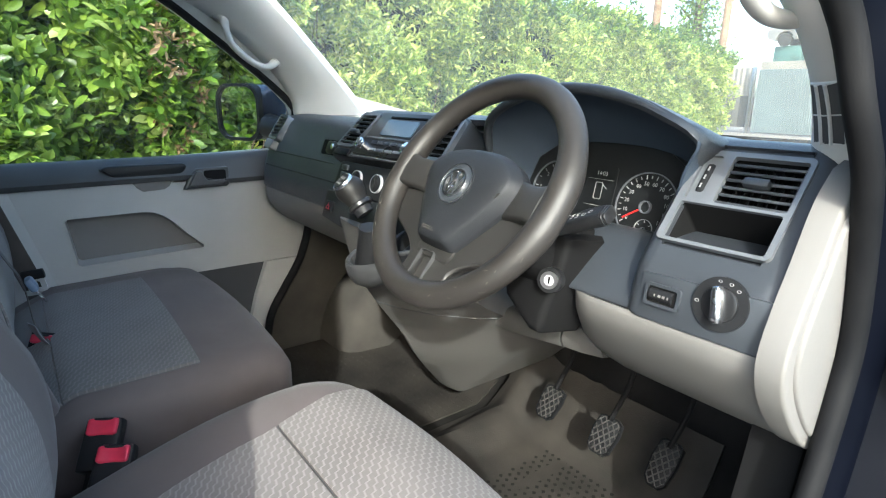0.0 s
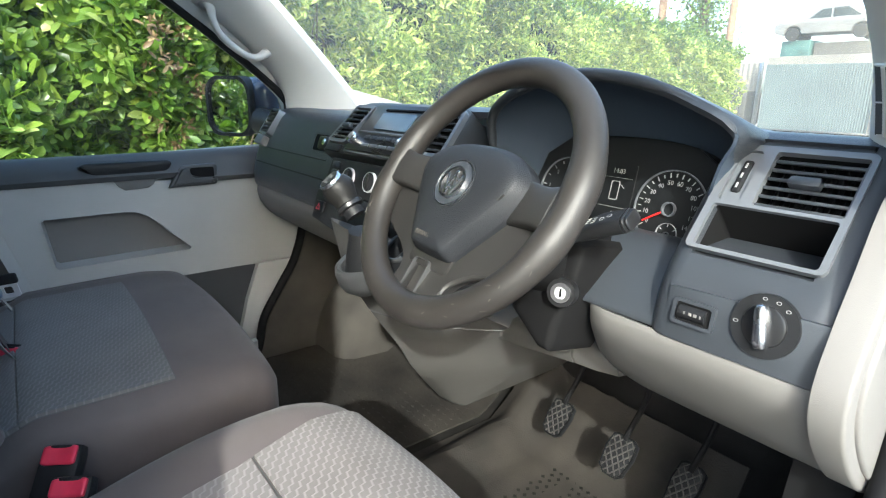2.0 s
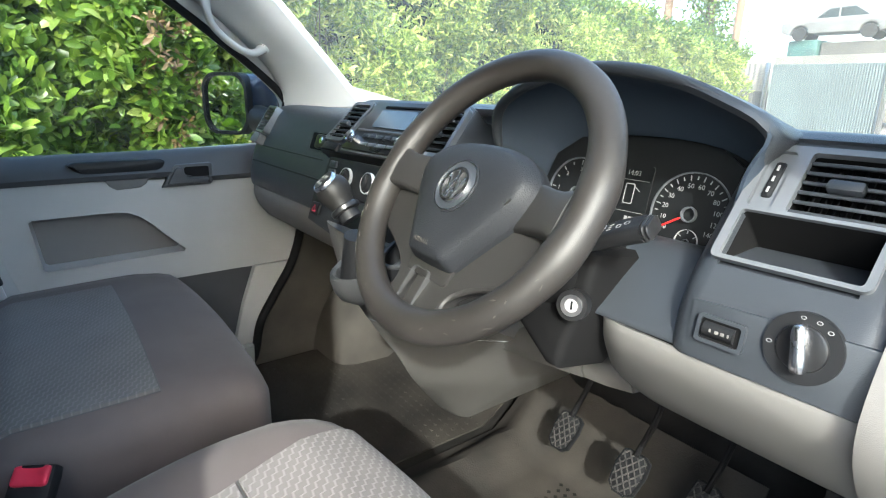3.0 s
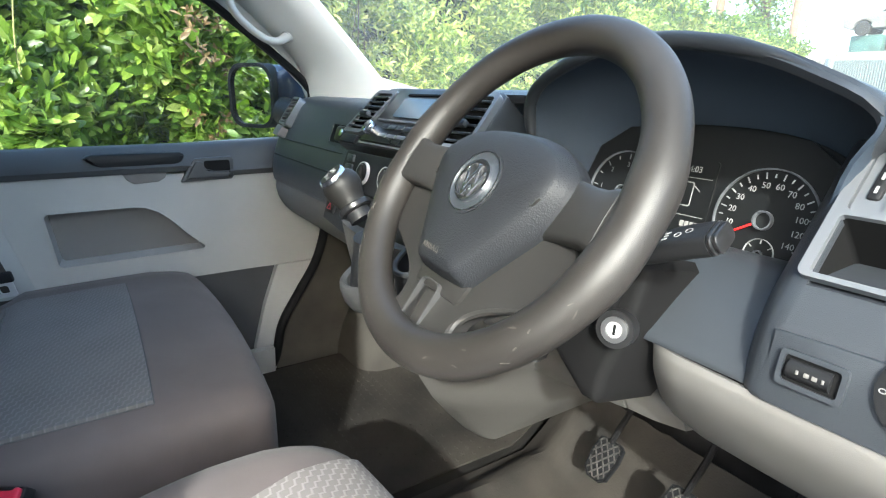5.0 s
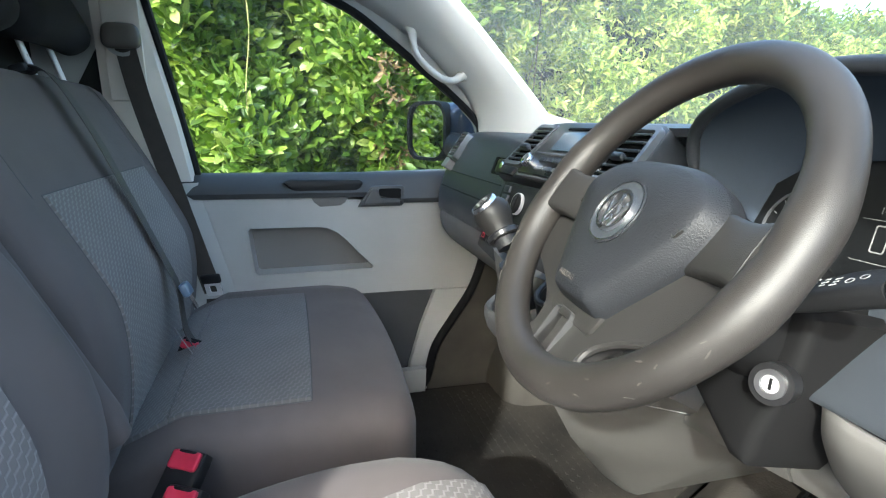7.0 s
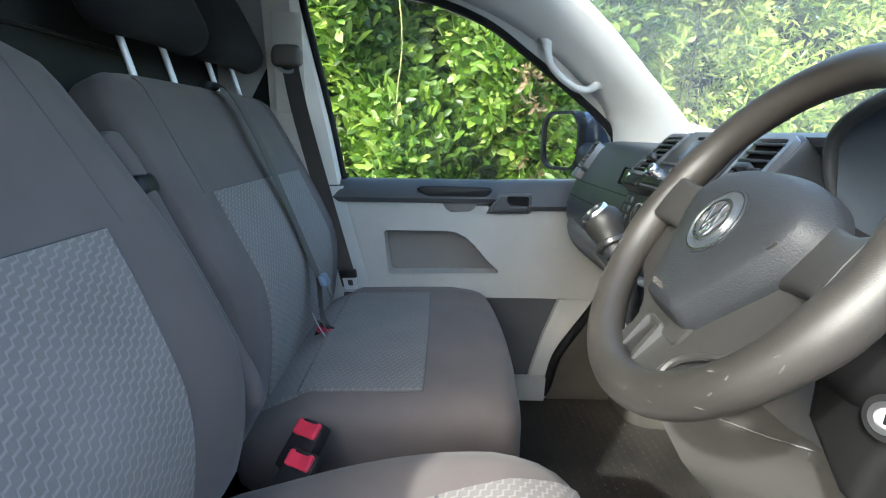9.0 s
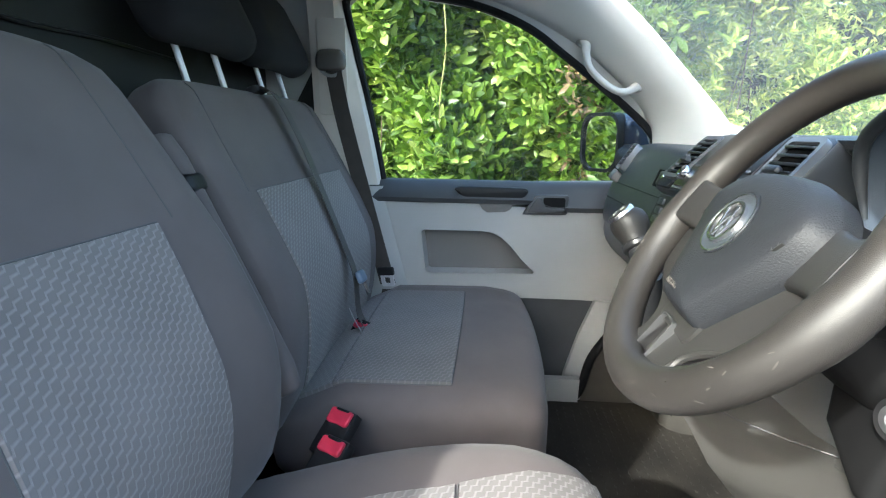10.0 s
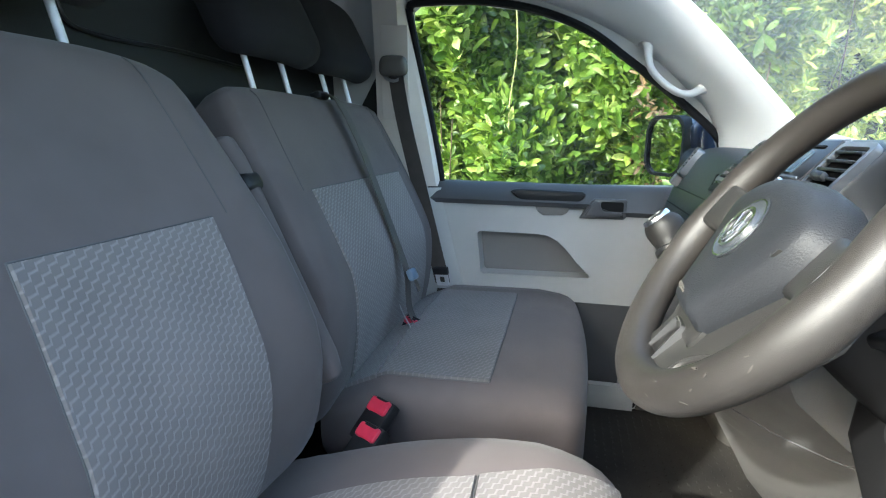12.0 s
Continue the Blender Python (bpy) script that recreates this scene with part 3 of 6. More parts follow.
def on_pillar(i, f, lift=0.0):
    """A point of the driver pillar trim: i along it, f across it."""
    t = (ri_s[min(i + 1, 54)] - ri_s[max(i - 1, 0)]).normalized()
    n = (ro_s[i] - ri_s[i]).cross(t).normalized()
    if n.y > 0:
        n = -n
    return ri_s[i].lerp(ro_s[i], f) + n * (0.010 * max(0.0, math.sin(math.pi * f)) ** 0.7 + lift)


PT = 0.005
rows = []
for i in range(55):
    rows.append([ri_s[i] + Vector((-0.004, 0.05, 0.0)), *[on_pillar(i, k / 8) for k in range(9)], ro_s[i] + Vector((0.008, 0.02, 0.0)), ro_s[i] + Vector((0.008, 0.05, 0.0))])
setting("pillar_right", solid_strip(rows, PT), PILLAR, "pale grey moulded trim on the driver windscreen pillar", "pillar trim")
lip = []
for i in range(0, 55, 2):
    o_ = ro_s[i]
    near = min(ap, key=lambda q: abs(q.z - o_.z) + (0 if q.y > -0.3 else 9))
    q = Vector((side(near.z), near.y, o_.z))
    lip.append([o_ + Vector((0.004, 0.006, 0)), o_.lerp(q, 0.35) + Vector((0.006, 0.012, 0)), o_.lerp(q, 0.7) + Vector((0.008, 0.008, 0)), q + Vector((0.01, 0.004, 0))])
setting("seal_lip", solid_strip(lip, 0.004), RUBBER, "black rubber lip between pillar trim and door seal", "door seal")
dg = thing("demister_grille", (0.83, 0.29, 0.75), "pale demister grille with upright slots at the pillar foot", "air vent")
G0, G1 = 13, 24
# Strip laid over the trim; dark grey paints the shade of open slots.
part("duct", solid_strip([[on_pillar(i, f, 0.0015) for f in (0.29, 0.6, 0.91)] for i in range(G0, G1 + 1)], -0.001), DOORDARK, dg, "dark grey strip painting the shade of the slots")
for f in (0.49, 0.70):
    part("slat", tube([on_pillar(i, f, 0.002) for i in range(G0, G1 + 1)], 0.0023, 8, flat=1.6), PILLAR, dg)
edge = [on_pillar(i, 0.28, 0.0005) for i in range(G0, G1 + 1)] + [on_pillar(G1, f, 0.0005) for f in (0.5, 0.7)] + [on_pillar(i, 0.92, 0.0005) for i in range(G1, G0 - 1, -1)] + [on_pillar(G0, f, 0.0005) for f in (0.7, 0.5)]
part("frame", tube(edge, 0.0021, 8, closed=True), PILLAR, dg)
gmid = (G0 + G1) // 2
part("cross_bar", tube([on_pillar(gmid, f, 0.003) for f in (0.29, 0.6, 0.91)], 0.0010, 6), PILLAR, dg)


# ---- passenger door ----
door = thing("passenger_door", (-0.76, -0.15, FLOOR), "closed van door with grey panel and dark top band", "door")
DX = -0.742
panel = [(-0.530, 0.556), (0.30, 0.520), (0.30, 0.24), (0.08, 0.246), (-0.10, 0.246), (-0.452, 0.262)]
pocket = [(-0.412, 0.452), (-0.405, 0.459), (-0.22, 0.459), (-0.19, 0.455), (-0.16, 0.440), (-0.13, 0.413), (-0.095, 0.372), (-0.055, 0.334), (-0.058, 0.327), (-0.390, 0.321), (-0.398, 0.328)]
part("lower_panel", holed_plate(panel, [pocket], lambda a, b: (DX, a, b), lambda a, b: (DX - 0.012, a, b)), DOORGREY, door, "mid-grey moulded door panel")
inner = [(-0.24 + (y + 0.24) * 0.965, 0.385 + (z - 0.385) * 0.93) for y, z in pocket]
part("door_pocket", skin([[(DX + 0.004, y, z) for y, z in [(-0.24 + (y + 0.24) * 1.03, 0.39 + (z - 0.39) * 1.07) for y, z in pocket]], [(DX + 0.005, y, z) for y, z in pocket], [(DX - 0.002, y, z) for y, z in pocket], [(DX - 0.049, y, z) for y, z in inner]], True, False), DOORGREY, door, "shallow recessed grey door pocket")
# Darker grey than the panel puts the recess shade into the colour.
part("pocket_back", skin([[(DX - 0.049, y, z) for y, z in inner], [(DX - 0.0515, y, z) for y, z in inner]]), LIGHT, door, "pocket back in darker grey that paints its shade")
band = []
for y in [-0.58 + 0.89 * k / 58 for k in range(59)]:
    lo = 0.554 - 0.020 * min(1, max(0, (y + 0.07) / 0.06))
    band.append([(DX + 0.001, y, lo - 0.002), (DX + 0.006, y, lo + 0.004), (DX - 0.004, y, lo + 0.02), (DX - 0.026, y, 0.588 + 0.012 * max(0, y)), (DX - 0.036, y, 0.600 + 0.02 * max(0, y)), (DX - 0.060, y, 0.604 + 0.02 * max(0, y)), (DX - 0.075, y, 0.600)])
part("top_band", solid_strip(band, 0.01), DOORDARK, door, "dark grey soft-touch window ledge")
grip = [(-0.312, 0.590), (-0.300, 0.596), (-0.270, 0.598), (-0.11, 0.596), (-0.090, 0.594), (-0.083, 0.586), (-0.095, 0.568), (-0.122, 0.559), (-0.255, 0.559), (-0.290, 0.570)]
gp = [(p.x, p.y) for p in spline([(y, z, 0) for y, z in grip + grip[:1]], 41)[:-1]]
part("pull_handle", prism(gp, -0.02, 0.016, Matrix(((0, 0, 1, DX - 0.004), (1, 0, 0, 0), (0, 1, 0, 0), (0, 0, 0, 1))), 0.007, seg=3), BLACK, door, "satin black pull handle")
# Flat proud plate; its darker grey paints the shade of a scoop.
part("finger_recess_shade", prism([(-0.240, 0.556), (-0.122, 0.553), (-0.135, 0.530), (-0.150, 0.521), (-0.208, 0.518), (-0.224, 0.530)], 0.0, 0.003, Matrix(((0, 0, 1, DX + 0.001), (1, 0, 0, 0), (0, 1, 0, 0), (0, 0, 0, 1))), 0.002), LIGHT, door, "proud grey plate painting the shade of a finger recess")
side_m = Matrix(((0, 0, 1, DX + 0.0), (1, 0, 0, 0), (0, 1, 0, 0), (0, 0, 0, 1)))
bez = [(-0.098, 0.516), (-0.094, 0.524), (-0.068, 0.568), (-0.058, 0.577), (0.036, 0.578), (0.040, 0.572), (0.038, 0.524), (0.032, 0.517)]
part("handle_bezel", prism(bez, -0.01, 0.014, side_m, 0.003), DOORDARK, door, "dark surround of the door release")
# Patch just proud of the bezel; its black paints a hollow's shade.
part("well_shade", prism(rounded(0.066, 0.040, 0.006, 5, -0.004, 0.550), 0.0, 0.0152, side_m), DARK, door, "black patch painting the shade of the finger well")
lever_o = [(-0.086, 0.524), (-0.062, 0.564), (-0.054, 0.570), (-0.042, 0.568), (-0.036, 0.552), (-0.024, 0.541), (0.024, 0.538), (0.027, 0.528), (0.022, 0.523)]
part("release_lever", prism([(q.x, q.y) for q in spline([(x, y, 0) for x, y in lever_o + lever_o[:1]], 37)[:-1]], 0.010, 0.022, side_m, 0.004, seg=3), DOORDARK, door, "dark grey door release lever")
part("kick_cloth", skin([[(DX - 0.012, a, b) for a, b in ((-0.46, 0.25), (0.15, 0.246), (0.10, -0.02), (-0.42, -0.02))], [(DX - 0.03, a, b) for a, b in ((-0.46, 0.25), (0.15, 0.246), (0.10, -0.02), (-0.42, -0.02))]]), DOORDARK, door, "dark cloth lower door lining")
binr = []
for y in [-0.42 + 0.52 * k / 12 for k in range(13)]:
    binr.append([(DX - 0.01, y, -0.10), (DX + 0.045, y, -0.10), (DX + 0.055, y, -0.03), (DX + 0.06, y, 0.002), (DX + 0.045, y, 0.004), (DX + 0.04, y, -0.06)])
part("door_bin", solid_strip(binr, 0.004), DOORGREY, door, "grey storage bin along the door bottom")
post = [(0.040, -0.105), (0.058, 0.0), (0.095, 0.13), (0.140, 0.247), (0.30, 0.247), (0.30, -0.105)]
part("front_post", prism(post, -0.02, 0.012, side_m, 0.004), DOORGREY, door, "grey front edge of the door panel")


# ---- wing mirror and grab handles ----
mirror = thing("wing_mirror", (-1.0, 0.22, 0.62), "wing mirror in a dark blue housing outside the passenger window", "mirror")
mm = basis((-1.005, 0.176, 0.735), Vector((0.89, 0.45, 0)), (0, 0, 1))
part("housing", cushion((0.205, 0.20, 0.13), 0.05, lambda p: mm @ Vector((p.x * (1 - 0.15 * max(0, -p.z) / 0.065) + 0.05, p.y * (1 - 0.10 * max(0, -p.z) / 0.065), p.z - 0.078)), 12), BODYBLUE, mirror, "glossy dark blue shell")
mo, mi = rounded(0.205, 0.20, 0.060, 8), rounded(0.182, 0.178, 0.052, 8)
part("mirror_rim", ring(mo, mi, -0.03, 0.010, mm), RUBBER, mirror, "black plastic rim")
part("mirror_glass", prism(mi, -0.006, 0.002, mm), MIRROR, mirror, "silvered glass")
part("mirror_arm", tube([(-0.90, 0.24, 0.69), (-0.84, 0.27, 0.68), (-0.79, 0.30, 0.67)], [0.045, 0.04, 0.05], 10), BLACK, mirror, "black mounting arm")


def grab(points, label, r=0.0115):
    g = thing("grab_handle", points[0], label, "grab handle")
    body = spline(points, 28)
    part("bar", tube(body, [r * (0.95 + 0.35 * abs(2 * k / 27 - 1) ** 6) for k in range(28)], 12, flat=0.8), HANDLE, g)
    for p, q in ((body[0], body[1]), (body[-1], body[-2])):
        d = (p - q).normalized()
        part("mount", tube([p - d * 0.004, p + d * 0.016], [r * 1.25, r * 1.55], 10), HANDLE, g)


grab([(-0.715, 0.052, 1.018), (-0.697, 0.056, 1.006), (-0.690, 0.057, 0.985), (-0.688, 0.066, 0.950), (-0.688, 0.092, 0.920), (-0.688, 0.125, 0.895), (-0.689, 0.150, 0.883), (-0.692, 0.178, 0.882), (-0.705, 0.205, 0.896)], "pale grey plastic grab handle on the windscreen pillar", 0.0130)
grab([(0.838, 0.046, 1.018), (0.826, 0.052, 1.004), (0.820, 0.054, 0.975), (0.819, 0.062, 0.935), (0.819, 0.082, 0.905), (0.819, 0.112, 0.889), (0.820, 0.148, 0.884), (0.823, 0.184, 0.887), (0.834, 0.212, 0.898)], "pale grey plastic grab handle by the driver doorway", 0.0125)


# ---- seats ----
UPS, OUT = Vector((0, -0.43, 0.903)), Vector((0, 0.903, 0.43))


def headrest(parent, x, at, w):
    c = at + UPS * 0.162 + Vector((-0.012, 0.045, 0.0))
    part("headrest", cushion((w, 0.10, 0.22), 0.045, lambda p: c + Vector((x + p.x * (1 - 0.12 * max(0, p.z) / 0.09), 0, 0)) + OUT * (p.y * 0.95 + 0.012 * (1 - (p.x / w * 2) ** 2)) + UPS * p.z, 10), HEADCLOTH, parent, "headrest in cloth far darker than the seat")
    for s in (-0.077, 0.077):
        a = at + Vector((x + s, 0, 0)) - UPS * 0.035
        part("headrest_rod", tube([a, a + UPS * 0.035 + Vector((0, -0.022, 0.095))], 0.0062, 10), RODMETAL, parent, "chrome rod painted near-white for its sun glint")


def piping(parent, size, r, bend, axis, span_a, span_b, sides="abcd"):
    """Sewn seams along the sides of a cloth panel."""
    ways = {"a": lambda f: (f, 0), "b": lambda f: (1, f), "c": lambda f: (f, 1), "d": lambda f: (0, f)}
    for k in sides:
        pts = [puff(*grid_on(axis, 1, span_a, span_b, *ways[k](q / 18)), size, r, bend) for q in range(19)]
        part("seam", tube(pts, 0.0011, 6), SEAM, parent, "dark sewn seam")


bench = thing("bench_seat", (-0.32, -0.35, FLOOR), "two-place passenger bench in grey wave-pattern cloth", "seat")
BS = (0.785, 0.53, 0.20)


def bench_bend(p):
    u, v = p.x / 0.3925, p.y / 0.265
    top = max(0.0, p.z / 0.10)
    z = p.z + top * (0.012 * (1 - u * u) - 0.018 * max(0, v - 0.55) / 0.45 + 0.006 * v - 0.12 * max(0, -v - 0.45))
    return Vector((-0.325 + p.x + 0.012 * u * (1 - v * v), -0.353 + p.y + 0.018 * (1 - u ** 2) * max(0, v), 0.192 + z))


part("seat_cushion", cushion(BS, 0.055, bench_bend, 18), CLOTH, bench, "plain grey cloth cushion")
part("cushion_insert", patch(2, 1, (-0.655, 0.87), (-0.53, 0.32), BS, 0.055, bench_bend, 0.005, 20), DIMWAVE, bench, "darker, fainter wave-pattern cloth panel")
part("rear_insert", patch(2, 1, (-0.66, 0.87), (-0.86, -0.535), BS, 0.055, bench_bend, 0.006, 12), DIMWAVE, bench, "darker, fainter wave-pattern cloth strip")
part("seat_base", rbox((0.72, 0.46, 0.20), 0.02, pose(-0.325, -0.36, 0.01)), BLACK, bench, "black seat box")
BB = (0.84, 0.115, 0.665)
bb0 = Vector((-0.285, -0.520, 0.235))


def back_bend(p):
    u, w = p.x / 0.42, p.z / 0.3325
    side = 1 - 0.055 * max(0, w) ** 3 - 0.03 * max(0, -w)
    t = p.y * (1 - 0.12 * max(0, w)) + (0.016 * (abs(u) ** 3) if p.y > 0 else 0) - 0.008 * w * w + 0.014
    t -= 0.125 * max(0.0, (-w - 0.25) / 0.75) ** 1.5
    return bb0 + Vector((p.x * side, 0, 0)) + UPS * (p.z + 0.3325 - 0.02 * abs(u) ** 4 * max(0, w)) + OUT * t


part("backrest", cushion(BB, 0.05, back_bend, 18), CLOTH, bench, "plain grey cloth backrest")
for hx in (-0.124, -0.497):
    headrest(bench, hx, Vector((0, -0.787, 0.862)), 0.365)

BACK_A, BACK_B = (-0.93, 0.28), (-0.72, 0.675)
part("back_insert", patch(1, 1, BACK_A, BACK_B, BB, 0.05, back_bend, 0.004, 22), WAVE, bench, "wave-pattern cloth back panel")
piping(bench, BS, 0.055, bench_bend, 2, (-0.655, 0.87), (-0.53, 0.32))
piping(bench, BB, 0.05, back_bend, 1, BACK_A, BACK_B)
for sb in (-0.80, 0.76):
    piping(bench, BB, 0.05, back_bend, 1, (0.28, 0.97), (sb, sb + 0.01), "a")
driver = thing("bucket_seat", (0.515, -0.33, FLOOR), "driver seat in grey cloth with pale wave-pattern panels", "seat")
DS = (0.55, 0.54, 0.20)


def seat_bend(p):
    u, v = p.x / 0.275, p.y / 0.27
    top = max(0.0, p.z / 0.10)
    z = p.z + top * (0.016 * abs(u) ** 3 - 0.008 - 0.0135 + 0.066 * v - 0.05 * v * v - 0.030 * max(0, v - 0.6) / 0.4)
    return Vector((0.505 + p.x * (1 - 0.10 * max(0, v - 0.3)), -0.318 + p.y + 0.03 * (1 - u ** 2) * max(0, v), 0.222 + z))


part("seat_cushion", cushion(DS, 0.06, seat_bend, 18), CLOTH, driver, "plain grey cloth cushion")
flare = lambda b: (-0.52 - 0.34 * max(0.0, b - 0.2) ** 1.1, 0.54 + 0.30 * max(0.0, b - 0.2))
part("front_insert", patch(2, 1, flare, (0.275, 0.995), DS, 0.06, seat_bend, 0.004, 20), WAVE, driver, "wave-pattern cloth panel")
part("rear_insert", patch(2, 1, flare, (-0.80, 0.265), DS, 0.06, seat_bend, 0.004, 18), WAVE, driver, "wave-pattern cloth panel")
part("seat_base", rbox((0.44, 0.46, 0.24), 0.02, pose(0.515, -0.34, 0.02)), BLACK, driver, "black seat pedestal")
DB = (0.61, 0.13, 0.675)
db0 = Vector((0.525, -0.505, 0.255))


def dback_bend(p):
    u, w = p.x / 0.305, p.z / 0.3375
    side = 1 - 0.072 * max(0, w + 0.1) ** 2.2 - 0.30 * max(0, -w - 0.6) ** 1.5 + 0.014 * max(0, 1 - abs(w + 0.25) * 1.6)
    t = p.y * (1 - 0.15 * max(0, w)) + (0.035 * (abs(u) ** 2.6) * (1 - 0.6 * max(0, w)) if p.y > 0 else 0) - 0.010 * w * w - 0.10 * max(0.0, (-w - 0.35) / 0.65) ** 1.7
    return db0 + Vector((p.x * side, 0, 0)) + UPS * (p.z + 0.3375 - 0.045 * abs(u) ** 4 * max(0, w) - 0.004 * (1 - u * u) * max(0, w)) + OUT * t


part("backrest", cushion(DB, 0.055, dback_bend, 20), CLOTH, driver, "plain grey cloth backrest")
taper = lambda a: (-0.56 + 0.13 * max(0.0, 0.19 - a), 0.385 + 0.13 * max(0.0, 0.19 - a))
part("back_insert", patch(1, 1, (-0.95, 0.19), taper, DB, 0.055, dback_bend, 0.004, 22), WAVE, driver, "wave-pattern cloth back panel")
piping(driver, DS, 0.06, seat_bend, 2, flare, (0.27, 0.995), "ad")
piping(driver, DB, 0.055, dback_bend, 1, (-0.95, 0.19), taper, "bcd")
for sb in (-0.66, 0.62):
    piping(driver, DB, 0.055, dback_bend, 1, (0.19, 0.97), (sb, sb + 0.01), "a")
headrest(driver, 0.467, Vector((0, -0.792, 0.872)), 0.29)
arm0 = Vector((0.196, -0.545, 0.335))
part("armrest", cushion((0.052, 0.085, 0.44), 0.024, lambda p: arm0 + Vector((p.x, 0, 0)) + UPS * (p.z + 0.22) + OUT * (p.y + 0.02), 10), CLOTH, driver, "folded cloth armrest")
part("armrest_band", cushion((0.056, 0.090, 0.034), 0.012, lambda p: arm0 + Vector((p.x, 0, 0)) + UPS * (p.z + 0.355) + OUT * (p.y + 0.02), 6), BLACK, driver, "black plastic collar")


# ---- seat belts ----
def strap(points, w, across, n=30, thick=0.0016):
    pts = spline(points, n)
    a = Vector(across).normalized() * w / 2
    return solid_strip([[p - a, p + a] for p in pts], thick)


belt = thing("seat_belt", (-0.70, -0.6, 0.3), "black outer seat belt hanging on the door pillar", "seat belt")
part("webbing", strap([(-0.672, -0.668, 0.945), (-0.672, -0.640, 0.80), (-0.672, -0.578, 0.56), (-0.662, -0.522, 0.36), (-0.660, -0.505, 0.30)], 0.052, (0.30, 1, 0.20)), BELT, belt, "black webbing")
am = basis((-0.668, -0.672, 0.958), (0, 1, 0.0), (0.1, 0, 1))
part("guide_cap", cushion((0.088, 0.060, 0.040), 0.018, lambda p: am @ Vector((p.x * (1 - 4.0 * max(0.0, p.y)), p.y, p.z)), 8), BELTCAP, belt, "black plastic guide cover")
part("guide_ring", ring(circle(0.040, 24, 0, -0.008), circle(0.031, 24, 0, -0.008), -0.006, 0.004, am), STEEL, belt, "steel guide loop")
part("guide_track", rbox((0.086, 0.27, 0.010), 0.004, am @ pose(0.0, -0.020, -0.018)), BPILLAR, belt, "grey height adjuster track")
tm = basis((-0.625, -0.500, 0.320), (0.25, 0.95, 0.1), (0.2, -0.1, 1))
part("tongue", ring(rounded(0.042, 0.040, 0.006), rounded(0.018, 0.020, 0.004), -0.002, 0.002, tm), LATCH, belt, "steel tongue with its gleam painted pale")
part("tongue_grip", rbox((0.052, 0.026, 0.014), 0.005, tm @ pose(0, 0.030, 0)), BLACK, belt, "black tongue grip")
part("anchor_strap", strap([(-0.668, -0.505, 0.28), (-0.67, -0.515, 0.18), (-0.68, -0.52, 0.05)], 0.045, (0.35, 1, 0.1), 8), BELT, belt)

mid = thing("seat_belt", (-0.3, -0.55, 0.3), "black middle seat belt over the bench backrest", "seat belt")
part("webbing", strap([(-0.335, -0.800, 0.80), (-0.338, -0.760, 0.848), (-0.338, -0.715, 0.838), (-0.330, -0.655, 0.735), (-0.318, -0.600, 0.61), (-0.305, -0.545, 0.48), (-0.298, -0.522, 0.42), (-0.300, -0.515, 0.33), (-0.31, -0.50, 0.285)], 0.046, (1, 0.0, 0.12), 40), BELT, mid, "black webbing")
gm = basis((-0.298, -0.508, 0.415), (1, 0, 0.1), UPS)
part("tongue_grip", rbox((0.050, 0.030, 0.016), 0.006, gm), BLUEBELT, mid, "blue-grey belt tongue grip")
part("tongue", prism(rounded(0.026, 0.032, 0.004, 4, 0, -0.030), -0.0015, 0.0015, gm), CHROME, mid, "steel tongue")
part("belt_guide", rbox((0.06, 0.030, 0.018), 0.006, pose(-0.335, -0.762, 0.848, 20, 0, 0)), BLACK, mid, "black belt guide")


def buckle(at, across, up, size, label):
    """at: the middle of the red button's face."""
    b = thing("belt_buckle", at, label, "belt buckle", "seat belt buckles")
    m = basis(Vector(at), across, up) @ pose(0, 0, -0.006)
    w, h = size
    part("housing", cushion((w + 0.010, 0.085, 0.026), 0.006, lambda p: m @ Vector((p.x, p.y - 0.026, p.z - 0.006)), 6), BLACK, b, "black buckle housing")
    part("button", cushion((w, h, 0.012), 0.005, lambda p: m @ Vector((p.x, p.y, p.z + 0.003 + 10 * p.x * p.x)), 8), RED, b, "red release button")
    part("slot", rbox((w * 0.62, 0.004, 0.004), 0.001, m @ pose(0, h / 2 - 0.002, 0.0085)), BLACK, b)
    part("stalk", rbox((0.026, 0.12, 0.010), 0.004, m @ pose(0, -0.115, -0.006)), BLACK, b)


buckle((0.143, -0.448, 0.284), (0.5, 0.86, 0.0), (-0.80, 0.0, 0.60), (0.046, 0.028), "red and black belt buckle between the seats")
buckle((0.213, -0.444, 0.272), (0.5, 0.86, 0.0), (-0.80, 0.0, 0.60), (0.046, 0.026), "red and black belt buckle beside the driver cushion")
buckle((-0.292, -0.508, 0.292), (0.55, 0.83, -0.1), (-0.60, 0.0, 0.80), (0.044, 0.020), "red and black belt buckle sunk in the bench")
flap = thing("belt_strap", (-0.30, -0.52, 0.28), "pale grey cloth strap tucked into the bench", "strap")
part("webbing", strap([(-0.235, -0.520, 0.350), (-0.247, -0.512, 0.32), (-0.262, -0.495, 0.280)], 0.032, (1, 0.4, 0.0), 8), BEIGE, flap)
cable = single("wall_cable", tube(spline([(0.305, -0.879, 0.96), (0.289, -0.879, 0.918), (0.247, -0.879, 0.905), (0.17, -0.879, 0.903), (0.02, -0.879, 0.906), (-0.2, -0.879, 0.90)], 30), 0.0035, 8), GLOSSY, "thin black cable running along the dark bulkhead", "cable")


# ---- dashboard ----
dash = thing("dashboard", (0.0, 0.40, 0.30), "dark grey van dashboard over pale grey lower panels", "dashboard")
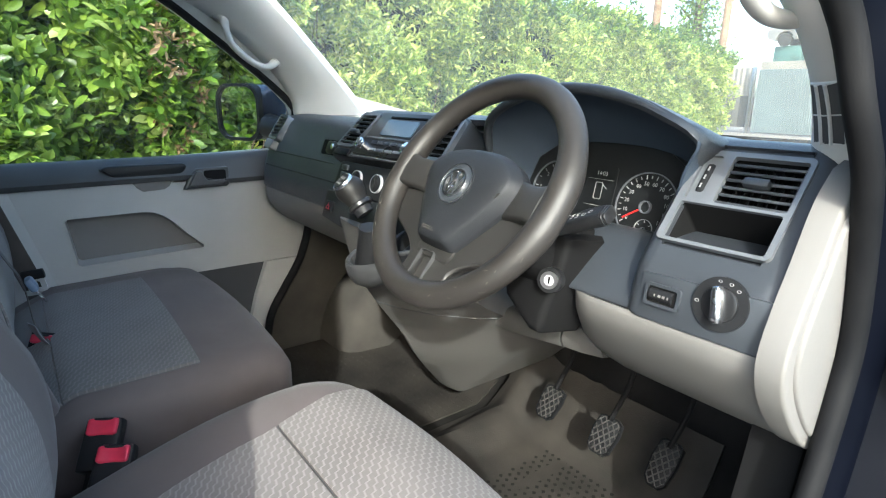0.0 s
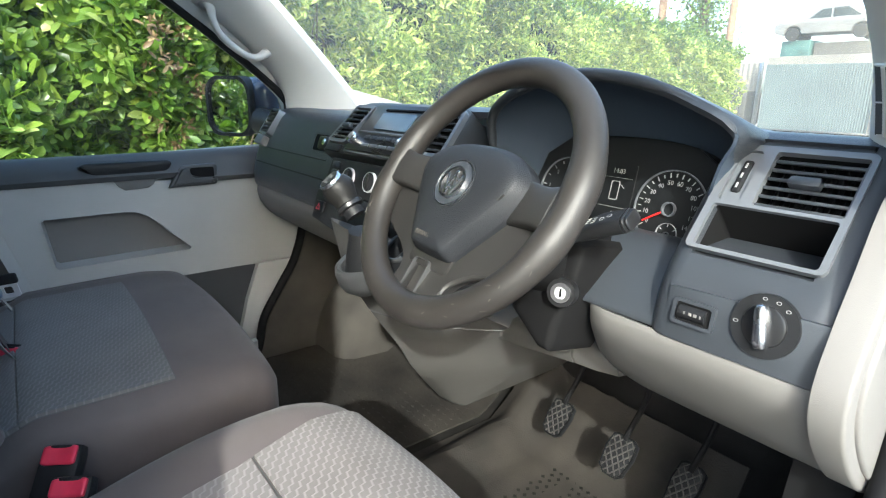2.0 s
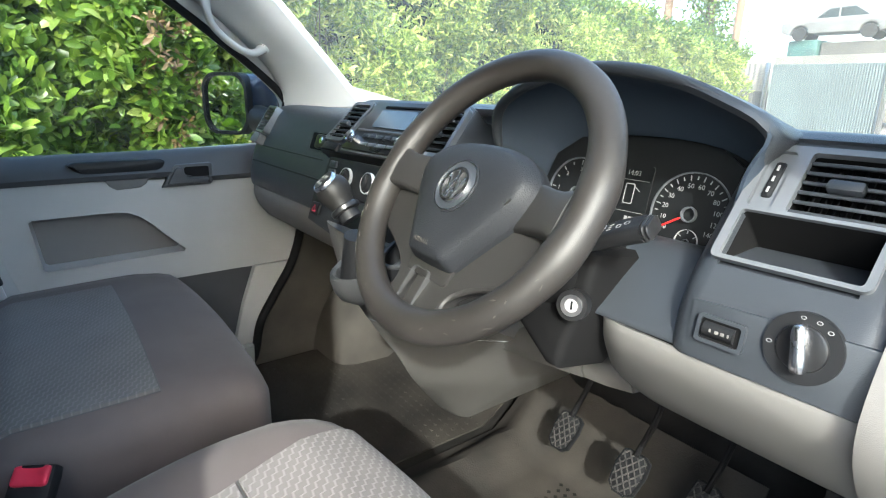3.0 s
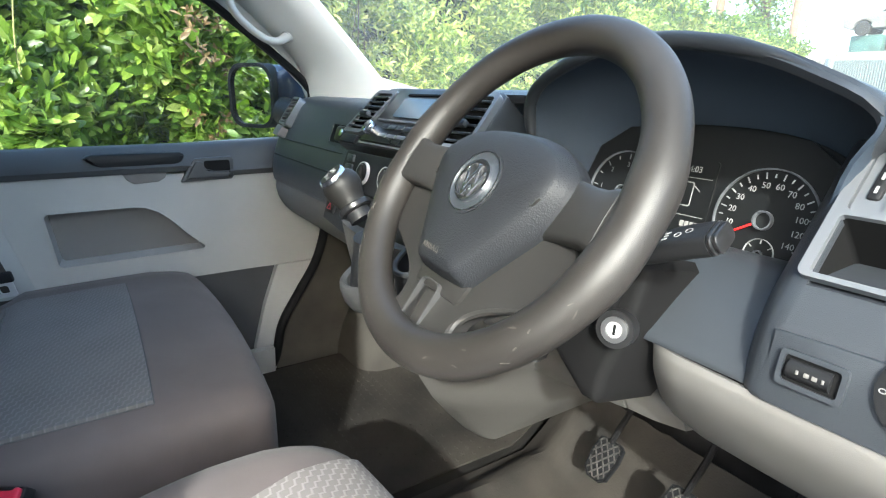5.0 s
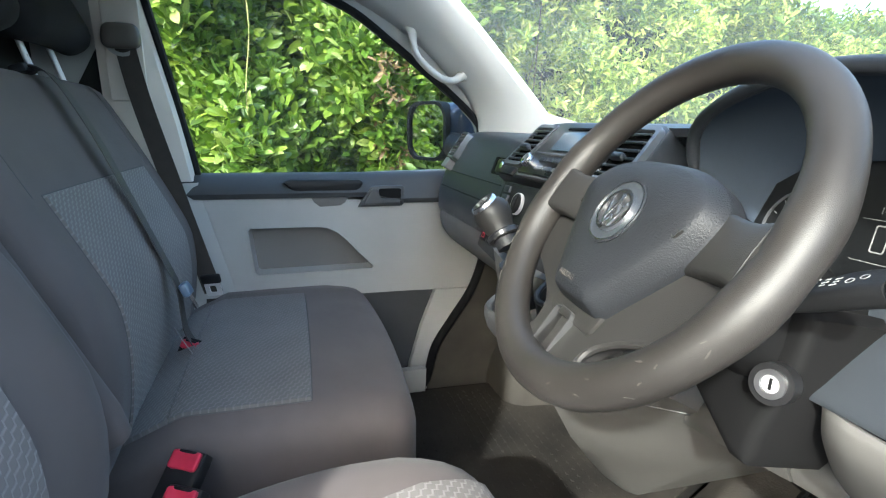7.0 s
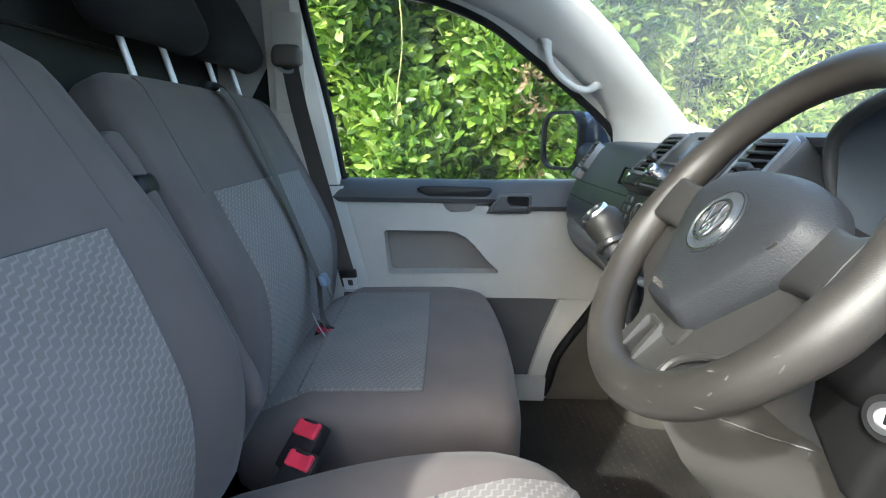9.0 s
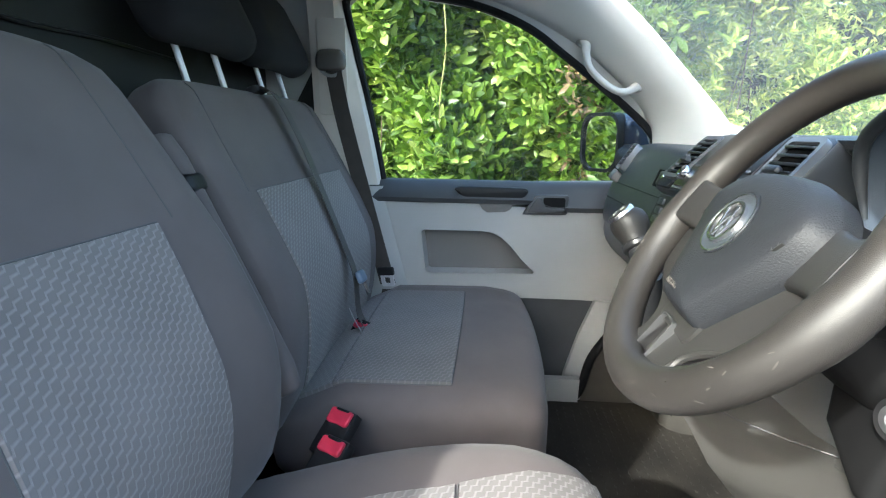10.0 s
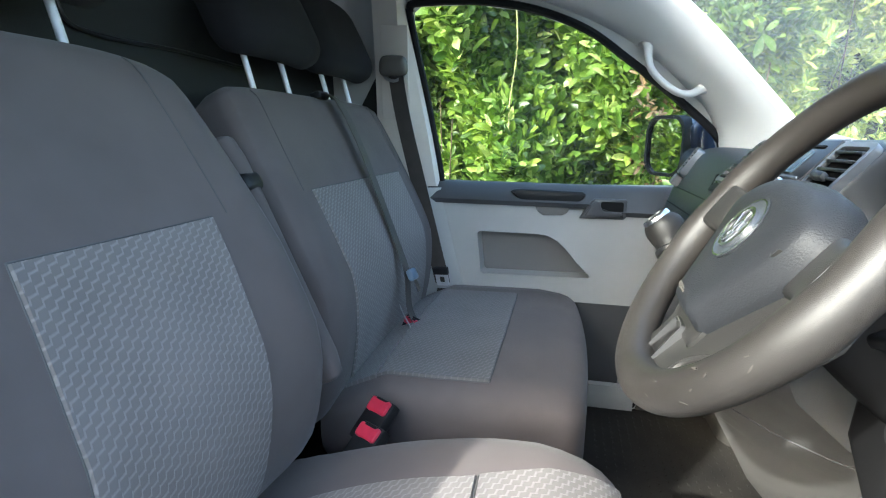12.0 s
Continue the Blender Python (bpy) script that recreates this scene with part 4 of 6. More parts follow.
up_prof = [(0.93, 0.655), (0.70, 0.705), (0.45, 0.748), (0.30, 0.763), (0.245, 0.762), (0.212, 0.752), (0.192, 0.732), (0.172, 0.690), (0.152, 0.640), (0.138, 0.592), (0.130, 0.555), (0.132, 0.518), (0.150, 0.510)]


def rows_along(profile, xs, sag=lambda x: (0.0, 0.0), drop_=0.0):
    out = []
    for x in xs:
        dy, dz = sag(x)
        drop = lambda z: drop_ * min(1.0, max(0.0, (z - 0.60) / 0.12))
        out.append([(x, y + (dy if y < 0.6 else 0), z - drop(z) + (dz if y < 0.6 else 0)) for y, z in [(p.x, p.y) for p in spline([(y, z, 0) for y, z in profile], 40)]])
    return out


def end_sag(x):
    k = max(0.0, (-x - 0.645) / 0.085)
    return (0.03 * k ** 2.2, -0.012 * k ** 2)


part("passenger_top", solid_strip(rows_along(up_prof, [-0.715, -0.70, -0.68, -0.66, -0.62, -0.56, -0.45, -0.3, -0.2, -0.172], end_sag, 0.024), 0.012), DASH, dash, "dark grey grained passenger dash")
lo_prof = [(0.136, 0.516), (0.134, 0.490), (0.146, 0.455), (0.178, 0.418), (0.235, 0.385), (0.33, 0.362), (0.50, 0.36), (0.70, 0.37)]
part("passenger_lower", solid_strip(rows_along(lo_prof, [-0.712, -0.70, -0.66, -0.5, -0.3, -0.15, -0.02], end_sag), 0.012), LIGHT, dash, "pale grey lower passenger dash")
part("passenger_seam", tube([(x, 0.1375 + end_sag(x)[0], 0.588) for x in (-0.66, -0.5, -0.3, -0.17)], 0.0022, 6), BLACK, dash, "dark glovebox joint")
part("upper_seam", tube([(x, 0.1495 + end_sag(x)[0], 0.632) for x in (-0.62, -0.4, -0.21)], 0.0014, 6), BLACK, dash)
gl = basis((-0.258, 0.1680, 0.668), (1, 0, 0), (0, 0.36, 0.93))
hole = thing("glovebox_latch", (-0.255, 0.16, 0.66), "recessed glovebox latch with a bright lock", "latch")
part("well", ring(rounded(0.098, 0.050, 0.006), rounded(0.088, 0.040, 0.005), -0.004, 0.003, gl), DASH, hole)
part("well_back", prism(rounded(0.088, 0.040, 0.005), -0.003, 0.0015, gl), DARK, hole)
part("latch_paddle", rbox((0.052, 0.034, 0.012), 0.006, gl @ pose(0.016, 0.0, 0.004)), GLOSSY, hole)
part("lock", prism(circle(0.008, 18, 0.026, 0.002), 0.0, 0.0125, gl, 0.001), CHROME, hole, "small chrome lock")

# end vent on the passenger side
lv = basis((-0.640, 0.192, 0.694), Vector((1, -0.14, 0)), (0, 0.56, 0.83)) @ pose(0, 0, 0.013)
lvent = thing("air_vent", (-0.65, 0.2, 0.65), "dark slatted air vent at the passenger end of the dash", "air vent")
part("frame", ring(rounded(0.100, 0.084, 0.010), rounded(0.088, 0.072, 0.006), -0.030, 0.004, lv), SILVER, lvent)
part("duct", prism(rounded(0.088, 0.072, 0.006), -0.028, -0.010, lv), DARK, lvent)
for k in range(6):
    part("slat", rbox((0.086, 0.0035, 0.012), 0.0012, lv @ pose(0, -0.029 + 0.0116 * k, -0.002, 35, 0, 0)), DASH, lvent)
part("pocket", prism(rounded(0.086, 0.030, 0.006, 5, -0.006, -0.060), -0.020, 0.004, lv, 0.002), LIGHT, lvent, "pale grey pocket below the vent")

# centre stack
cx = Vector((1.0, 0.05, 0.0))
cs = basis((0.037, 0.183, 0.712), cx, (0, 0.68, 0.733)) @ Matrix.Scale(1.05, 4)
stack = thing("centre_stack", (0.08, 0.2, 0.55), "centre stack with radio between two silver-framed air vents", "console")
body = [(-0.205, -0.060), (-0.178, 0.058), (-0.165, 0.066), (0.172, 0.066), (0.186, 0.058), (0.196, -0.052), (0.19, -0.062), (-0.198, -0.066)]
part("surround", prism(body, -0.10, 0.0, cs, 0.006), DASH, stack, "dark grey stack surround")
part("dash_top", solid_strip(rows_along([(0.93, 0.655), (0.70, 0.708), (0.45, 0.758), (0.32, 0.774), (0.265, 0.776), (0.240, 0.770)], [-0.18, -0.135, -0.10, 0.0, 0.1, 0.2, 0.30], drop_=0.012), 0.012), DASH, stack, "dark grey dash top")


def vent(parent, m, w, h, rows_n, knob, skew=0.0):
    sk = lambda pts: [(x + skew * y, y) for x, y in pts]
    part("vent_frame", ring(sk(rounded(w, h, 0.010)), sk(rounded(w - 0.016, h - 0.016, 0.006)), -0.008, 0.007, m), SILVER, parent, "satin silver vent frame")
    part("vent_duct", prism(sk(rounded(w - 0.014, h - 0.014, 0.006)), -0.002, 0.001, m), DARK, parent, "black duct")
    for k in range(rows_n):
        y = -h / 2 + 0.016 + (h - 0.032) * k / (rows_n - 1)
        part("slat", rbox((w - 0.018, 0.004, 0.013), 0.0015, m @ pose(skew * y, y, 0.004, 35, 0, 0)), DASH, parent)
    if knob:
        part("vent_knob", rbox((0.030, 0.011, 0.012), 0.004, m @ pose(0.0, -0.010, 0.011)), DASH, parent)


vent(stack, cs @ pose(-0.145, 0.006, 0.002), 0.074, 0.100, 7, True, 0.22)
vent(stack, cs @ pose(0.148, 0.004, 0.002), 0.082, 0.104, 6, True, -0.10)
part("fan_switch_plate", rbox((0.060, 0.018, 0.008), 0.003, cs @ pose(-0.158, -0.056, 0.002)), BLACK, stack)
part("radio_surround", ring([(-0.109, -0.063), (-0.095, 0.063), (0.103, 0.063), (0.109, -0.063)], [(-0.105, -0.059), (-0.0915, 0.059), (0.0995, 0.059), (0.105, -0.059)], 0.0, 0.006, cs), SILVER, stack, "satin silver radio surround")
radio = part("radio", prism([(-0.104, -0.058), (-0.090, 0.058), (0.098, 0.058), (0.104, -0.058)], 0.0, 0.010, cs, 0.003), GLOSSY, stack, "black car radio")
part("disc_slot", rbox((0.125, 0.005, 0.004), 0.001, cs @ pose(0.015, 0.044, 0.010)), DARK, radio)
part("screen", prism(rounded(0.110, 0.040, 0.003, 4, 0.008, 0.015), 0.009, 0.0125, cs), SCREEN, radio, "blank grey-blue display")
part("trim_bar", rbox((0.185, 0.005, 0.005), 0.002, cs @ pose(0.004, -0.013, 0.010)), SILVER, radio)
for k in range(6):
    part("radio_button", rbox((0.021, 0.009, 0.005), 0.0015, cs @ pose(-0.046 + 0.024 * k, -0.026, 0.010)), DASH, radio)
for k in range(4):
    part("radio_button", rbox((0.026, 0.008, 0.004), 0.0015, cs @ pose(-0.038 + 0.030 * k, -0.044, 0.010)), SILVER, radio)
for sx in (-0.084, 0.084):
    part("volume_knob", prism(circle(0.0125, 22, sx, -0.036), 0.008, 0.024, cs, 0.003), CHROME, radio, "bright ringed knob")

# heater controls below the radio
hs = basis((0.045, 0.118, 0.624), cx, (0, 0.30, 0.954))
heat = thing("heater_panel", (0.085, 0.12, 0.58), "black heater control panel with ringed dials", "control panel")
part("plate", prism([(-0.165, -0.040), (-0.150, 0.030), (0.160, 0.030), (0.160, -0.045)], -0.05, 0.0, hs, 0.004), BLACK, heat)
for sx in (-0.063, 0.018, 0.100):
    part("dial_ring", ring(circle(0.0205, 28, sx, -0.006), circle(0.0188, 28, sx, -0.006), -0.002, 0.006, hs), LATCH, heat, "chrome ring with its gleam painted pale")
    part("dial", prism(circle(0.0188, 24, sx, -0.006), -0.002, 0.007, hs, 0.002), BLACK, heat)
    part("dial_grip", rbox((0.005, 0.030, 0.006), 0.002, hs @ pose(sx, -0.006, 0.009)), GLOSSY, heat)
for k in range(3):
    part("heater_button", rbox((0.026, 0.013, 0.006), 0.002, hs @ pose(-0.122, 0.016 - 0.0175 * k, 0.002)), DASH, heat)

# gear lever plinth and console
ps = basis((0.052, 0.090, 0.556), cx, (0, 0.35, 0.94))
plinth = thing("gear_plinth", (0.09, 0.08, 0.52), "black gear lever plinth under the heater panel", "console")
part("plate", prism([(-0.178, -0.036), (-0.185, 0.030), (0.155, 0.030), (0.170, -0.055), (0.02, -0.060)], -0.08, 0.0, ps, 0.008), BLACK, plinth)
part("hazard_button", rbox((0.034, 0.026, 0.008), 0.003, ps @ pose(-0.146, -0.008, 0.002)), BLACK, plinth, "hazard warning button")
part("hazard_mark", ring([(-0.146 + 0.010 * math.sin(a), -0.010 + 0.010 * math.cos(a)) for a in (0, 2.094, 4.189)], [(-0.146 + 0.006 * math.sin(a), -0.010 + 0.006 * math.cos(a)) for a in (0, 2.094, 4.189)], 0.005, 0.0068, ps), RED, plinth, "red warning triangle")
lever = thing("gear_lever", (0.17, 0.03, 0.50), "black gear lever with a chrome-ringed knob", "gear lever")
part("boot", tube(spline([(0.172, 0.036, 0.470), (0.186, 0.026, 0.520), (0.196, 0.020, 0.562)], 12), [0.034, 0.033, 0.032, 0.030, 0.0285, 0.027, 0.0255, 0.024, 0.0225, 0.0215, 0.021, 0.0205], 18), BLACK, lever, "black boot")
kx = Vector((0.160, -0.006, 0.640))
kb = Vector((0.193, 0.012, 0.592))
kd = (kx - kb).normalized()
part("shaft", tube([kb - kd * 0.004, kb + kd * 0.012], 0.0175, 18), BLACK, lever, "black shaft")
part("collar", tube([kb + kd * t for t in (0.010, 0.012, 0.018, 0.020)], [0.0225, 0.0245, 0.0245, 0.0225], 26), GLOSSY, lever, "satin chrome collar")
part("knob", tube([kb + kd * t for t in (0.016, 0.019, 0.025, 0.031, 0.037, 0.044, 0.051, 0.057, 0.063, 0.068, 0.072)], [0.019, 0.0200, 0.0208, 0.0225, 0.0250, 0.0272, 0.0282, 0.0276, 0.025, 0.0205, 0.014], 26), KNOB, lever, "black leather knob", 60)
kf = Vector((-0.12, -0.66, 0.74)).normalized()
kr = Vector((0, 0, 1)).cross(kf)
km = basis(kb + kd * 0.050 + kf * 0.0235, kr, kf.cross(kr))
part("knob_ring", skin([[km @ Vector((x, y, z)) for x, y in circle(r, 30)] for r, z in ((0.0212, -0.006), (0.0210, -0.003), (0.0202, 0.0002), (0.0190, 0.0012), (0.0178, 0.0004), (0.0178, -0.004))], True, False), BADGE, lever, "satin chrome band", 60)
part("knob_plate", prism(circle(0.0178, 26), -0.010, 0.0015, km), BLACK, lever)
part("shift_marks", words("1 3 5", 0.0095, km @ pose(0, 0.006, 0.0022)), WHITE, lever, "pale shift pattern")
part("shift_marks", words("2 4 R", 0.0095, km @ pose(0, -0.006, 0.0022)), WHITE, lever)
part("shift_marks", rbox((0.019, 0.0008, 0.0006), 0, km @ pose(0, 0, 0.002)), WHITE, lever)

console = thing("centre_console", (0.2, 0.25, 0.10), "pale grey moulded console tapering to the floor", "console")
secs = [(0.535, -0.055, 0.290, 0.066, 0.116), (0.500, -0.045, 0.300, 0.068, 0.120), (0.450, -0.018, 0.318, 0.070, 0.140), (0.400, 0.012, 0.332, 0.078, 0.200), (0.350, 0.066, 0.342, 0.096, 0.290), (0.300, 0.100, 0.333, 0.124, 0.395), (0.240, 0.098, 0.280, 0.158, 0.382), (0.180, 0.084, 0.222, 0.206, 0.350), (0.120, 0.080, 0.166, 0.258, 0.320), (0.098, 0.092, 0.144, 0.284, 0.306), (0.088, 0.104, 0.128, 0.300, 0.312)]
rings_ = []
for z, x0, x1, y, y1 in secs:
    r = min(0.05, (x1 - x0) * 0.3)
    ring_ = [Vector(q) for q in ((x0, 0.62, z), (x0, y + r, z), (x0 + r * 0.12, y + r * 0.5, z), (x0 + r * 0.5, y + r * 0.12, z), (x0 + r, y, z))]
    p_, q_ = ring_[-1], Vector((x1, y1, z))
    swell = Vector((q_.y - p_.y, p_.x - q_.x, 0)) * 0.42
    ring_ += [p_.lerp(q_, f) + swell * (f * (1 - f)) for f in (0.25, 0.5, 0.75, 0.92)] + [q_, Vector((x1 - 0.004, 0.62, z))]
    rings_.append(ring_)
dense = []
for a, b in zip(rings_, rings_[1:]):
    dense += [[Vector(p).lerp(Vector(q), k / 3) for p, q in zip(a, b)] for k in range(3)]
dense.append([Vector(p) for p in rings_[-1]])
part("shell", skin(dense), CONSOLE, console, "console shell, its grey darkened to paint shade")
joint = min(dense, key=lambda row: abs(row[0].z - 0.362))
part("panel_joint", tube([Vector(p) for p in joint[1:10]], 0.0013, 6), DOORDARK, console, "dark panel joint")
tray_ = thing("gear_tray", (0.17, 0.05, 0.45), "dark rounded tray round the foot of the gear lever", "tray")


def tray_ring(z, grow_):
    return [(0.166 + (0.084 + grow_) * math.cos(a), 0.058 + (0.060 + grow_) * math.sin(a) - 0.10 * (z - 0.46), z + 0.42 * (0.05 + 0.05 * math.sin(a)) + 0.012 * math.cos(a)) for a in (2 * math.pi * k / 30 for k in range(30))]


part("bowl", skin([tray_ring(0.430, -0.030), tray_ring(0.440, -0.010), tray_ring(0.452, -0.002), tray_ring(0.470, 0.002), tray_ring(0.480, 0.001), tray_ring(0.484, -0.003), tray_ring(0.481, -0.010), tray_ring(0.466, -0.014), tray_ring(0.445, -0.026)]), TRAYGREY, tray_, "dark grey moulded tray")
cup = thing("cup_holder", (0.27, 0.07, 0.52), "dark ringed cup holder on the console", "cup holder")
cm = Vector((0.268, 0.072, 0.545))
cr = [[(cm.x + r * math.cos(a), cm.y + r * math.sin(a), cm.z + z + 0.02 * math.sin(a)) for a in (2 * math.pi * k / 26 for k in range(26))] for z, r in ((-0.075, 0.034), (-0.03, 0.040), (0.0, 0.043), (0.004, 0.041), (0.0, 0.038), (-0.05, 0.034))]
part("bowl", skin(cr), BLACK, cup)
part("rim", tube([(cm.x + 0.042 * math.cos(a), cm.y + 0.042 * math.sin(a), cm.z + 0.002 + 0.02 * math.sin(a)) for a in (2 * math.pi * k / 30 for k in range(30))], 0.0042, 8, closed=True), TRAYGREY, cup, "grey rim")

# instrument binnacle
binnacle = thing("instrument_binnacle", (0.49, 0.3, 0.55), "hooded black instrument binnacle behind the wheel", "instrument cluster")
front = [(0.300, 0.258, 0.595), (0.288, 0.236, 0.690), (0.296, 0.222, 0.752), (0.345, 0.218, 0.788), (0.42, 0.217, 0.811), (0.50, 0.217, 0.817), (0.585, 0.218, 0.806), (0.650, 0.220, 0.785), (0.705, 0.228, 0.752), (0.680, 0.245, 0.700), (0.655, 0.262, 0.595)]
rear = [(0.330, 0.312, 0.578), (0.322, 0.318, 0.635), (0.338, 0.332, 0.690), (0.380, 0.340, 0.715), (0.43, 0.342, 0.724), (0.50, 0.343, 0.727), (0.57, 0.342, 0.724), (0.625, 0.340, 0.712), (0.660, 0.332, 0.688), (0.668, 0.318, 0.635), (0.660, 0.312, 0.578)]
fr_s, re_s = spline(front, 44), spline(rear, 44)
inn = [[a.lerp(b, k / 8) + Vector((0, 0, 0.022 * math.sin(math.pi * k / 8) * max(0, (a.z - 0.68) / 0.14))) for a, b in zip(fr_s, re_s)] for k in range(9)]
part("hood_lining", solid_strip(inn, -0.004), BINN, binnacle, "black grained inner hood")
outer_rows = []
for a in fr_s:
    top = max(0.0, (a.z - 0.70) / 0.117)
    outer_rows.append([a + Vector((0, 0.006, -0.006)), a, a + Vector((0, 0.004, 0.004 * top)), a + Vector((0, 0.03, -0.002 * top)), a + Vector((0.0, 0.12, -0.045 * top)), a.lerp(Vector((a.x, 0.55, 0.705)), 0.6) + Vector((0, 0, -0.012 * top)), Vector((a.x, 0.55, 0.700))])
part("hood", solid_strip(outer_rows[6:-5], 0.004), DASH, binnacle, "dark grey hood")
part("hood_lip", tube([p + Vector((0, 0.002, 0.001)) for p in fr_s[3:33]], [0.0085 * min(1, 0.35 + 0.2 * k, 0.2 + 0.12 * (29 - k)) for k in range(30)], 10), DASH, binnacle, "rounded hood edge")
ci = basis((0.491, 0.312, 0.636), (1, 0, 0), (0, 0.22, 0.975))
part("cluster_back", prism(rounded(0.40, 0.20, 0.05, 6, 0.004, 0.02), -0.022, -0.014, ci), DIAL, binnacle, "black cluster housing")
part("dial_panel", prism([(-0.165, -0.060), (-0.172, 0.0), (-0.155, 0.055), (-0.11, 0.085), (0.0, 0.092), (0.12, 0.085), (0.165, 0.055), (0.176, 0.0), (0.168, -0.060)], -0.01, 0.0, ci), DIAL, binnacle, "black instrument face")


def gauge(cx_, cy_, r, marks, start, sweep, pointer, label):
    g = part("gauge", ring(circle(r, 48, cx_, cy_), circle(r * 0.972, 48, cx_, cy_), -0.001, 0.004, ci), SILVER, binnacle, label)
    for k in range(len(marks) * 2 - 1):
        a = radians(start - sweep * k / (len(marks) * 2 - 2))
        part("tick", rbox((r * 0.12 if k % 2 == 0 else r * 0.08, 0.0013, 0.001), 0, ci @ pose(cx_ + r * 0.86 * math.cos(a), cy_ + r * 0.86 * math.sin(a), 0.0012, 0, 0, math.degrees(a))), WHITE, g)
    for k, t in enumerate(marks):
        a = radians(start - sweep * k / (len(marks) - 1))
        if t:
            part("number", words(t, r * 0.165, ci @ pose(cx_ + r * 0.67 * math.cos(a), cy_ + r * 0.67 * math.sin(a), 0.0012)), WHITE, g)
    part("hub_ring", ring(circle(r * 0.185, 30, cx_, cy_), circle(r * 0.155, 30, cx_, cy_), 0.0, 0.006, ci), SILVER, g)
    a = radians(pointer)
    part("pointer", rbox((r * 0.56, 0.0024, 0.002), 0.0005, ci @ pose(cx_ + r * 0.48 * math.cos(a), cy_ + r * 0.48 * math.sin(a), 0.005, 0, 0, pointer)), NEEDLE, g, "red pointer")
    return g


sp = gauge(0.096, -0.004, 0.057, ["0", "10", "20", "30", "40", "50", "60", "70", "80", "100", "120", "140"], 215, 250, 212, "speedometer ring")
gauge(-0.098, -0.004, 0.057, ["", "1", "2", "3", "4", "5", "6"], 215, 250, 214, "rev counter ring")
part("small_dial", ring(circle(0.0165, 26, 0.100, -0.040), circle(0.0160, 26, 0.100, -0.040), 0.0, 0.003, ci), WHITE, sp)
for k in range(5):
    a = radians(200 - 55 * k)
    part("fuel_tick", rbox((0.004, 0.0011, 0.001), 0, ci @ pose(0.100 + 0.013 * math.cos(a), -0.040 + 0.013 * math.sin(a), 0.0014, 0, 0, math.degrees(a))), WHITE, sp)
part("fuel_hub", ring(circle(0.0048, 16, 0.100, -0.041), circle(0.0036, 16, 0.100, -0.041), 0.0, 0.004, ci), SILVER, sp)
disp = part("trip_display", prism(rounded(0.062, 0.092, 0.004, 4, 0.0, 0.006), 0.0, 0.002, ci), DIAL, binnacle, "dark trip display")
part("clock", words("14:03", 0.0105, ci @ pose(0.0, 0.040, 0.0026)), LCD, disp)
part("door_symbol", ring(rounded(0.016, 0.030, 0.003, 4, -0.002, 0.010), rounded(0.0135, 0.027, 0.002, 4, -0.002, 0.010), 0.002, 0.0027, ci), LCD, disp)
part("door_symbol", rbox((0.012, 0.0012, 0.0006), 0, ci @ pose(0.010, 0.018, 0.0025, 0, 0, -35)), LCD, disp)
for y in (0.030, -0.016):
    part("display_line", rbox((0.054, 0.0008, 0.0006), 0, ci @ pose(0, y, 0.0024)), LCD, disp)
for k in range(4):
    part("digit_bar", rbox((0.005, 0.007, 0.0006), 0, ci @ pose(0.002 + 0.0065 * k, -0.026, 0.0024)), LCD, disp)
# face below the dials
fb = spline([(0.312, 0.590, 0), (0.285, 0.602, 0), (0.262, 0.600, 0), (0.240, 0.586, 0), (0.212, 0.564, 0), (0.186, 0.541, 0), (0.168, 0.523, 0), (0.173, 0.514, 0), (0.22, 0.512, 0)], 30)
part("column_face", solid_strip([[(x, p.x, p.y) for p in fb] for x in (0.28, 0.4, 0.5, 0.6, 0.685)], 0.01), DASH, binnacle, "dark grey face round the column")

# driver pod with vent, tray and switches
pod = thing("driver_pod", (0.76, 0.25, 0.45), "dark grey dash end with vent, open tray and light switch", "dash panel")
pod_prof = [(0.93, 0.640), (0.70, 0.690), (0.45, 0.736), (0.345, 0.748), (0.312, 0.744), (0.292, 0.730), (0.246, 0.674), (0.200, 0.616), (0.178, 0.588), (0.165, 0.560), (0.158, 0.530), (0.157, 0.516), (0.17, 0.508)]


def pod_rows(xs, cut=None):
    out = []
    for x in xs:
        k = max(0.0, (x - 0.835) / 0.04)
        j = max(0.0, (0.685 - x) / 0.03)
        row = []
        for p in spline([(y, z, 0) for y, z in pod_prof], 60):
            y, z = p.x, p.y
            if y < 0.6:
                y += 0.022 * k ** 2.2 + 0.035 * j ** 2.0
                z -= 0.010 * k ** 2
            if cut and cut[0] < z < cut[1] and y < 0.30:
                y += 0.10
            row.append((x, y, z))
        out.append(row)
    return out


part("pod_left", solid_strip(pod_rows([0.655, 0.662, 0.670, 0.680, 0.690]), 0.008), DASH, pod, "dark grey grained dash end")
part("pod_middle", solid_strip(pod_rows([0.690, 0.70, 0.76, 0.815, 0.822], (0.618, 0.728)), 0.008), DASH, pod)
part("pod_right", solid_strip(pod_rows([0.822, 0.835, 0.845, 0.855, 0.865, 0.872, 0.876]), 0.008), DASH, pod)
vf = basis((0.7555, 0.2445, 0.6755), (1, 0, 0), (0, 0.094, 0.1125))
W2, H2 = 0.151, 0.150
fo = rounded(W2, H2, 0.008, 5)
holes_ = [rounded(0.094, 0.075, 0.004, 4, 0.0225, 0.030), rounded(0.026, 0.072, 0.004, 4, -0.052, 0.030), rounded(0.134, 0.058, 0.004, 4, 0.001, -0.041)]
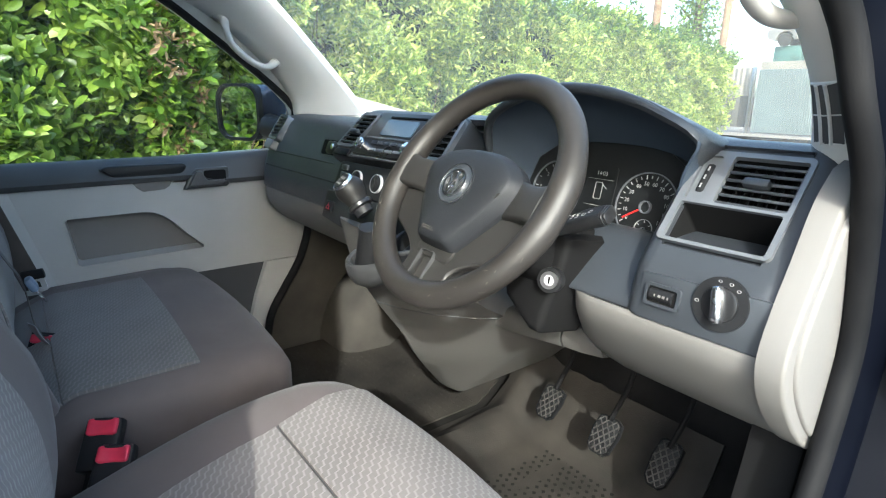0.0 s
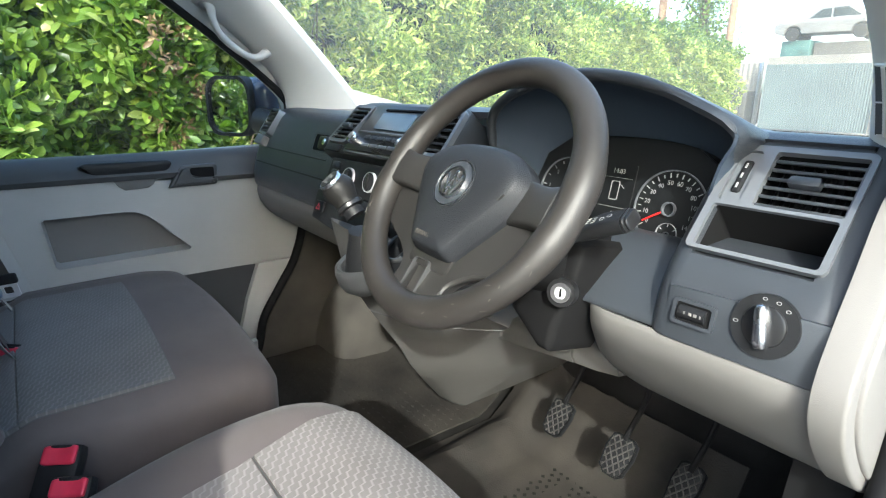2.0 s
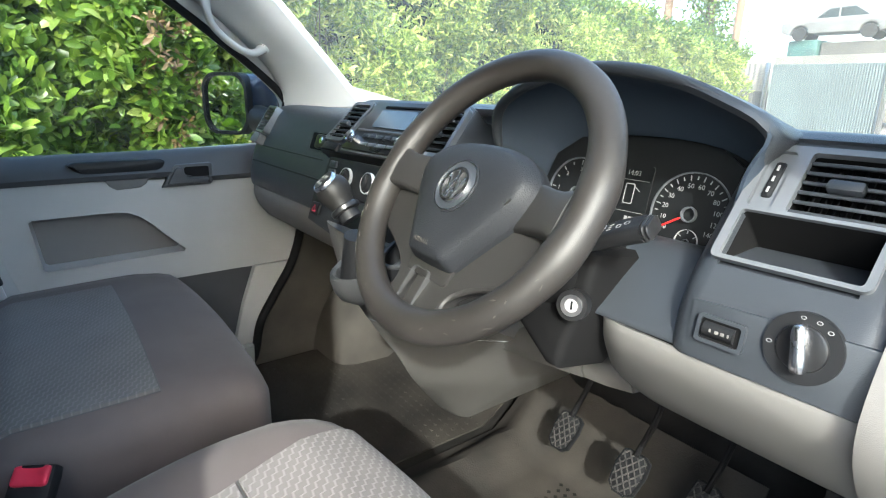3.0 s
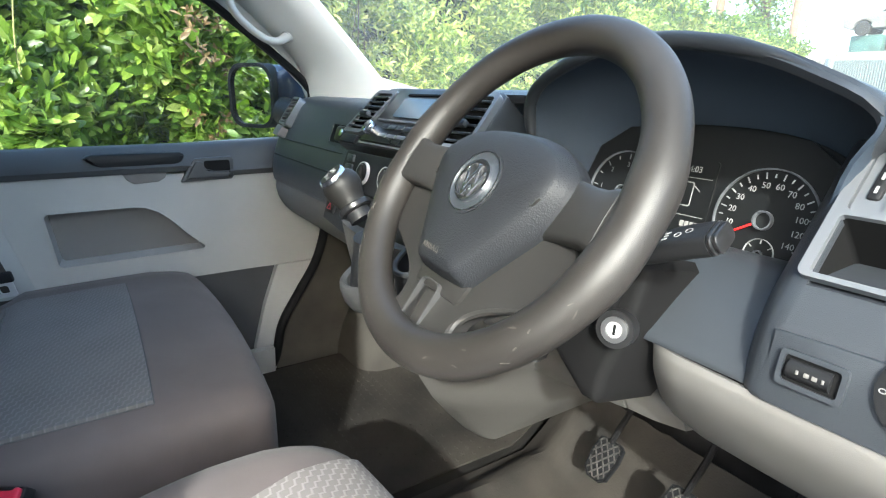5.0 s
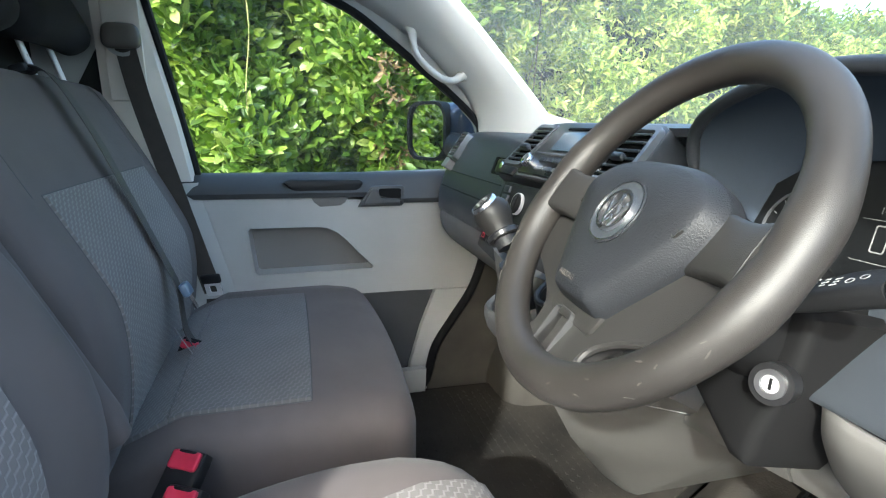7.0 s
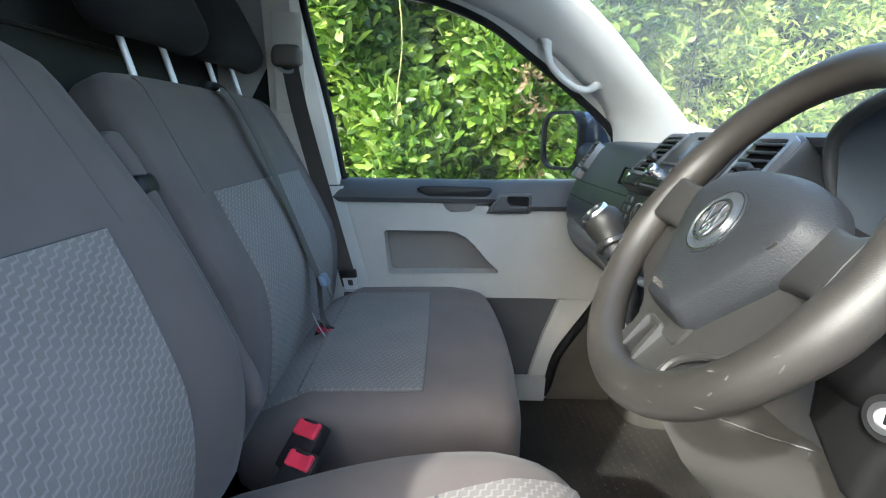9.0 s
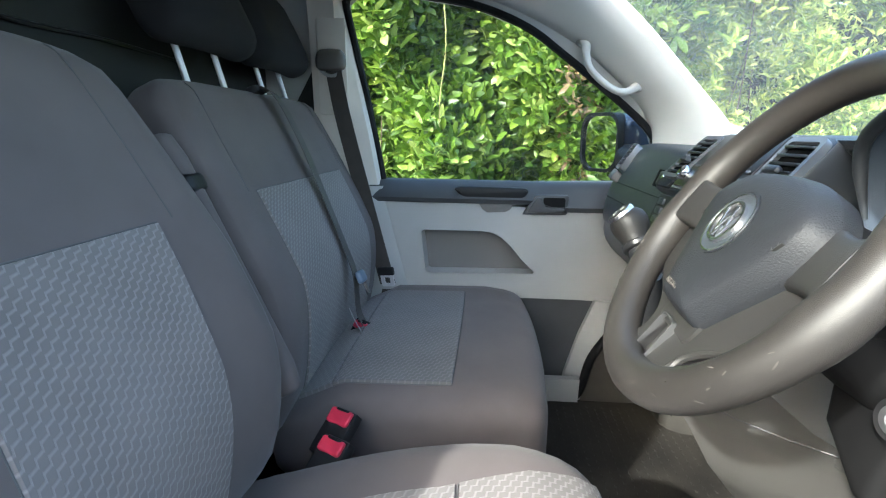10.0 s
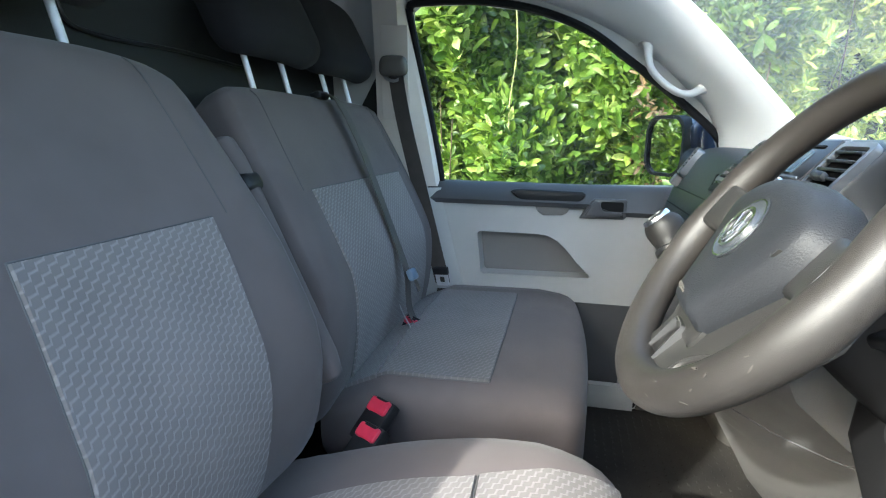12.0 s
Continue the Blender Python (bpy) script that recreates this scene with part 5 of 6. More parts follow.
part("vent_frame", holed_plate(fo, holes_, lambda a, b: vf @ Vector((a, b, 0.0025)), lambda a, b: vf @ Vector((a, b, -0.006))), SILVER, pod, "satin silver frame", 30)
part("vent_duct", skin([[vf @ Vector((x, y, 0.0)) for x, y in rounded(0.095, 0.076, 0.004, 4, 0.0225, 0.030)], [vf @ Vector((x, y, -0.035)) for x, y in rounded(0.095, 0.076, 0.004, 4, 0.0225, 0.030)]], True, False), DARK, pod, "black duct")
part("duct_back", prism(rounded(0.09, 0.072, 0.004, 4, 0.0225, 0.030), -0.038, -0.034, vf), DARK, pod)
for k in range(6):
    part("slat", rbox((0.094, 0.0042, 0.016), 0.0015, vf @ pose(0.0225, 0.000 + 0.0122 * k, -0.009, 30, 0, 0)), DASH, pod)
for k in range(7):
    part("fin", rbox((0.0015, 0.066, 0.014), 0.0004, vf @ pose(-0.012 + 0.0115 * k, 0.030, -0.024)), BLACK, pod)
part("vent_knob", rbox((0.034, 0.013, 0.014), 0.004, vf @ pose(0.018, 0.030, 0.000)), DASH, pod, "vent slider")
part("wheel_well", prism(rounded(0.028, 0.070, 0.004, 4, -0.050, 0.030), -0.006, -0.001, vf), SILVER, pod)
part("thumb_wheel", rbox((0.011, 0.046, 0.008), 0.003, vf @ pose(-0.051, 0.030, -0.002)), BLACK, pod, "ribbed black thumbwheel")
for k in range(3):
    part("wheel_mark", rbox((0.0025, 0.007, 0.001), 0.0003, vf @ pose(-0.051, 0.016 + 0.014 * k, 0.0025)), WHITE, pod)
tr = rounded(0.135, 0.059, 0.004, 4, 0.001, -0.041)
tr2 = rounded(0.122, 0.052, 0.004, 4, 0.001, -0.038)
# The tray's inner shade is put into its near-black colour.
part("tray", skin([[vf @ Vector((x, y, 0.0)) for x, y in tr], [vf @ Vector((x, y - 0.02, -0.12)) for x, y in tr2], [vf @ Vector((x * 0.98, y - 0.02, -0.125)) for x, y in tr2]], True, False), DARK, pod, "deep open tray, near-black to paint its shade")
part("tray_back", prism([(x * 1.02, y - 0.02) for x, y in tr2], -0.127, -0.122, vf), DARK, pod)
sw = basis((0.768, 0.1625, 0.547), (1, 0, 0), (0, 0.18, 0.984))
plate = [(-0.080, -0.032), (-0.081, 0.030), (-0.04, 0.0315), (0.092, 0.034), (0.094, -0.032)]
part("switch_plate", prism(plate, -0.006, 0.0018, sw, 0.0012), DASH, pod, "dark grey switch panel")
knob = part("light_switch", ring(circle(0.034, 36, 0.030, 0.016), circle(0.0225, 36, 0.030, 0.016), -0.002, 0.0055, sw), BLACK, pod, "round black light switch")
part("switch_dial", prism(circle(0.0225, 32, 0.030, 0.016), -0.002, 0.0085, sw, 0.003), GLOSSY, knob)
part("switch_grip", cushion((0.014, 0.047, 0.018), 0.006, lambda p: sw @ pose(0.030, 0.016, 0.011, 0, 0, 10) @ Vector((p.x * (1 - 6 * p.y), p.y, p.z)), 6), BADGE, knob, "silver grip")
part("grip_line", rbox((0.0022, 0.012, 0.001), 0, sw @ pose(0.0275, 0.030, 0.0203, 0, 0, 10)), BLACK, knob)
for a, rr in ((100, 0.0024), (72, 0.0026), (48, 0.0026), (185, 0.0028)):
    x, y = 0.030 + 0.0285 * math.cos(radians(a)), 0.016 + 0.0285 * math.sin(radians(a))
    part("switch_mark", ring(circle(rr, 14, x, y, rr * 0.7), circle(rr * 0.72, 14, x, y, rr * 0.48), 0.004, 0.0062, sw), WHITE, knob)
lvl = part("level_wheel", ring(rounded(0.050, 0.030, 0.004, 4, -0.045, 0.004), rounded(0.042, 0.022, 0.003, 4, -0.045, 0.004), 0.002, 0.007, sw), DASH, pod, "headlamp level switch frame")
part("level_well", prism(rounded(0.042, 0.022, 0.003, 4, -0.045, 0.004), 0.002, 0.0045, sw), DARK, lvl)
part("level_roller", tube([sw @ Vector((-0.062, 0.004, 0.002)), sw @ Vector((-0.030, 0.004, 0.002))], 0.0085, 16), BLACK, lvl, "ribbed roller")
for dx, ww in ((-0.053, 0.0022), (-0.046, 0.004), (-0.040, 0.004), (-0.034, 0.002)):
    part("roller_mark", rbox((ww, 0.0036, 0.001), 0.0004, sw @ pose(dx, 0.004, 0.0105)), LIGHT, lvl)
# knee panel and dash end
knee_prof = [(0.160, 0.516), (0.158, 0.505), (0.166, 0.480), (0.196, 0.440), (0.240, 0.395), (0.300, 0.350), (0.345, 0.325), (0.40, 0.316), (0.55, 0.33)]
kn = []
for x in (0.0, 0.015, 0.04, 0.1, 0.2, 0.27, 0.288, 0.298, 0.302):
    row = []
    for i, p in enumerate(spline([(y, z, 0) for y, z in knee_prof], 30)):
        f = i / 29
        x0 = 0.562 + 0.012 * math.sin(math.pi * min(1, f * 2.2)) - 0.040 * min(1, f * 1.2)
        e = max(0.0, (0.04 - x) / 0.04)
        g = max(0.0, (x - 0.27) / 0.03)
        row.append((x0 + x * (0.868 - x0) / 0.302, p.x + 0.016 * e ** 2 + 0.004 * max(0.0, 1 - x / 0.12) + 0.012 * g ** 2, p.y))
    kn.append(row)
part("knee_panel", solid_strip(kn, 0.01), LIGHT, pod, "pale grey knee panel")
endp = [(0.262, 0.728), (0.222, 0.690), (0.190, 0.630), (0.160, 0.575), (0.142, 0.525), (0.152, 0.480), (0.190, 0.430), (0.245, 0.380), (0.300, 0.352), (0.330, 0.358), (0.340, 0.40), (0.345, 0.55), (0.330, 0.70), (0.300, 0.738)]
em = Matrix(((0, 0, 1, 0.876), (1, 0, 0, 0), (0, 1, 0, 0), (0, 0, 0, 1)))
eo = [(p.x, p.y) for p in spline([(y, z, 0) for y, z in endp], 40)]
part("end_cap", prism(eo, -0.02, 0.012, em, 0.005, seg=3), LIGHT, pod, "pale dash end cap")
e2 = [(0.265 + (y - 0.265) * 0.82, 0.55 + (z - 0.55) * 0.90) for y, z in eo]
part("end_cap_step", prism(e2, 0.0, 0.017, em, 0.004, seg=3), LIGHT, pod)
# under-dash trim and firewall side
under = thing("under_dash_trim", (0.42, 0.28, 0.35), "pale grey trim strip under the steering column", "trim panel")
for a, b in (((0.275, 0.235, 0.362), (0.468, 0.262, 0.372)), ((0.472, 0.263, 0.373), (0.545, 0.285, 0.372))):
    pa, pb = Vector(a), Vector(b)
    part("strip", skin([[p + Vector((0, dy, dz)) for dy, dz in ((0.016, 0.024), (0.004, 0.012), (0.0, -0.004), (0.008, -0.020), (0.05, -0.028), (0.06, 0.03))] for p in (pa, pa.lerp(pb, 0.5) + Vector((0, -0.004, 0)), pb)]), CONSOLE, under)
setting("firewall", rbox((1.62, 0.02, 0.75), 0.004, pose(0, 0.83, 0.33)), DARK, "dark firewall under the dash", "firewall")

# ---- steering column and wheel ----
wa = radians(35.2)
WN, WU, WC = Vector((0, -math.cos(wa), math.sin(wa))), Vector((0, math.sin(wa), math.cos(wa))), Vector((0.4705, 0.0313, 0.6761))
wm = basis(WC, (1, 0, 0), WU) @ pose(0, 0, 0, 0, 0, -3)
column = thing("steering_column", (0.49, 0.15, 0.5), "black steering column shroud with ignition lock", "steering column")
cr = []
for s, hw, hh, dx in ((0.030, 0.045, 0.045, 0), (0.05, 0.056, 0.052, 0), (0.10, 0.062, 0.058, 0.004), (0.16, 0.066, 0.066, 0.01), (0.24, 0.07, 0.07, 0.01), (0.32, 0.07, 0.07, 0.01)):
    cr.append([WC - WN * s + Vector((dx + x, 0, 0)) + WU * y for x, y in rounded(2 * hw, 2 * hh, min(hw, hh) * 0.6, 5)])
part("shroud", skin(cr), DARK, column, "black column shroud")
igm = basis((0.53, 0.150, 0.535), (1, 0, 0), (0, 0.20, 0.98))
igo = [(-0.095, 0.03), (-0.08, 0.062), (0.028, 0.070), (0.040, 0.062), (0.034, 0.0), (0.017, -0.060), (0.016, -0.084), (0.010, -0.096), (-0.010, -0.096), (-0.075, -0.055)]
part("lock_cover", prism(igo, -0.09, 0.012, igm, 0.012, seg=3), DARK, column, "black lower cover")
lk = basis((0.556, 0.128, 0.535), (0.93, 0.36, 0), (0, 0.20, 0.98))
part("lock_collar", ring(circle(0.0195, 30), circle(0.0132, 30), -0.012, 0.006, lk), GLOSSY, column)
part("lock_ring", ring(circle(0.0135, 28), circle(0.0085, 28), -0.010, 0.009, lk), STEEL, column, "steel lock ring")
part("lock_barrel", prism(circle(0.0085, 24), -0.010, 0.007, lk, 0.001), LATCH, column, "lock barrel with its gleam painted pale")
part("key_slot", rbox((0.003, 0.011, 0.001), 0.0005, lk @ pose(0, 0, 0.0073)), DARK, column)
stalk = thing("wiper_stalk", (0.60, 0.1, 0.62), "black wiper stalk with printed marks beside the wheel", "control stalk")
sk_p = spline([(0.500, 0.100, 0.600), (0.550, 0.106, 0.612), (0.592, 0.112, 0.628), (0.625, 0.116, 0.643), (0.652, 0.118, 0.653)], 20)
sk_w = [0.010 + 0.0065 * min(1.0, max(0.0, (k - 3) / 11)) for k in range(20)]
rr = []
for k, p in enumerate(sk_p):
    d = (sk_p[min(k + 1, 19)] - sk_p[max(k - 1, 0)]).normalized()
    across = d.cross(Vector((0.0, -0.42, 0.91))).normalized()
    up_ = across.cross(d)
    h_ = sk_w[k] * 0.62
    rr.append([p + across * x + up_ * y for x, y in rounded(2 * sk_w[k], 2 * h_, h_ * 0.72, 5)])
part("arm", skin(rr), BLACK, stalk, "black flattened stalk body")
sd = (sk_p[-1] - sk_p[-3]).normalized()
sa = sd.cross(Vector((0.0, -0.42, 0.91))).normalized()
su = sa.cross(sd)
for k in range(2):
    c = sk_p[-1] + sd * (0.0006 + 0.0045 * k)
    w_ = 0.0158 - 0.0012 * k
    part("end_ring", skin([[c + sd * t + sa * x * f + su * y * f for x, y in rounded(2 * w_, 1.24 * w_, w_ * 0.45, 5)] for t, f in ((0.0, 0.94), (0.0009, 1.0), (0.0030, 1.0), (0.0040, 0.92))]), GLOSSY, stalk, "ribbed end cap")
pm_ = basis(sk_p[13] + su * 0.0106, sd, sa * -1)
if pm_.to_3x3() @ Vector((0, 0, 1)) @ su < 0:
    pm_ = basis(sk_p[13] + su * 0.0106, sd, sa)
for k in range(3):
    for j_ in range(3):
        part("print_bar", rbox((0.0052 - 0.0010 * ((k + j_) % 2), 0.0014, 0.0005), 0, pm_ @ pose(-0.018 + 0.0085 * k, -0.006 + 0.0045 * j_, 0.0, 0, 0, 20)), WHITE, stalk)
for k in range(2):
    part("print_ring", ring(circle(0.0034, 14, 0.010 + 0.009 * k, -0.002 + 0.004 * k), circle(0.0026, 14, 0.010 + 0.009 * k, -0.002 + 0.004 * k), -0.0003, 0.0004, pm_), WHITE, stalk)
stalk2 = thing("indicator_stalk", (0.36, 0.1, 0.62), "black indicator stalk on the far side of the wheel", "control stalk")
part("arm", tube(spline([(0.435, 0.085, 0.620), (0.37, 0.098, 0.640), (0.31, 0.105, 0.655)], 10), [0.010, 0.010, 0.011, 0.012, 0.014, 0.016, 0.017, 0.017, 0.016, 0.012], 12, flat=0.75), BLACK, stalk2)

wheel = thing("steering_wheel", tuple(WC), "worn dark grey plastic three-spoke steering wheel", "steering wheel")
RR, RT = 0.1740, 0.0192
rim_r = []
for k in range(96):
    a = 2 * math.pi * k / 96
    c, s = math.cos(a), math.sin(a)
    low = 0.06 * max(0, -s) ** 3
    t = RT * (1 + 0.10 * math.exp(-((abs(math.degrees(a) % 180 - 90) - 78) / 9) ** 2) + low)
    rim_r.append([wm @ Vector(((RR + t * math.cos(b)) * c, (RR + t * math.cos(b)) * s, t * 0.98 * math.sin(b))) for b in (2 * math.pi * j / 20 for j in range(20))])
bm = skin(rim_r + [rim_r[0]], True, False)
bmesh.ops.remove_doubles(bm, verts=bm.verts[:], dist=1e-6)
part("rim", bm, RIM, wheel, "worn grey-brown rim", 60)


for s in (-1, 1):
    rr = []
    for x, yb, yt, zt in ((0.066, -0.030, 0.035, -0.012), (0.086, -0.029, 0.033, -0.006), (0.102, -0.027, 0.030, -0.001), (0.120, -0.026, 0.0265, 0.0045), (0.140, -0.026, 0.025, 0.0095), (0.153, -0.029, 0.028, 0.0118), (0.164, -0.038, 0.038, 0.0115), (0.174, -0.050, 0.052, 0.006)):
        c, h = (yb + yt) / 2, (yt - yb) / 2
        rr.append([wm @ Vector((s * x, c + h * u, zt + v)) for u, v in ((-1.0, -0.020), (-1.0, -0.007), (-0.93, -0.0022), (-0.80, -0.0004), (-0.4, 0.0004), (0, 0.0006), (0.4, 0.0004), (0.80, -0.0004), (0.93, -0.0022), (1.0, -0.007), (1.0, -0.020))])
    part("spoke", skin(rr), CARRIER, wheel, "smooth dark grey side spoke", 50)
    part("spoke_joint", tube([wm @ Vector((s * 0.1555, y, z)) for y, z in ((-0.029, 0.0085), (-0.024, 0.0118), (0.0, 0.0127), (0.024, 0.0118), (0.028, 0.0085))], 0.0007, 5), BLACK, wheel, "fine joint at the rim")
half = [(p.x, p.y) for p in spline([(0.172, -0.030, 0), (0.158, -0.062, 0), (0.140, -0.077, 0), (0.118, -0.086, 0), (0.096, -0.0945, 0), (0.072, -0.106, 0), (0.053, -0.122, 0), (0.047, -0.140, 0), (0.054, -0.158, 0), (0.075, -0.170, 0)], 30)]
plate_o = [(0.165, 0.0)] + half + [(-x, y) for x, y in half[::-1]] + [(-0.165, 0.0)]
slot_o = rounded(0.031, 0.050, 0.006, 5, -0.006, -0.136)
part("lower_spoke", holed_plate(plate_o, [slot_o], lambda a, b: wm @ Vector((a, b, -0.008 + 0.14 * max(0.0, -b - 0.115) - 0.05 * max(0, abs(a) - 0.05))), lambda a, b: wm @ Vector((a, b, -0.026))), CARRIER, wheel, "dark grey lower spoke carrier")
part("spoke_edge", tube([wm @ Vector((x, y, -0.0125 + 0.14 * max(0.0, -y - 0.115) - 0.05 * max(0, abs(x) - 0.05))) for x, y in half[2:-1]], 0.0042, 8), CARRIER, wheel)
part("spoke_edge", tube([wm @ Vector((-x, y, -0.0125 + 0.14 * max(0.0, -y - 0.115) - 0.05 * max(0, abs(x) - 0.05))) for x, y in half[2:-1]], 0.0042, 8), CARRIER, wheel)
part("spoke_bridge", prism([(-0.043, -0.094), (0.043, -0.094), (0.041, -0.114), (0.036, -0.1185), (-0.036, -0.1185), (-0.041, -0.114)], -0.018, -0.0045, wm, 0.003, seg=2), CARRIER, wheel, "plain bridge under the airbag cover")
part("slot_rim", ring(rounded(0.034, 0.053, 0.007, 5, -0.006, -0.136), slot_o, -0.012, 0.0004, wm @ pose(0, 0, 0, 0, 0, 0)), TRAYGREY, wheel, "thin worn slot edging")
part("slot_floor", prism(rounded(0.0305, 0.0495, 0.006, 5, -0.006, -0.136), -0.024, -0.0125, wm), CARRIER, wheel, "recessed slot floor")
hub_h = [(0.0, 0.062), (0.036, 0.060), (0.070, 0.050), (0.094, 0.031), (0.101, 0.012), (0.096, -0.010), (0.086, -0.030), (0.068, -0.058), (0.051, -0.084), (0.044, -0.095), (0.038, -0.1005), (0.030, -0.102), (0.0, -0.103)]
hh_ = [(p.x, p.y) for p in spline([(x, y, 0) for x, y in hub_h], 34)]
hub_o = hh_ + [(-x, y) for x, y in hh_[-2:0:-1]]


def hub_ring(inset, z, dome=0.0):
    out = []
    for x, y in hub_o:
        low = min(1.0, max(0.0, (0.03 - y) / 0.05))
        k = 1 - inset * (0.55 + 0.45 * low)
        out.append(wm @ Vector((x * k, -0.015 + (y + 0.015) * (1 - inset * (0.5 + 0.35 * (y > -0.015))), z + dome * max(0, y) / 0.06)))
    return out


part("airbag_pad", skin([hub_ring(0, -0.024), hub_ring(0, -0.006), hub_ring(0.012, -0.003), hub_ring(0.07, 0.0040), hub_ring(0.125, 0.0105), hub_ring(0.155, 0.0132), hub_ring(0.20, 0.0152), hub_ring(0.30, 0.0178), hub_ring(0.45, 0.0198), hub_ring(0.60, 0.0208), hub_ring(0.80, 0.0212)]), HUB, wheel, "grained dark grey airbag cover", 34)
part("column_boss", tube([WC - WN * 0.04, WC - WN * 0.01], [0.05, 0.062], 20), BLACK, wheel)
bx, by = -0.001, -0.008
part("badge_seat", ring(circle(0.0350, 40, bx, by), circle(0.0328, 40, bx, by), 0.0140, 0.0222, wm), HUB, wheel, "rounded badge surround")
part("badge_ring", ring(circle(0.0328, 40, bx, by), circle(0.0313, 40, bx, by), 0.0140, 0.0228, wm), BADGE, wheel, "thin bright badge ring")
part("badge_face", prism(circle(0.0314, 36, bx, by), 0.0140, 0.0216, wm), DASH, wheel, "dark grey badge disc")
part("badge_inner", ring(circle(0.0222, 36, bx, by), circle(0.0192, 36, bx, by), 0.0210, 0.0252, wm), BADGE, wheel, "plain chrome emblem")
part("emblem_field", prism(circle(0.0194, 32, bx, by), 0.0200, 0.0224, wm), BLACK, wheel)
for ex, ey, el, et in ((-0.0115, -0.003, 0.030, 20), (0.0115, -0.003, 0.030, -20), (-0.0035, 0.004, 0.028, -20), (0.0035, 0.004, 0.028, 20), (-0.0035, -0.011, 0.012, -20), (0.0035, -0.011, 0.012, 20)):
    part("badge_bar", rbox((0.0032, el, 0.0036), 0.0008, wm @ pose(bx + ex * 0.82, by + ey, 0.0232, 0, 0, et)), BADGE, wheel)
part("lettering", words("AIRBAG", 0.0085, wm @ pose(-0.008, -0.083, 0.0208, 14, 0, 0)), SCUFF, wheel, "embossed airbag lettering")
for s in (-1, 1):
    part("horn_mark", ring(circle(0.0030, 12, s * 0.080, -0.007, 0.0042), circle(0.0021, 12, s * 0.080, -0.007, 0.0032), 0.004, 0.0158, wm), CARRIER, wheel)
    part("horn_mark", rbox((0.0012, 0.007, 0.003), 0.0003, wm @ pose(s * 0.080 + 0.004, -0.0055, 0.0148, 0, 0, -25)), CARRIER, wheel)
rs = random.Random(4)
for k in range(34):
    a = radians(rs.uniform(195, 345))
    b = radians(rs.uniform(15, 95))
    r = RR + (RT + 0.0012) * math.cos(b)
    q = wm @ Vector((r * math.cos(a), r * math.sin(a), (RT + 0.0012) * math.sin(b)))
    nrm = (wm.to_3x3() @ Vector((math.cos(b) * math.cos(a), math.cos(b) * math.sin(a), math.sin(b)))).normalized()
    tn = (wm.to_3x3() @ Vector((-math.sin(a), math.cos(a), 0))).normalized()
    sm = basis(q, tn * math.cos(0.5) + nrm.cross(tn) * rs.uniform(-0.6, 0.6), nrm.cross(tn))
    sm = basis(q - nrm * 0.0011, sm.to_3x3() @ Vector((1, 0, 0)), nrm.cross(sm.to_3x3() @ Vector((1, 0, 0))))
    L, w_ = rs.uniform(0.0012, 0.0046), rs.uniform(0.0003, 0.0010)
    part("scuff", prism([(L * math.cos(t) * (1 + 0.3 * rs.random()), w_ * math.sin(t) * (0.6 + 0.8 * rs.random())) for t in (2 * math.pi * j / 9 for j in range(9))], -0.0004, 0.0004, sm), SCUFF, wheel, "pale scuff")

# ---- pedals and floor ----
def pedal(at, w, h, tilt, label):
    p = thing("pedal", at, label, "pedal", "foot pedals")
    m = Matrix.Translation(at) @ basis((0, 0, 0), (1, 0, 0.0), (0, math.sin(radians(tilt)), math.cos(radians(tilt))))
    o = [(-w * 0.42, h * 0.45), (-w * 0.25, h * 0.5), (w * 0.25, h * 0.5), (w * 0.45, h * 0.42), (w * 0.5, h * 0.1), (w * 0.40, -h * 0.38), (w * 0.2, -h * 0.5), (-w * 0.2, -h * 0.5), (-w * 0.42, -h * 0.36), (-w * 0.5, h * 0.1)]
    part("pad", prism(o, -0.010, 0.0, m, 0.003), BLACK, p, "black rubber pad")
    part("pad_rim", ring(o, [(x * 0.9, y * 0.92) for x, y in o], -0.001, 0.003, m), RUBBER, p)
    for s in (-1, 1):
        d = Vector((math.cos(radians(s * 52)), math.sin(radians(s * 52))))
        nrm = Vector((-d.y, d.x))
        for k in range(-5, 6):
            hits = []
            for (ax, ay), (bx_, by_) in zip(o, o[1:] + o[:1]):
                fa, fb_ = Vector((ax, ay)).dot(nrm) - k * 0.0125, Vector((bx_, by_)).dot(nrm) - k * 0.0125
                if fa * fb_ < 0:
                    hits.append(Vector((ax, ay)).lerp(Vector((bx_, by_)), fa / (fa - fb_)))
            if len(hits) == 2 and (hits[0] - hits[1]).length > 0.012:
                c = (hits[0] + hits[1]) / 2
                part("tread_rib", rbox(((hits[0] - hits[1]).length * 0.92, 0.0026, 0.004), 0.0008, m @ pose(c.x, c.y, 0.001, 0, 0, s * 52)), TREAD, p)
    top = Vector(at) + Vector((0, 0.02, 0.03))
    part("arm", tube(spline([top, top + Vector((0.012, 0.05, 0.10)), top + Vector((0.015, 0.07, 0.26))], 10), 0.006, 8), DARK, p, "black pedal arm")


pedal((0.276, 0.470, 0.072), 0.062, 0.084, 38, "worn black clutch pedal with a lattice tread")
pedal((0.446, 0.462, 0.074), 0.066, 0.088, 38, "worn black brake pedal with a lattice tread")
pedal((0.580, 0.482, 0.070), 0.058, 0.104, 40, "worn black accelerator pedal with a lattice tread")
mat_rows = []
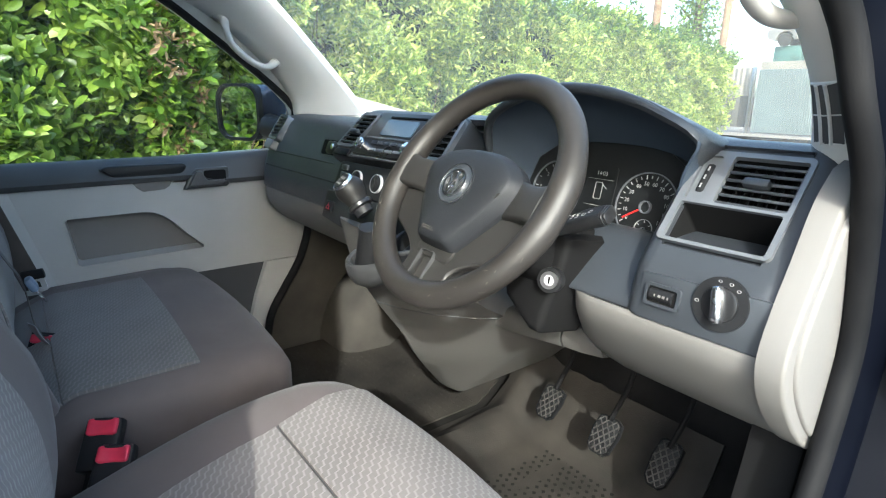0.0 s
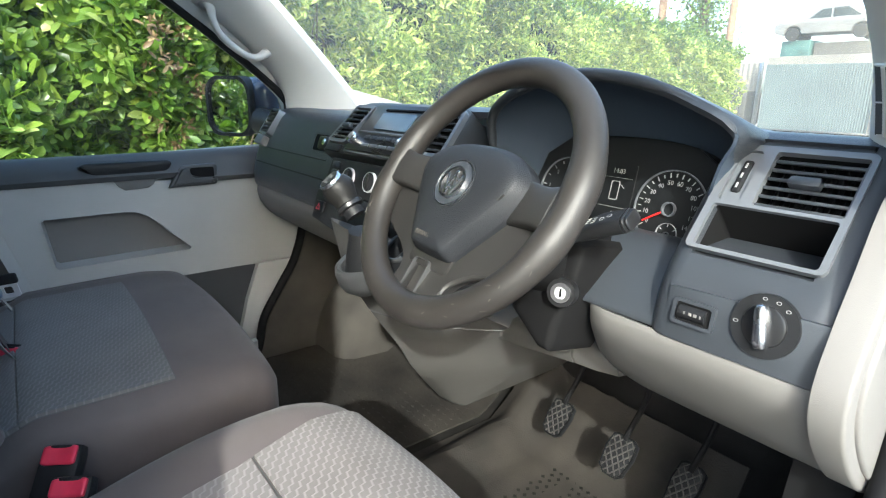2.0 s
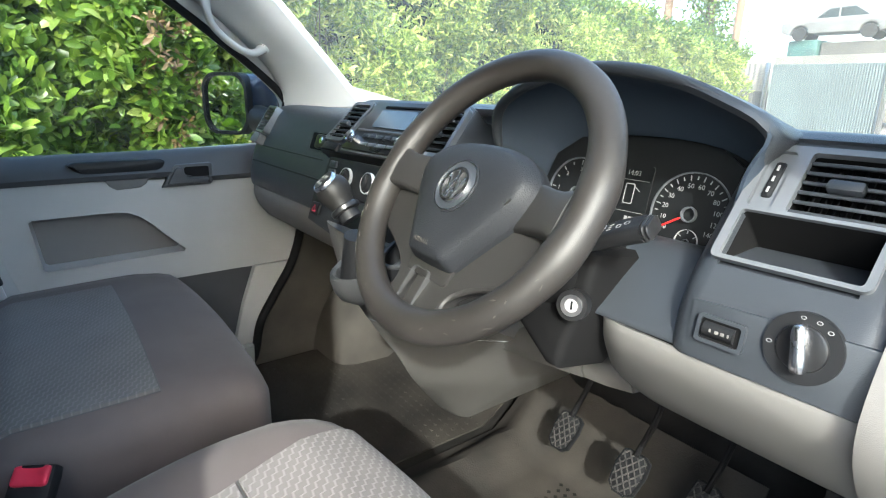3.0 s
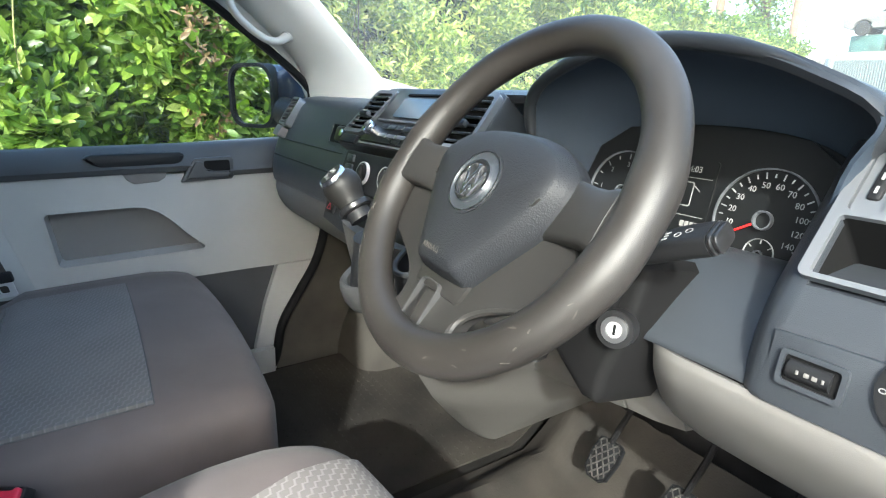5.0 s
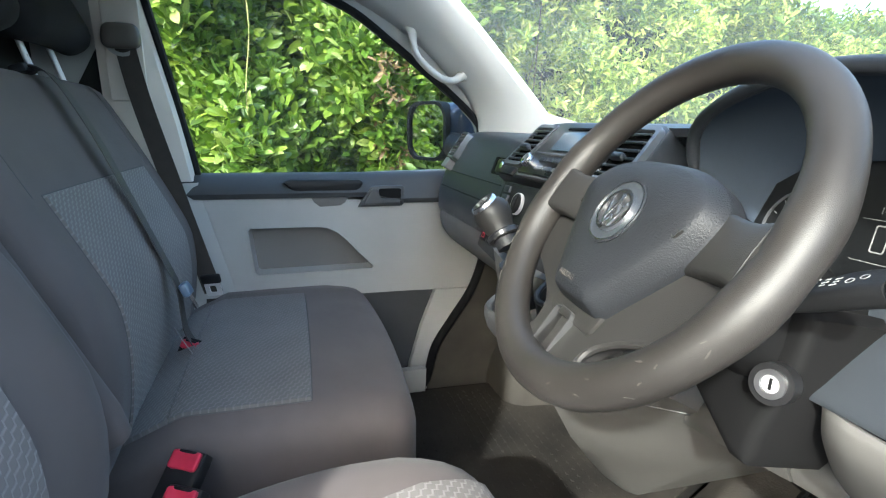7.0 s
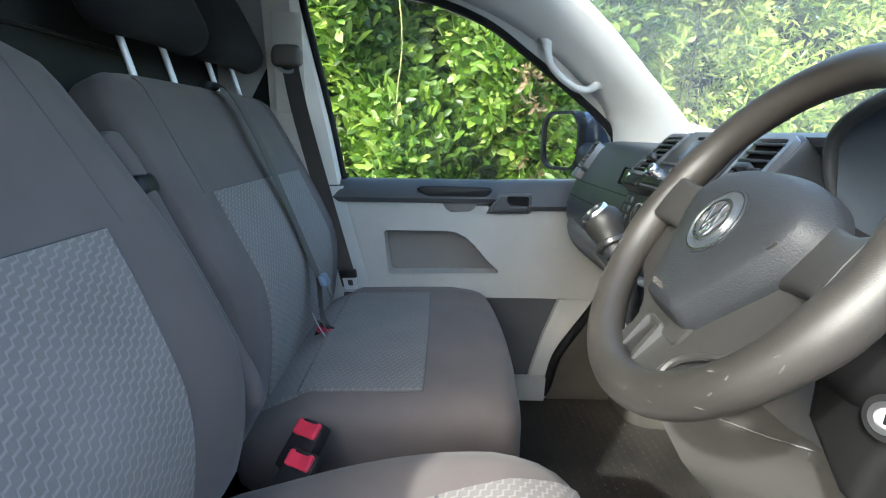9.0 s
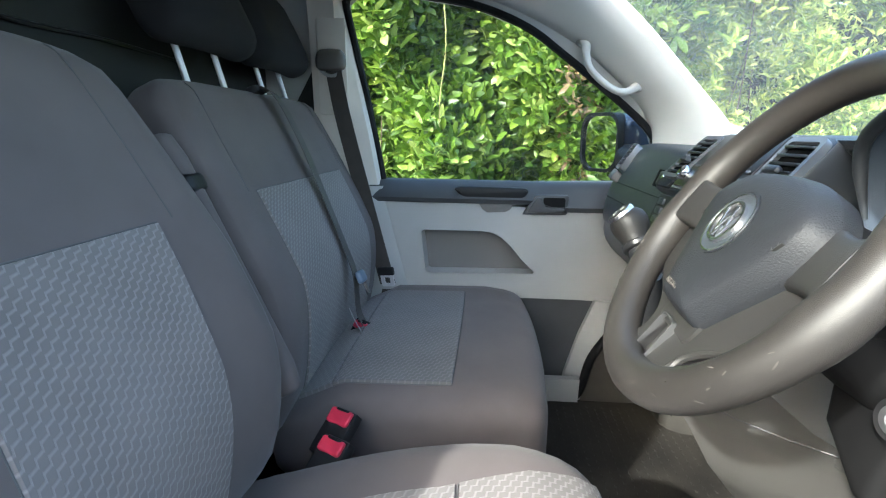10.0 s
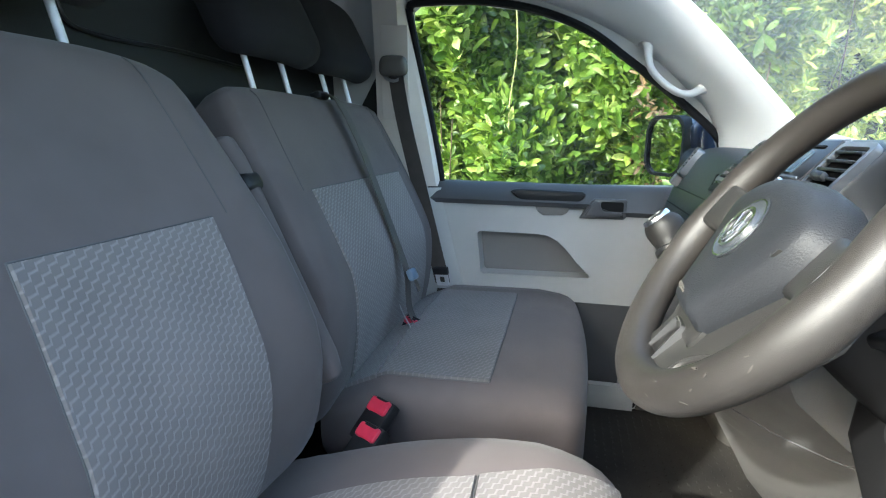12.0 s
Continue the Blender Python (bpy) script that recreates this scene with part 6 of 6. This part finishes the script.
for x in [0.02 + 0.61 * k / 30 for k in range(31)]:
    row = []
    for y in [-0.10 + 0.74 * k / 26 for k in range(27)]:
        z = FLOOR + 0.008 + max(0, y - 0.50) * 0.7 + max(0, y - 0.58) * 1.0
        z += 0.055 * math.exp(-((x - 0.10 - 0.10 * (0.5 - y)) / 0.05) ** 2)
        z += 0.008 * math.exp(-((x - 0.235) / 0.010) ** 2) + 0.006 * math.exp(-((x - 0.335 + 0.1 * (y - 0.3)) / 0.008) ** 2)
        row.append((x, y, z))
    mat_rows.append(row)
matt = single("floor_mat", solid_strip(mat_rows, 0.006), MATRUB, "worn grey rubber floor mat in the driver footwell", "floor mat")
bm = bmesh.new()
for i in range(17):
    for j in range(15):
        x, y = 0.27 + 0.020 * i + (0.010 if j % 2 else 0), 0.20 + 0.020 * j
        if y < 0.50:
            rbox((0.0075, 0.0075, 0.005), 0.0, pose(x, y, FLOOR + 0.0130, 0, 0, 45), bm)
tagged(part("mat_stud", bm, CARPET, matt, "small diamond studs"), kind="stuff")
pm_rows = []
for x in [-0.70 + 0.68 * k / 20 for k in range(21)]:
    pm_rows.append([(x, y, FLOOR + 0.006 + max(0, y - 0.50) * 0.7 + max(0, y - 0.58) * 1.0) for y in [-0.10 + 0.74 * k / 20 for k in range(21)]])
pmat = single("floor_mat", solid_strip(pm_rows, 0.005), MATRUB, "dark dimpled rubber mat in the passenger footwell", "floor mat")
bm = bmesh.new()
for i in range(22):
    for j in range(22):
        rbox((0.008, 0.004, 0.005), 0.0, pose(-0.66 + 0.029 * i + (0.014 if j % 2 else 0), -0.02 + 0.024 * j, FLOOR + 0.0105), bm)
tagged(part("mat_rib", bm, MATRUB, pmat, "small raised ribs"), kind="stuff")
arch_rows = []
for k in range(19):
    a = math.pi * k / 18
    arch_rows.append([(x, 0.66 - r * math.cos(a), FLOOR - 0.02 + r * math.sin(a)) for x, r in ((-0.76, 0.345), (-0.64, 0.345), (-0.575, 0.340), (-0.545, 0.322), (-0.525, 0.29), (-0.515, 0.20), (-0.51, 0.08))])
setting("wheel_arch", solid_strip(arch_rows, 0.01), ARCHMAT, "grey-brown carpeted wheel arch in the passenger footwell", "wheel arch")
setting("kick_panel", prism([(0.11, -0.10), (0.16, 0.08), (0.235, 0.20), (0.285, 0.33), (0.30, 0.52), (0.84, 0.52), (0.84, -0.10)], -0.02, 0.02, Matrix(((0, 0, 1, -0.745), (1, 0, 0, 0), (0, 1, 0, 0), (0, 0, 0, 1))), 0.006), ARCHMAT, "grey-brown side panel of the passenger footwell", "side panel")
setting("kick_panel_driver", prism([(0.16, -0.10), (0.235, 0.12), (0.285, 0.30), (0.30, 0.36), (0.84, 0.40), (0.84, -0.10)], -0.04, 0.03, Matrix(((0, 0, 1, 0.845), (1, 0, 0, 0), (0, 1, 0, 0), (0, 0, 0, 1))), 0.006), DARK, "dark side panel of the driver footwell", "side panel")
setting("door_seal_left", tube(spline([(-0.715, 0.30, 0.42), (-0.715, 0.285, 0.33), (-0.712, 0.25, 0.24), (-0.71, 0.19, 0.15), (-0.71, 0.135, 0.06), (-0.71, 0.10, -0.06), (-0.71, 0.02, -0.085), (-0.71, -0.2, -0.085)], 40), 0.014, 10), RUBBER, "black rubber seal round the passenger doorway", "door seal")


# ---- yard outside ----
GZ = -0.62


def ground_z(x, y):
    return GZ + 0.10 * min(1.0, max(0.0, (y - 3) / 18)) + 0.02 * math.sin(x * 0.7 + y * 0.4)


grid = []
for i in range(61):
    xx = math.copysign(abs(i / 30 - 1) ** 2.2, i / 30 - 1) * 300
    grid.append([(xx, math.copysign(abs(j / 30 - 1) ** 2.2, j / 30 - 1) * 300, 0) for j in range(61)])
bm = skin([[(x, y, ground_z(x, y)) for x, y, _ in row] for row in grid], False, False)
setting("ground", bm, GROUND, "dusty gravel and worn earth of a yard", "ground")

LINE = [(-3.4, -14.0), (-3.25, -1.5), (-3.35, 0.8), (-4.1, 3.0), (-5.3, 6.8), (-6.4, 10.5), (-7.9, 15.5), (-9.4, 20.0)]


def along(s):
    """A point of the hedge's foot line and its outward way, s from 0 to 1."""
    t = s * (len(LINE) - 1)
    i = min(int(t), len(LINE) - 2)
    a, b = Vector(LINE[i]), Vector(LINE[i + 1])
    d = (b - a).normalized()
    return a.lerp(b, t - i), Vector((d.y, -d.x)) if d.y > 0 else Vector((-d.y, d.x))


def leaves(name, n, s0, s1, length, wide, seed, mat, label, top, droop=0.25, zlo=None, deep=0.7, bunch=7):
    """A bank of single leaves, in sprigs, over one stretch of the hedge."""
    r = np.random.RandomState(seed)
    k = n // bunch
    s = r.uniform(s0, s1, k)
    foot = np.array([[*along(x)[0], *along(x)[1]] for x in s])
    gz = np.array([ground_z(p[0], p[1]) for p in foot])
    z = gz + 0.1 + (top - gz - 0.1) * r.uniform(0, 1, k) ** 0.9 if zlo is None else r.uniform(zlo, top, k)
    bulge = 0.28 * np.sin(s * 95 + z * 2.1) + 0.22 * np.sin(s * 41 - z * 3.3 + 1) + 0.12 * np.sin(s * 210 + z * 6)
    edge = -0.7 * np.clip((z - top + 0.6) / 0.6, 0, 1) ** 2
    off = bulge + edge - deep * r.uniform(0, 1, k) ** 1.5
    C = np.stack([foot[:, 0] + foot[:, 2] * off, foot[:, 1] + foot[:, 3] * off, z + 0.12 * np.sin(s * 130)], 1)
    aim = np.stack([foot[:, 2], foot[:, 3], np.full(k, 0.55)], 1) + r.normal(0, 0.55, (k, 3))
    aim /= np.linalg.norm(aim, axis=1, keepdims=True)
    C, aim = np.repeat(C, bunch, 0), np.repeat(aim, bunch, 0)
    m = len(C)
    order = np.tile(np.arange(bunch), k)
    side = np.cross(aim, np.repeat(r.normal(0, 1, (k, 3)), bunch, 0))
    side /= np.linalg.norm(side, axis=1, keepdims=True) + 1e-9
    turn = order * 2.4 + r.normal(0, 0.25, m)
    out = side * np.cos(turn)[:, None] + np.cross(aim, side) * np.sin(turn)[:, None]
    tilt = (0.45 + 0.85 * order / bunch + r.normal(0, 0.22, m))[:, None]
    d = aim * np.cos(tilt) + out * np.sin(tilt) + np.array([0, 0, -droop * 0.5])
    d /= np.linalg.norm(d, axis=1, keepdims=True)
    nn = aim - d * (aim * d).sum(1, keepdims=True) + r.normal(0, 0.18, (m, 3))
    nn /= np.linalg.norm(nn, axis=1, keepdims=True) + 1e-9
    up = np.cross(nn, d)
    up /= np.linalg.norm(up, axis=1, keepdims=True) + 1e-9
    nn = np.cross(d, up)
    L = (length * r.uniform(0.65, 1.2, m) * (0.75 + 0.4 * order / bunch))[:, None]
    w = L * wide * r.uniform(0.85, 1.15, m)[:, None]
    base = C - aim * ((order / bunch)[:, None] * length * 1.1) + r.normal(0, length * 0.05, (m, 3))
    at_ = lambda f, sd_, rise: base + d * L * f + up * w * sd_ + nn * L * rise
    pts = [base, at_(0.28, 0.36, 0.05), at_(0.28, -0.36, 0.05), at_(0.30, 0, 0.0), at_(0.62, 0.50, 0.03), at_(0.62, -0.50, 0.03), at_(0.62, 0, -0.03), at_(0.88, 0.30, -0.03), at_(0.88, -0.30, -0.03), at_(1.0, 0, -0.11)]
    V = np.stack(pts, 1).reshape(-1, 3)
    F = np.array([[0, 3, 1], [0, 2, 3], [1, 3, 6], [1, 6, 4], [2, 6, 3], [2, 5, 6], [4, 6, 7], [5, 8, 6], [6, 8, 9], [6, 9, 7]])
    F = (F[None] + 10 * np.arange(m)[:, None, None]).reshape(-1, 3)
    me = bpy.data.meshes.new(name)
    me.from_pydata(V.tolist(), [], F.tolist())
    me.polygons.foreach_set("use_smooth", [True] * len(me.polygons))
    me.materials.append(mat)
    return me


hedge = thing("hedge", (-4.0, 3.0, GZ), "tall green laurel hedge beside the parked van", "hedge")


def leaf_part(name, me, label):
    o = new(name, me)
    o.parent = hedge
    o.matrix_parent_inverse = Matrix.Translation(-Vector(hedge.location))
    tagged(o, label, kind="stuff")


leaf_part("foliage", leaves("foliage", 88000, 0.10, 0.315, 0.136, 0.39, 1, LEAF, "", 2.6, bunch=8, deep=0.85), "broad glossy laurel leaves")
leaf_part("sprig", leaves("sprig", 9000, 0.10, 0.315, 0.145, 0.38, 21, LEAFNEW, "", 2.6, bunch=9, deep=0.25), "pale young laurel sprigs")
leaf_part("foliage", leaves("foliage", 90000, 0.295, 0.72, 0.096, 0.31, 2, LEAF2, "", 2.40, bunch=8), "green leaves painted pale for sun and windscreen haze")
leaf_part("foliage", leaves("foliage", 40000, 0.68, 0.995, 0.145, 0.36, 3, LEAF2, "", 2.35), "green leaves painted pale for sun and windscreen haze")
leaf_part("foliage", leaves("foliage", 26000, 0.0, 0.11, 0.19, 0.42, 7, LEAF, "", 2.6), "broad glossy laurel leaves")
leaf_part("foliage", leaves("foliage", 420, 0.252, 0.274, 0.070, 0.34, 5, BROWNLEAF, "", 1.7, deep=-0.12, zlo=0.35), "dry brown leaves")
leaf_part("crown_foliage", leaves("crown_foliage", 34000, 0.0, 0.995, 0.14, 0.36, 31, LEAF, "", 2.55, zlo=1.9, deep=2.4), "leaves over the top of the hedge")
# Backing sheet behind the leaves; its near-black paints the shade in the gaps.
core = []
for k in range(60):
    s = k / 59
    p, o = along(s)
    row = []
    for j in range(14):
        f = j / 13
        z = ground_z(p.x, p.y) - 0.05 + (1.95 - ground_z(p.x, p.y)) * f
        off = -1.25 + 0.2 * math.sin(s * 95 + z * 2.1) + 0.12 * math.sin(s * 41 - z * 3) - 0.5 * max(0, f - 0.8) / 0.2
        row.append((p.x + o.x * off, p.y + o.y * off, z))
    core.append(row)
part("inner_shade", solid_strip(core, 0.4), CORE, hedge, "near-black sheet painting the shade inside the hedge")
rs = random.Random(9)
for k in range(34):
    s = rs.uniform(0.12, 0.7)
    p, o = along(s)
    b = Vector((p.x - o.x * rs.uniform(0.3, 0.6), p.y - o.y * 0.45, ground_z(p.x, p.y)))
    e = b + Vector((o.x * rs.uniform(0.0, 0.5) + rs.uniform(-0.3, 0.3), o.y * 0.3 + rs.uniform(-0.4, 0.4), rs.uniform(1.4, 2.6)))
    m_ = b.lerp(e, 0.5) + Vector((rs.uniform(-0.15, 0.15), rs.uniform(-0.15, 0.15), 0))
    part("branch", tube(spline([b, m_, e], 8), [0.009 - 0.0008 * j for j in range(8)], 6), BARK, hedge)

part("vine", tube(spline([(-2.90, -0.52, -0.2), (-2.86, -0.50, 0.35), (-2.89, -0.54, 0.9), (-2.86, -0.50, 1.35), (-2.92, -0.56, 1.9)], 24), 0.0042, 6), VINE, hedge, "thin pale vine stem")

# corrugated gate and boundary at the far end
gate = thing("corrugated_gate", (-7.0, 21.5, ground_z(-7, 21.5)), "pale blue corrugated metal gate across the yard", "gate")
g0, g1 = Vector((-9.08, 21.5)), Vector((-5.66, 21.5))
gz0, gz1 = -0.45, 1.76
n_ = 176
sheet = []
for k in range(n_ + 1):
    p = g0.lerp(g1, k / n_)
    yy = p.y + 0.034 * math.cos(math.pi * k / 2)
    sheet.append([(p.x, yy, gz0), (p.x, yy, gz1 - 0.03 * k / n_)])
part("sheet", solid_strip(sheet, 0.004), TIN, gate, "corrugated metal sheet", 70)
part("post", rbox((0.12, 0.12, 2.35), 0.01, pose(g0.x - 0.12, 21.45, 0.68)), STEEL, gate)
part("post", rbox((0.12, 0.12, 2.35), 0.01, pose(g1.x + 0.12, 21.45, 0.68)), STEEL, gate)
fence = thing("yard_fence", (-9.3, 21.6, -0.2), "pale panel fence over a dark concrete base", "fence")
sheet = [[(-11.2 + 1.95 * k / 60, 21.7 + 0.018 * math.cos(math.pi * k / 3), 0.84), (-11.2 + 1.95 * k / 60, 21.7 + 0.018 * math.cos(math.pi * k / 3), 1.85)] for k in range(61)]
part("sheet", solid_strip(sheet, 0.004), FENCING, fence, "pale ribbed sheet", 70)
for k in range(8):
    part("board", rbox((0.24, 0.05, 1.14), 0.01, pose(-11.1 + 0.255 * k, 21.72, 0.27)), CONCRETE, fence)
single("boundary_wall", rbox((30, 0.3, 2.6), 0.02, pose(3.5, 27.0, 1.02)), FENCING, "long pale wall behind the gate", "wall")


# Unseen pale wall, added to cut the low sky light entering the driver doorway.
setting("wall_light_block", rbox((0.3, 34.0, 2.2), 0.02, pose(5.6, -3.0, 0.45)), TIN2, "unseen added wall that cuts low sky light on the driver side", "wall")


def old_car(at, turn, mat, label):
    c = thing("scrap_car", at, label, "car", "stacked cars")
    m = Matrix.Translation(at) @ pose(0, 0, 0, 0, 0, turn)
    low = spline([(-2.05, 0.35, 0), (-2.1, 0.62, 0), (-1.95, 0.80, 0), (-0.9, 0.88, 0), (0.9, 0.92, 0), (1.95, 0.88, 0), (2.1, 0.60, 0), (2.05, 0.32, 0)], 30)
    side_o = [(p.x, p.y) for p in low] + [(1.75, 0.25)] + [(1.35 + 0.36 * math.cos(a), 0.28 + 0.36 * math.sin(a)) for a in (math.pi * k / 8 for k in range(9))] + [(-0.95 + 0.36 * math.cos(a) - 0.35, 0.28 + 0.36 * math.sin(a)) for a in (math.pi * k / 8 for k in range(9))] + [(-1.75, 0.25)]
    mm_ = m @ Matrix(((1, 0, 0, 0), (0, 0, -1, 0), (0, 1, 0, 0), (0, 0, 0, 1)))
    part("body", prism(side_o, -0.8, 0.8, mm_, 0.06), mat, c)
    cab = [(-0.95, 0.88), (-0.30, 1.36), (0.75, 1.40), (1.55, 0.90)]
    part("cabin", prism(cab, -0.66, 0.66, mm_, 0.06), mat, c)
    for a in ([(-0.72, 0.92), (-0.25, 1.27), (0.10, 1.29), (0.10, 0.92)], [(0.18, 0.92), (0.18, 1.29), (0.70, 1.31), (1.25, 0.93)]):
        part("window", prism(a, 0.655, 0.672, mm_), CARGLASS, c)
        part("window", prism(a, -0.672, -0.655, mm_), CARGLASS, c)
    for x in (-1.30, 1.35):
        for y in (-0.72, 0.72):
            part("wheel", tube([m @ Vector((x, y - 0.09, 0.28)), m @ Vector((x, y + 0.09, 0.28))], 0.29, 18), TYRE, c)


single("shipping_skip", rbox((1.25, 1.4, 3.36), 0.06, pose(-11.3, 29.5, 1.42)), CARGREEN, "dark green scrap skip above the wall", "skip")
old_car((-10.2, 29.5, 3.08), 3, CARWHITE, "faded white scrap car stacked above the wall")
old_car((-5.9, 29.8, 2.96), -4, CARWHITE, "pale scrap car stacked beside another")
single("scrap_stack", rbox((6.4, 2.0, 3.15), 0.05, pose(-7.4, 30.0, 1.40)), CONCRETE, "grey crushed scrap stack behind the wall", "scrap pile")
for x, y, r_, h, lab in ((-11.4, 23.0, 0.16, 8.5, "tall brown timber pole at the yard edge"), (-14.9, 23.5, 0.20, 8.0, "tall brown timber pole beyond the hedge")):
    single("timber_pole", tube([(x, y, -0.5), (x + 0.12, y, h)], [r_, r_ * 0.85], 14), POST, lab, "pole")


def ivy_tree(at, seed, label):
    t = thing("tree", at, label, "tree")
    r = np.random.RandomState(seed)
    part("trunk", tube([at, Vector(at) + Vector((0.1, 0, 3)), Vector(at) + Vector((0, 0, 6.5))], [0.28, 0.22, 0.1], 10), BARK, t)
    for k in range(7):
        a = Vector(at) + Vector((0, 0, 2.2 + 0.6 * k))
        part("limb", tube([a, a + Vector((r.uniform(-0.9, 0.9), r.uniform(-0.7, 0.7), 0.9))], [0.07, 0.02], 6), BARK, t)
    m = 5200
    c = np.array(at) + np.stack([r.normal(0, 0.55, m), r.normal(0, 0.5, m), 1.6 + r.uniform(0, 5.4, m)], 1)
    d = r.normal(0, 1, (m, 3))
    d /= np.linalg.norm(d, axis=1, keepdims=True)
    u = np.cross(d, r.normal(0, 1, (m, 3)))
    u /= np.linalg.norm(u, axis=1, keepdims=True)
    L = r.uniform(0.10, 0.20, m)[:, None]
    V = np.stack([c, c + d * L * 0.5 + u * L * 0.3, c + d * L, c + d * L * 0.5 - u * L * 0.3], 1).reshape(-1, 3)
    F = (np.array([[0, 1, 2, 3]])[None] + 4 * np.arange(m)[:, None, None]).reshape(-1, 4)
    me = bpy.data.meshes.new("crown")
    me.from_pydata(V.tolist(), [], F.tolist())
    me.materials.append(LEAF)
    o = new("crown", me)
    o.parent = t
    o.matrix_parent_inverse = Matrix.Translation(-Vector(at))
    tagged(o, "dark ivy leaves", kind="stuff")


ivy_tree((-12.9, 23.5, -0.3), 11, "dark ivy-covered tree between two poles")
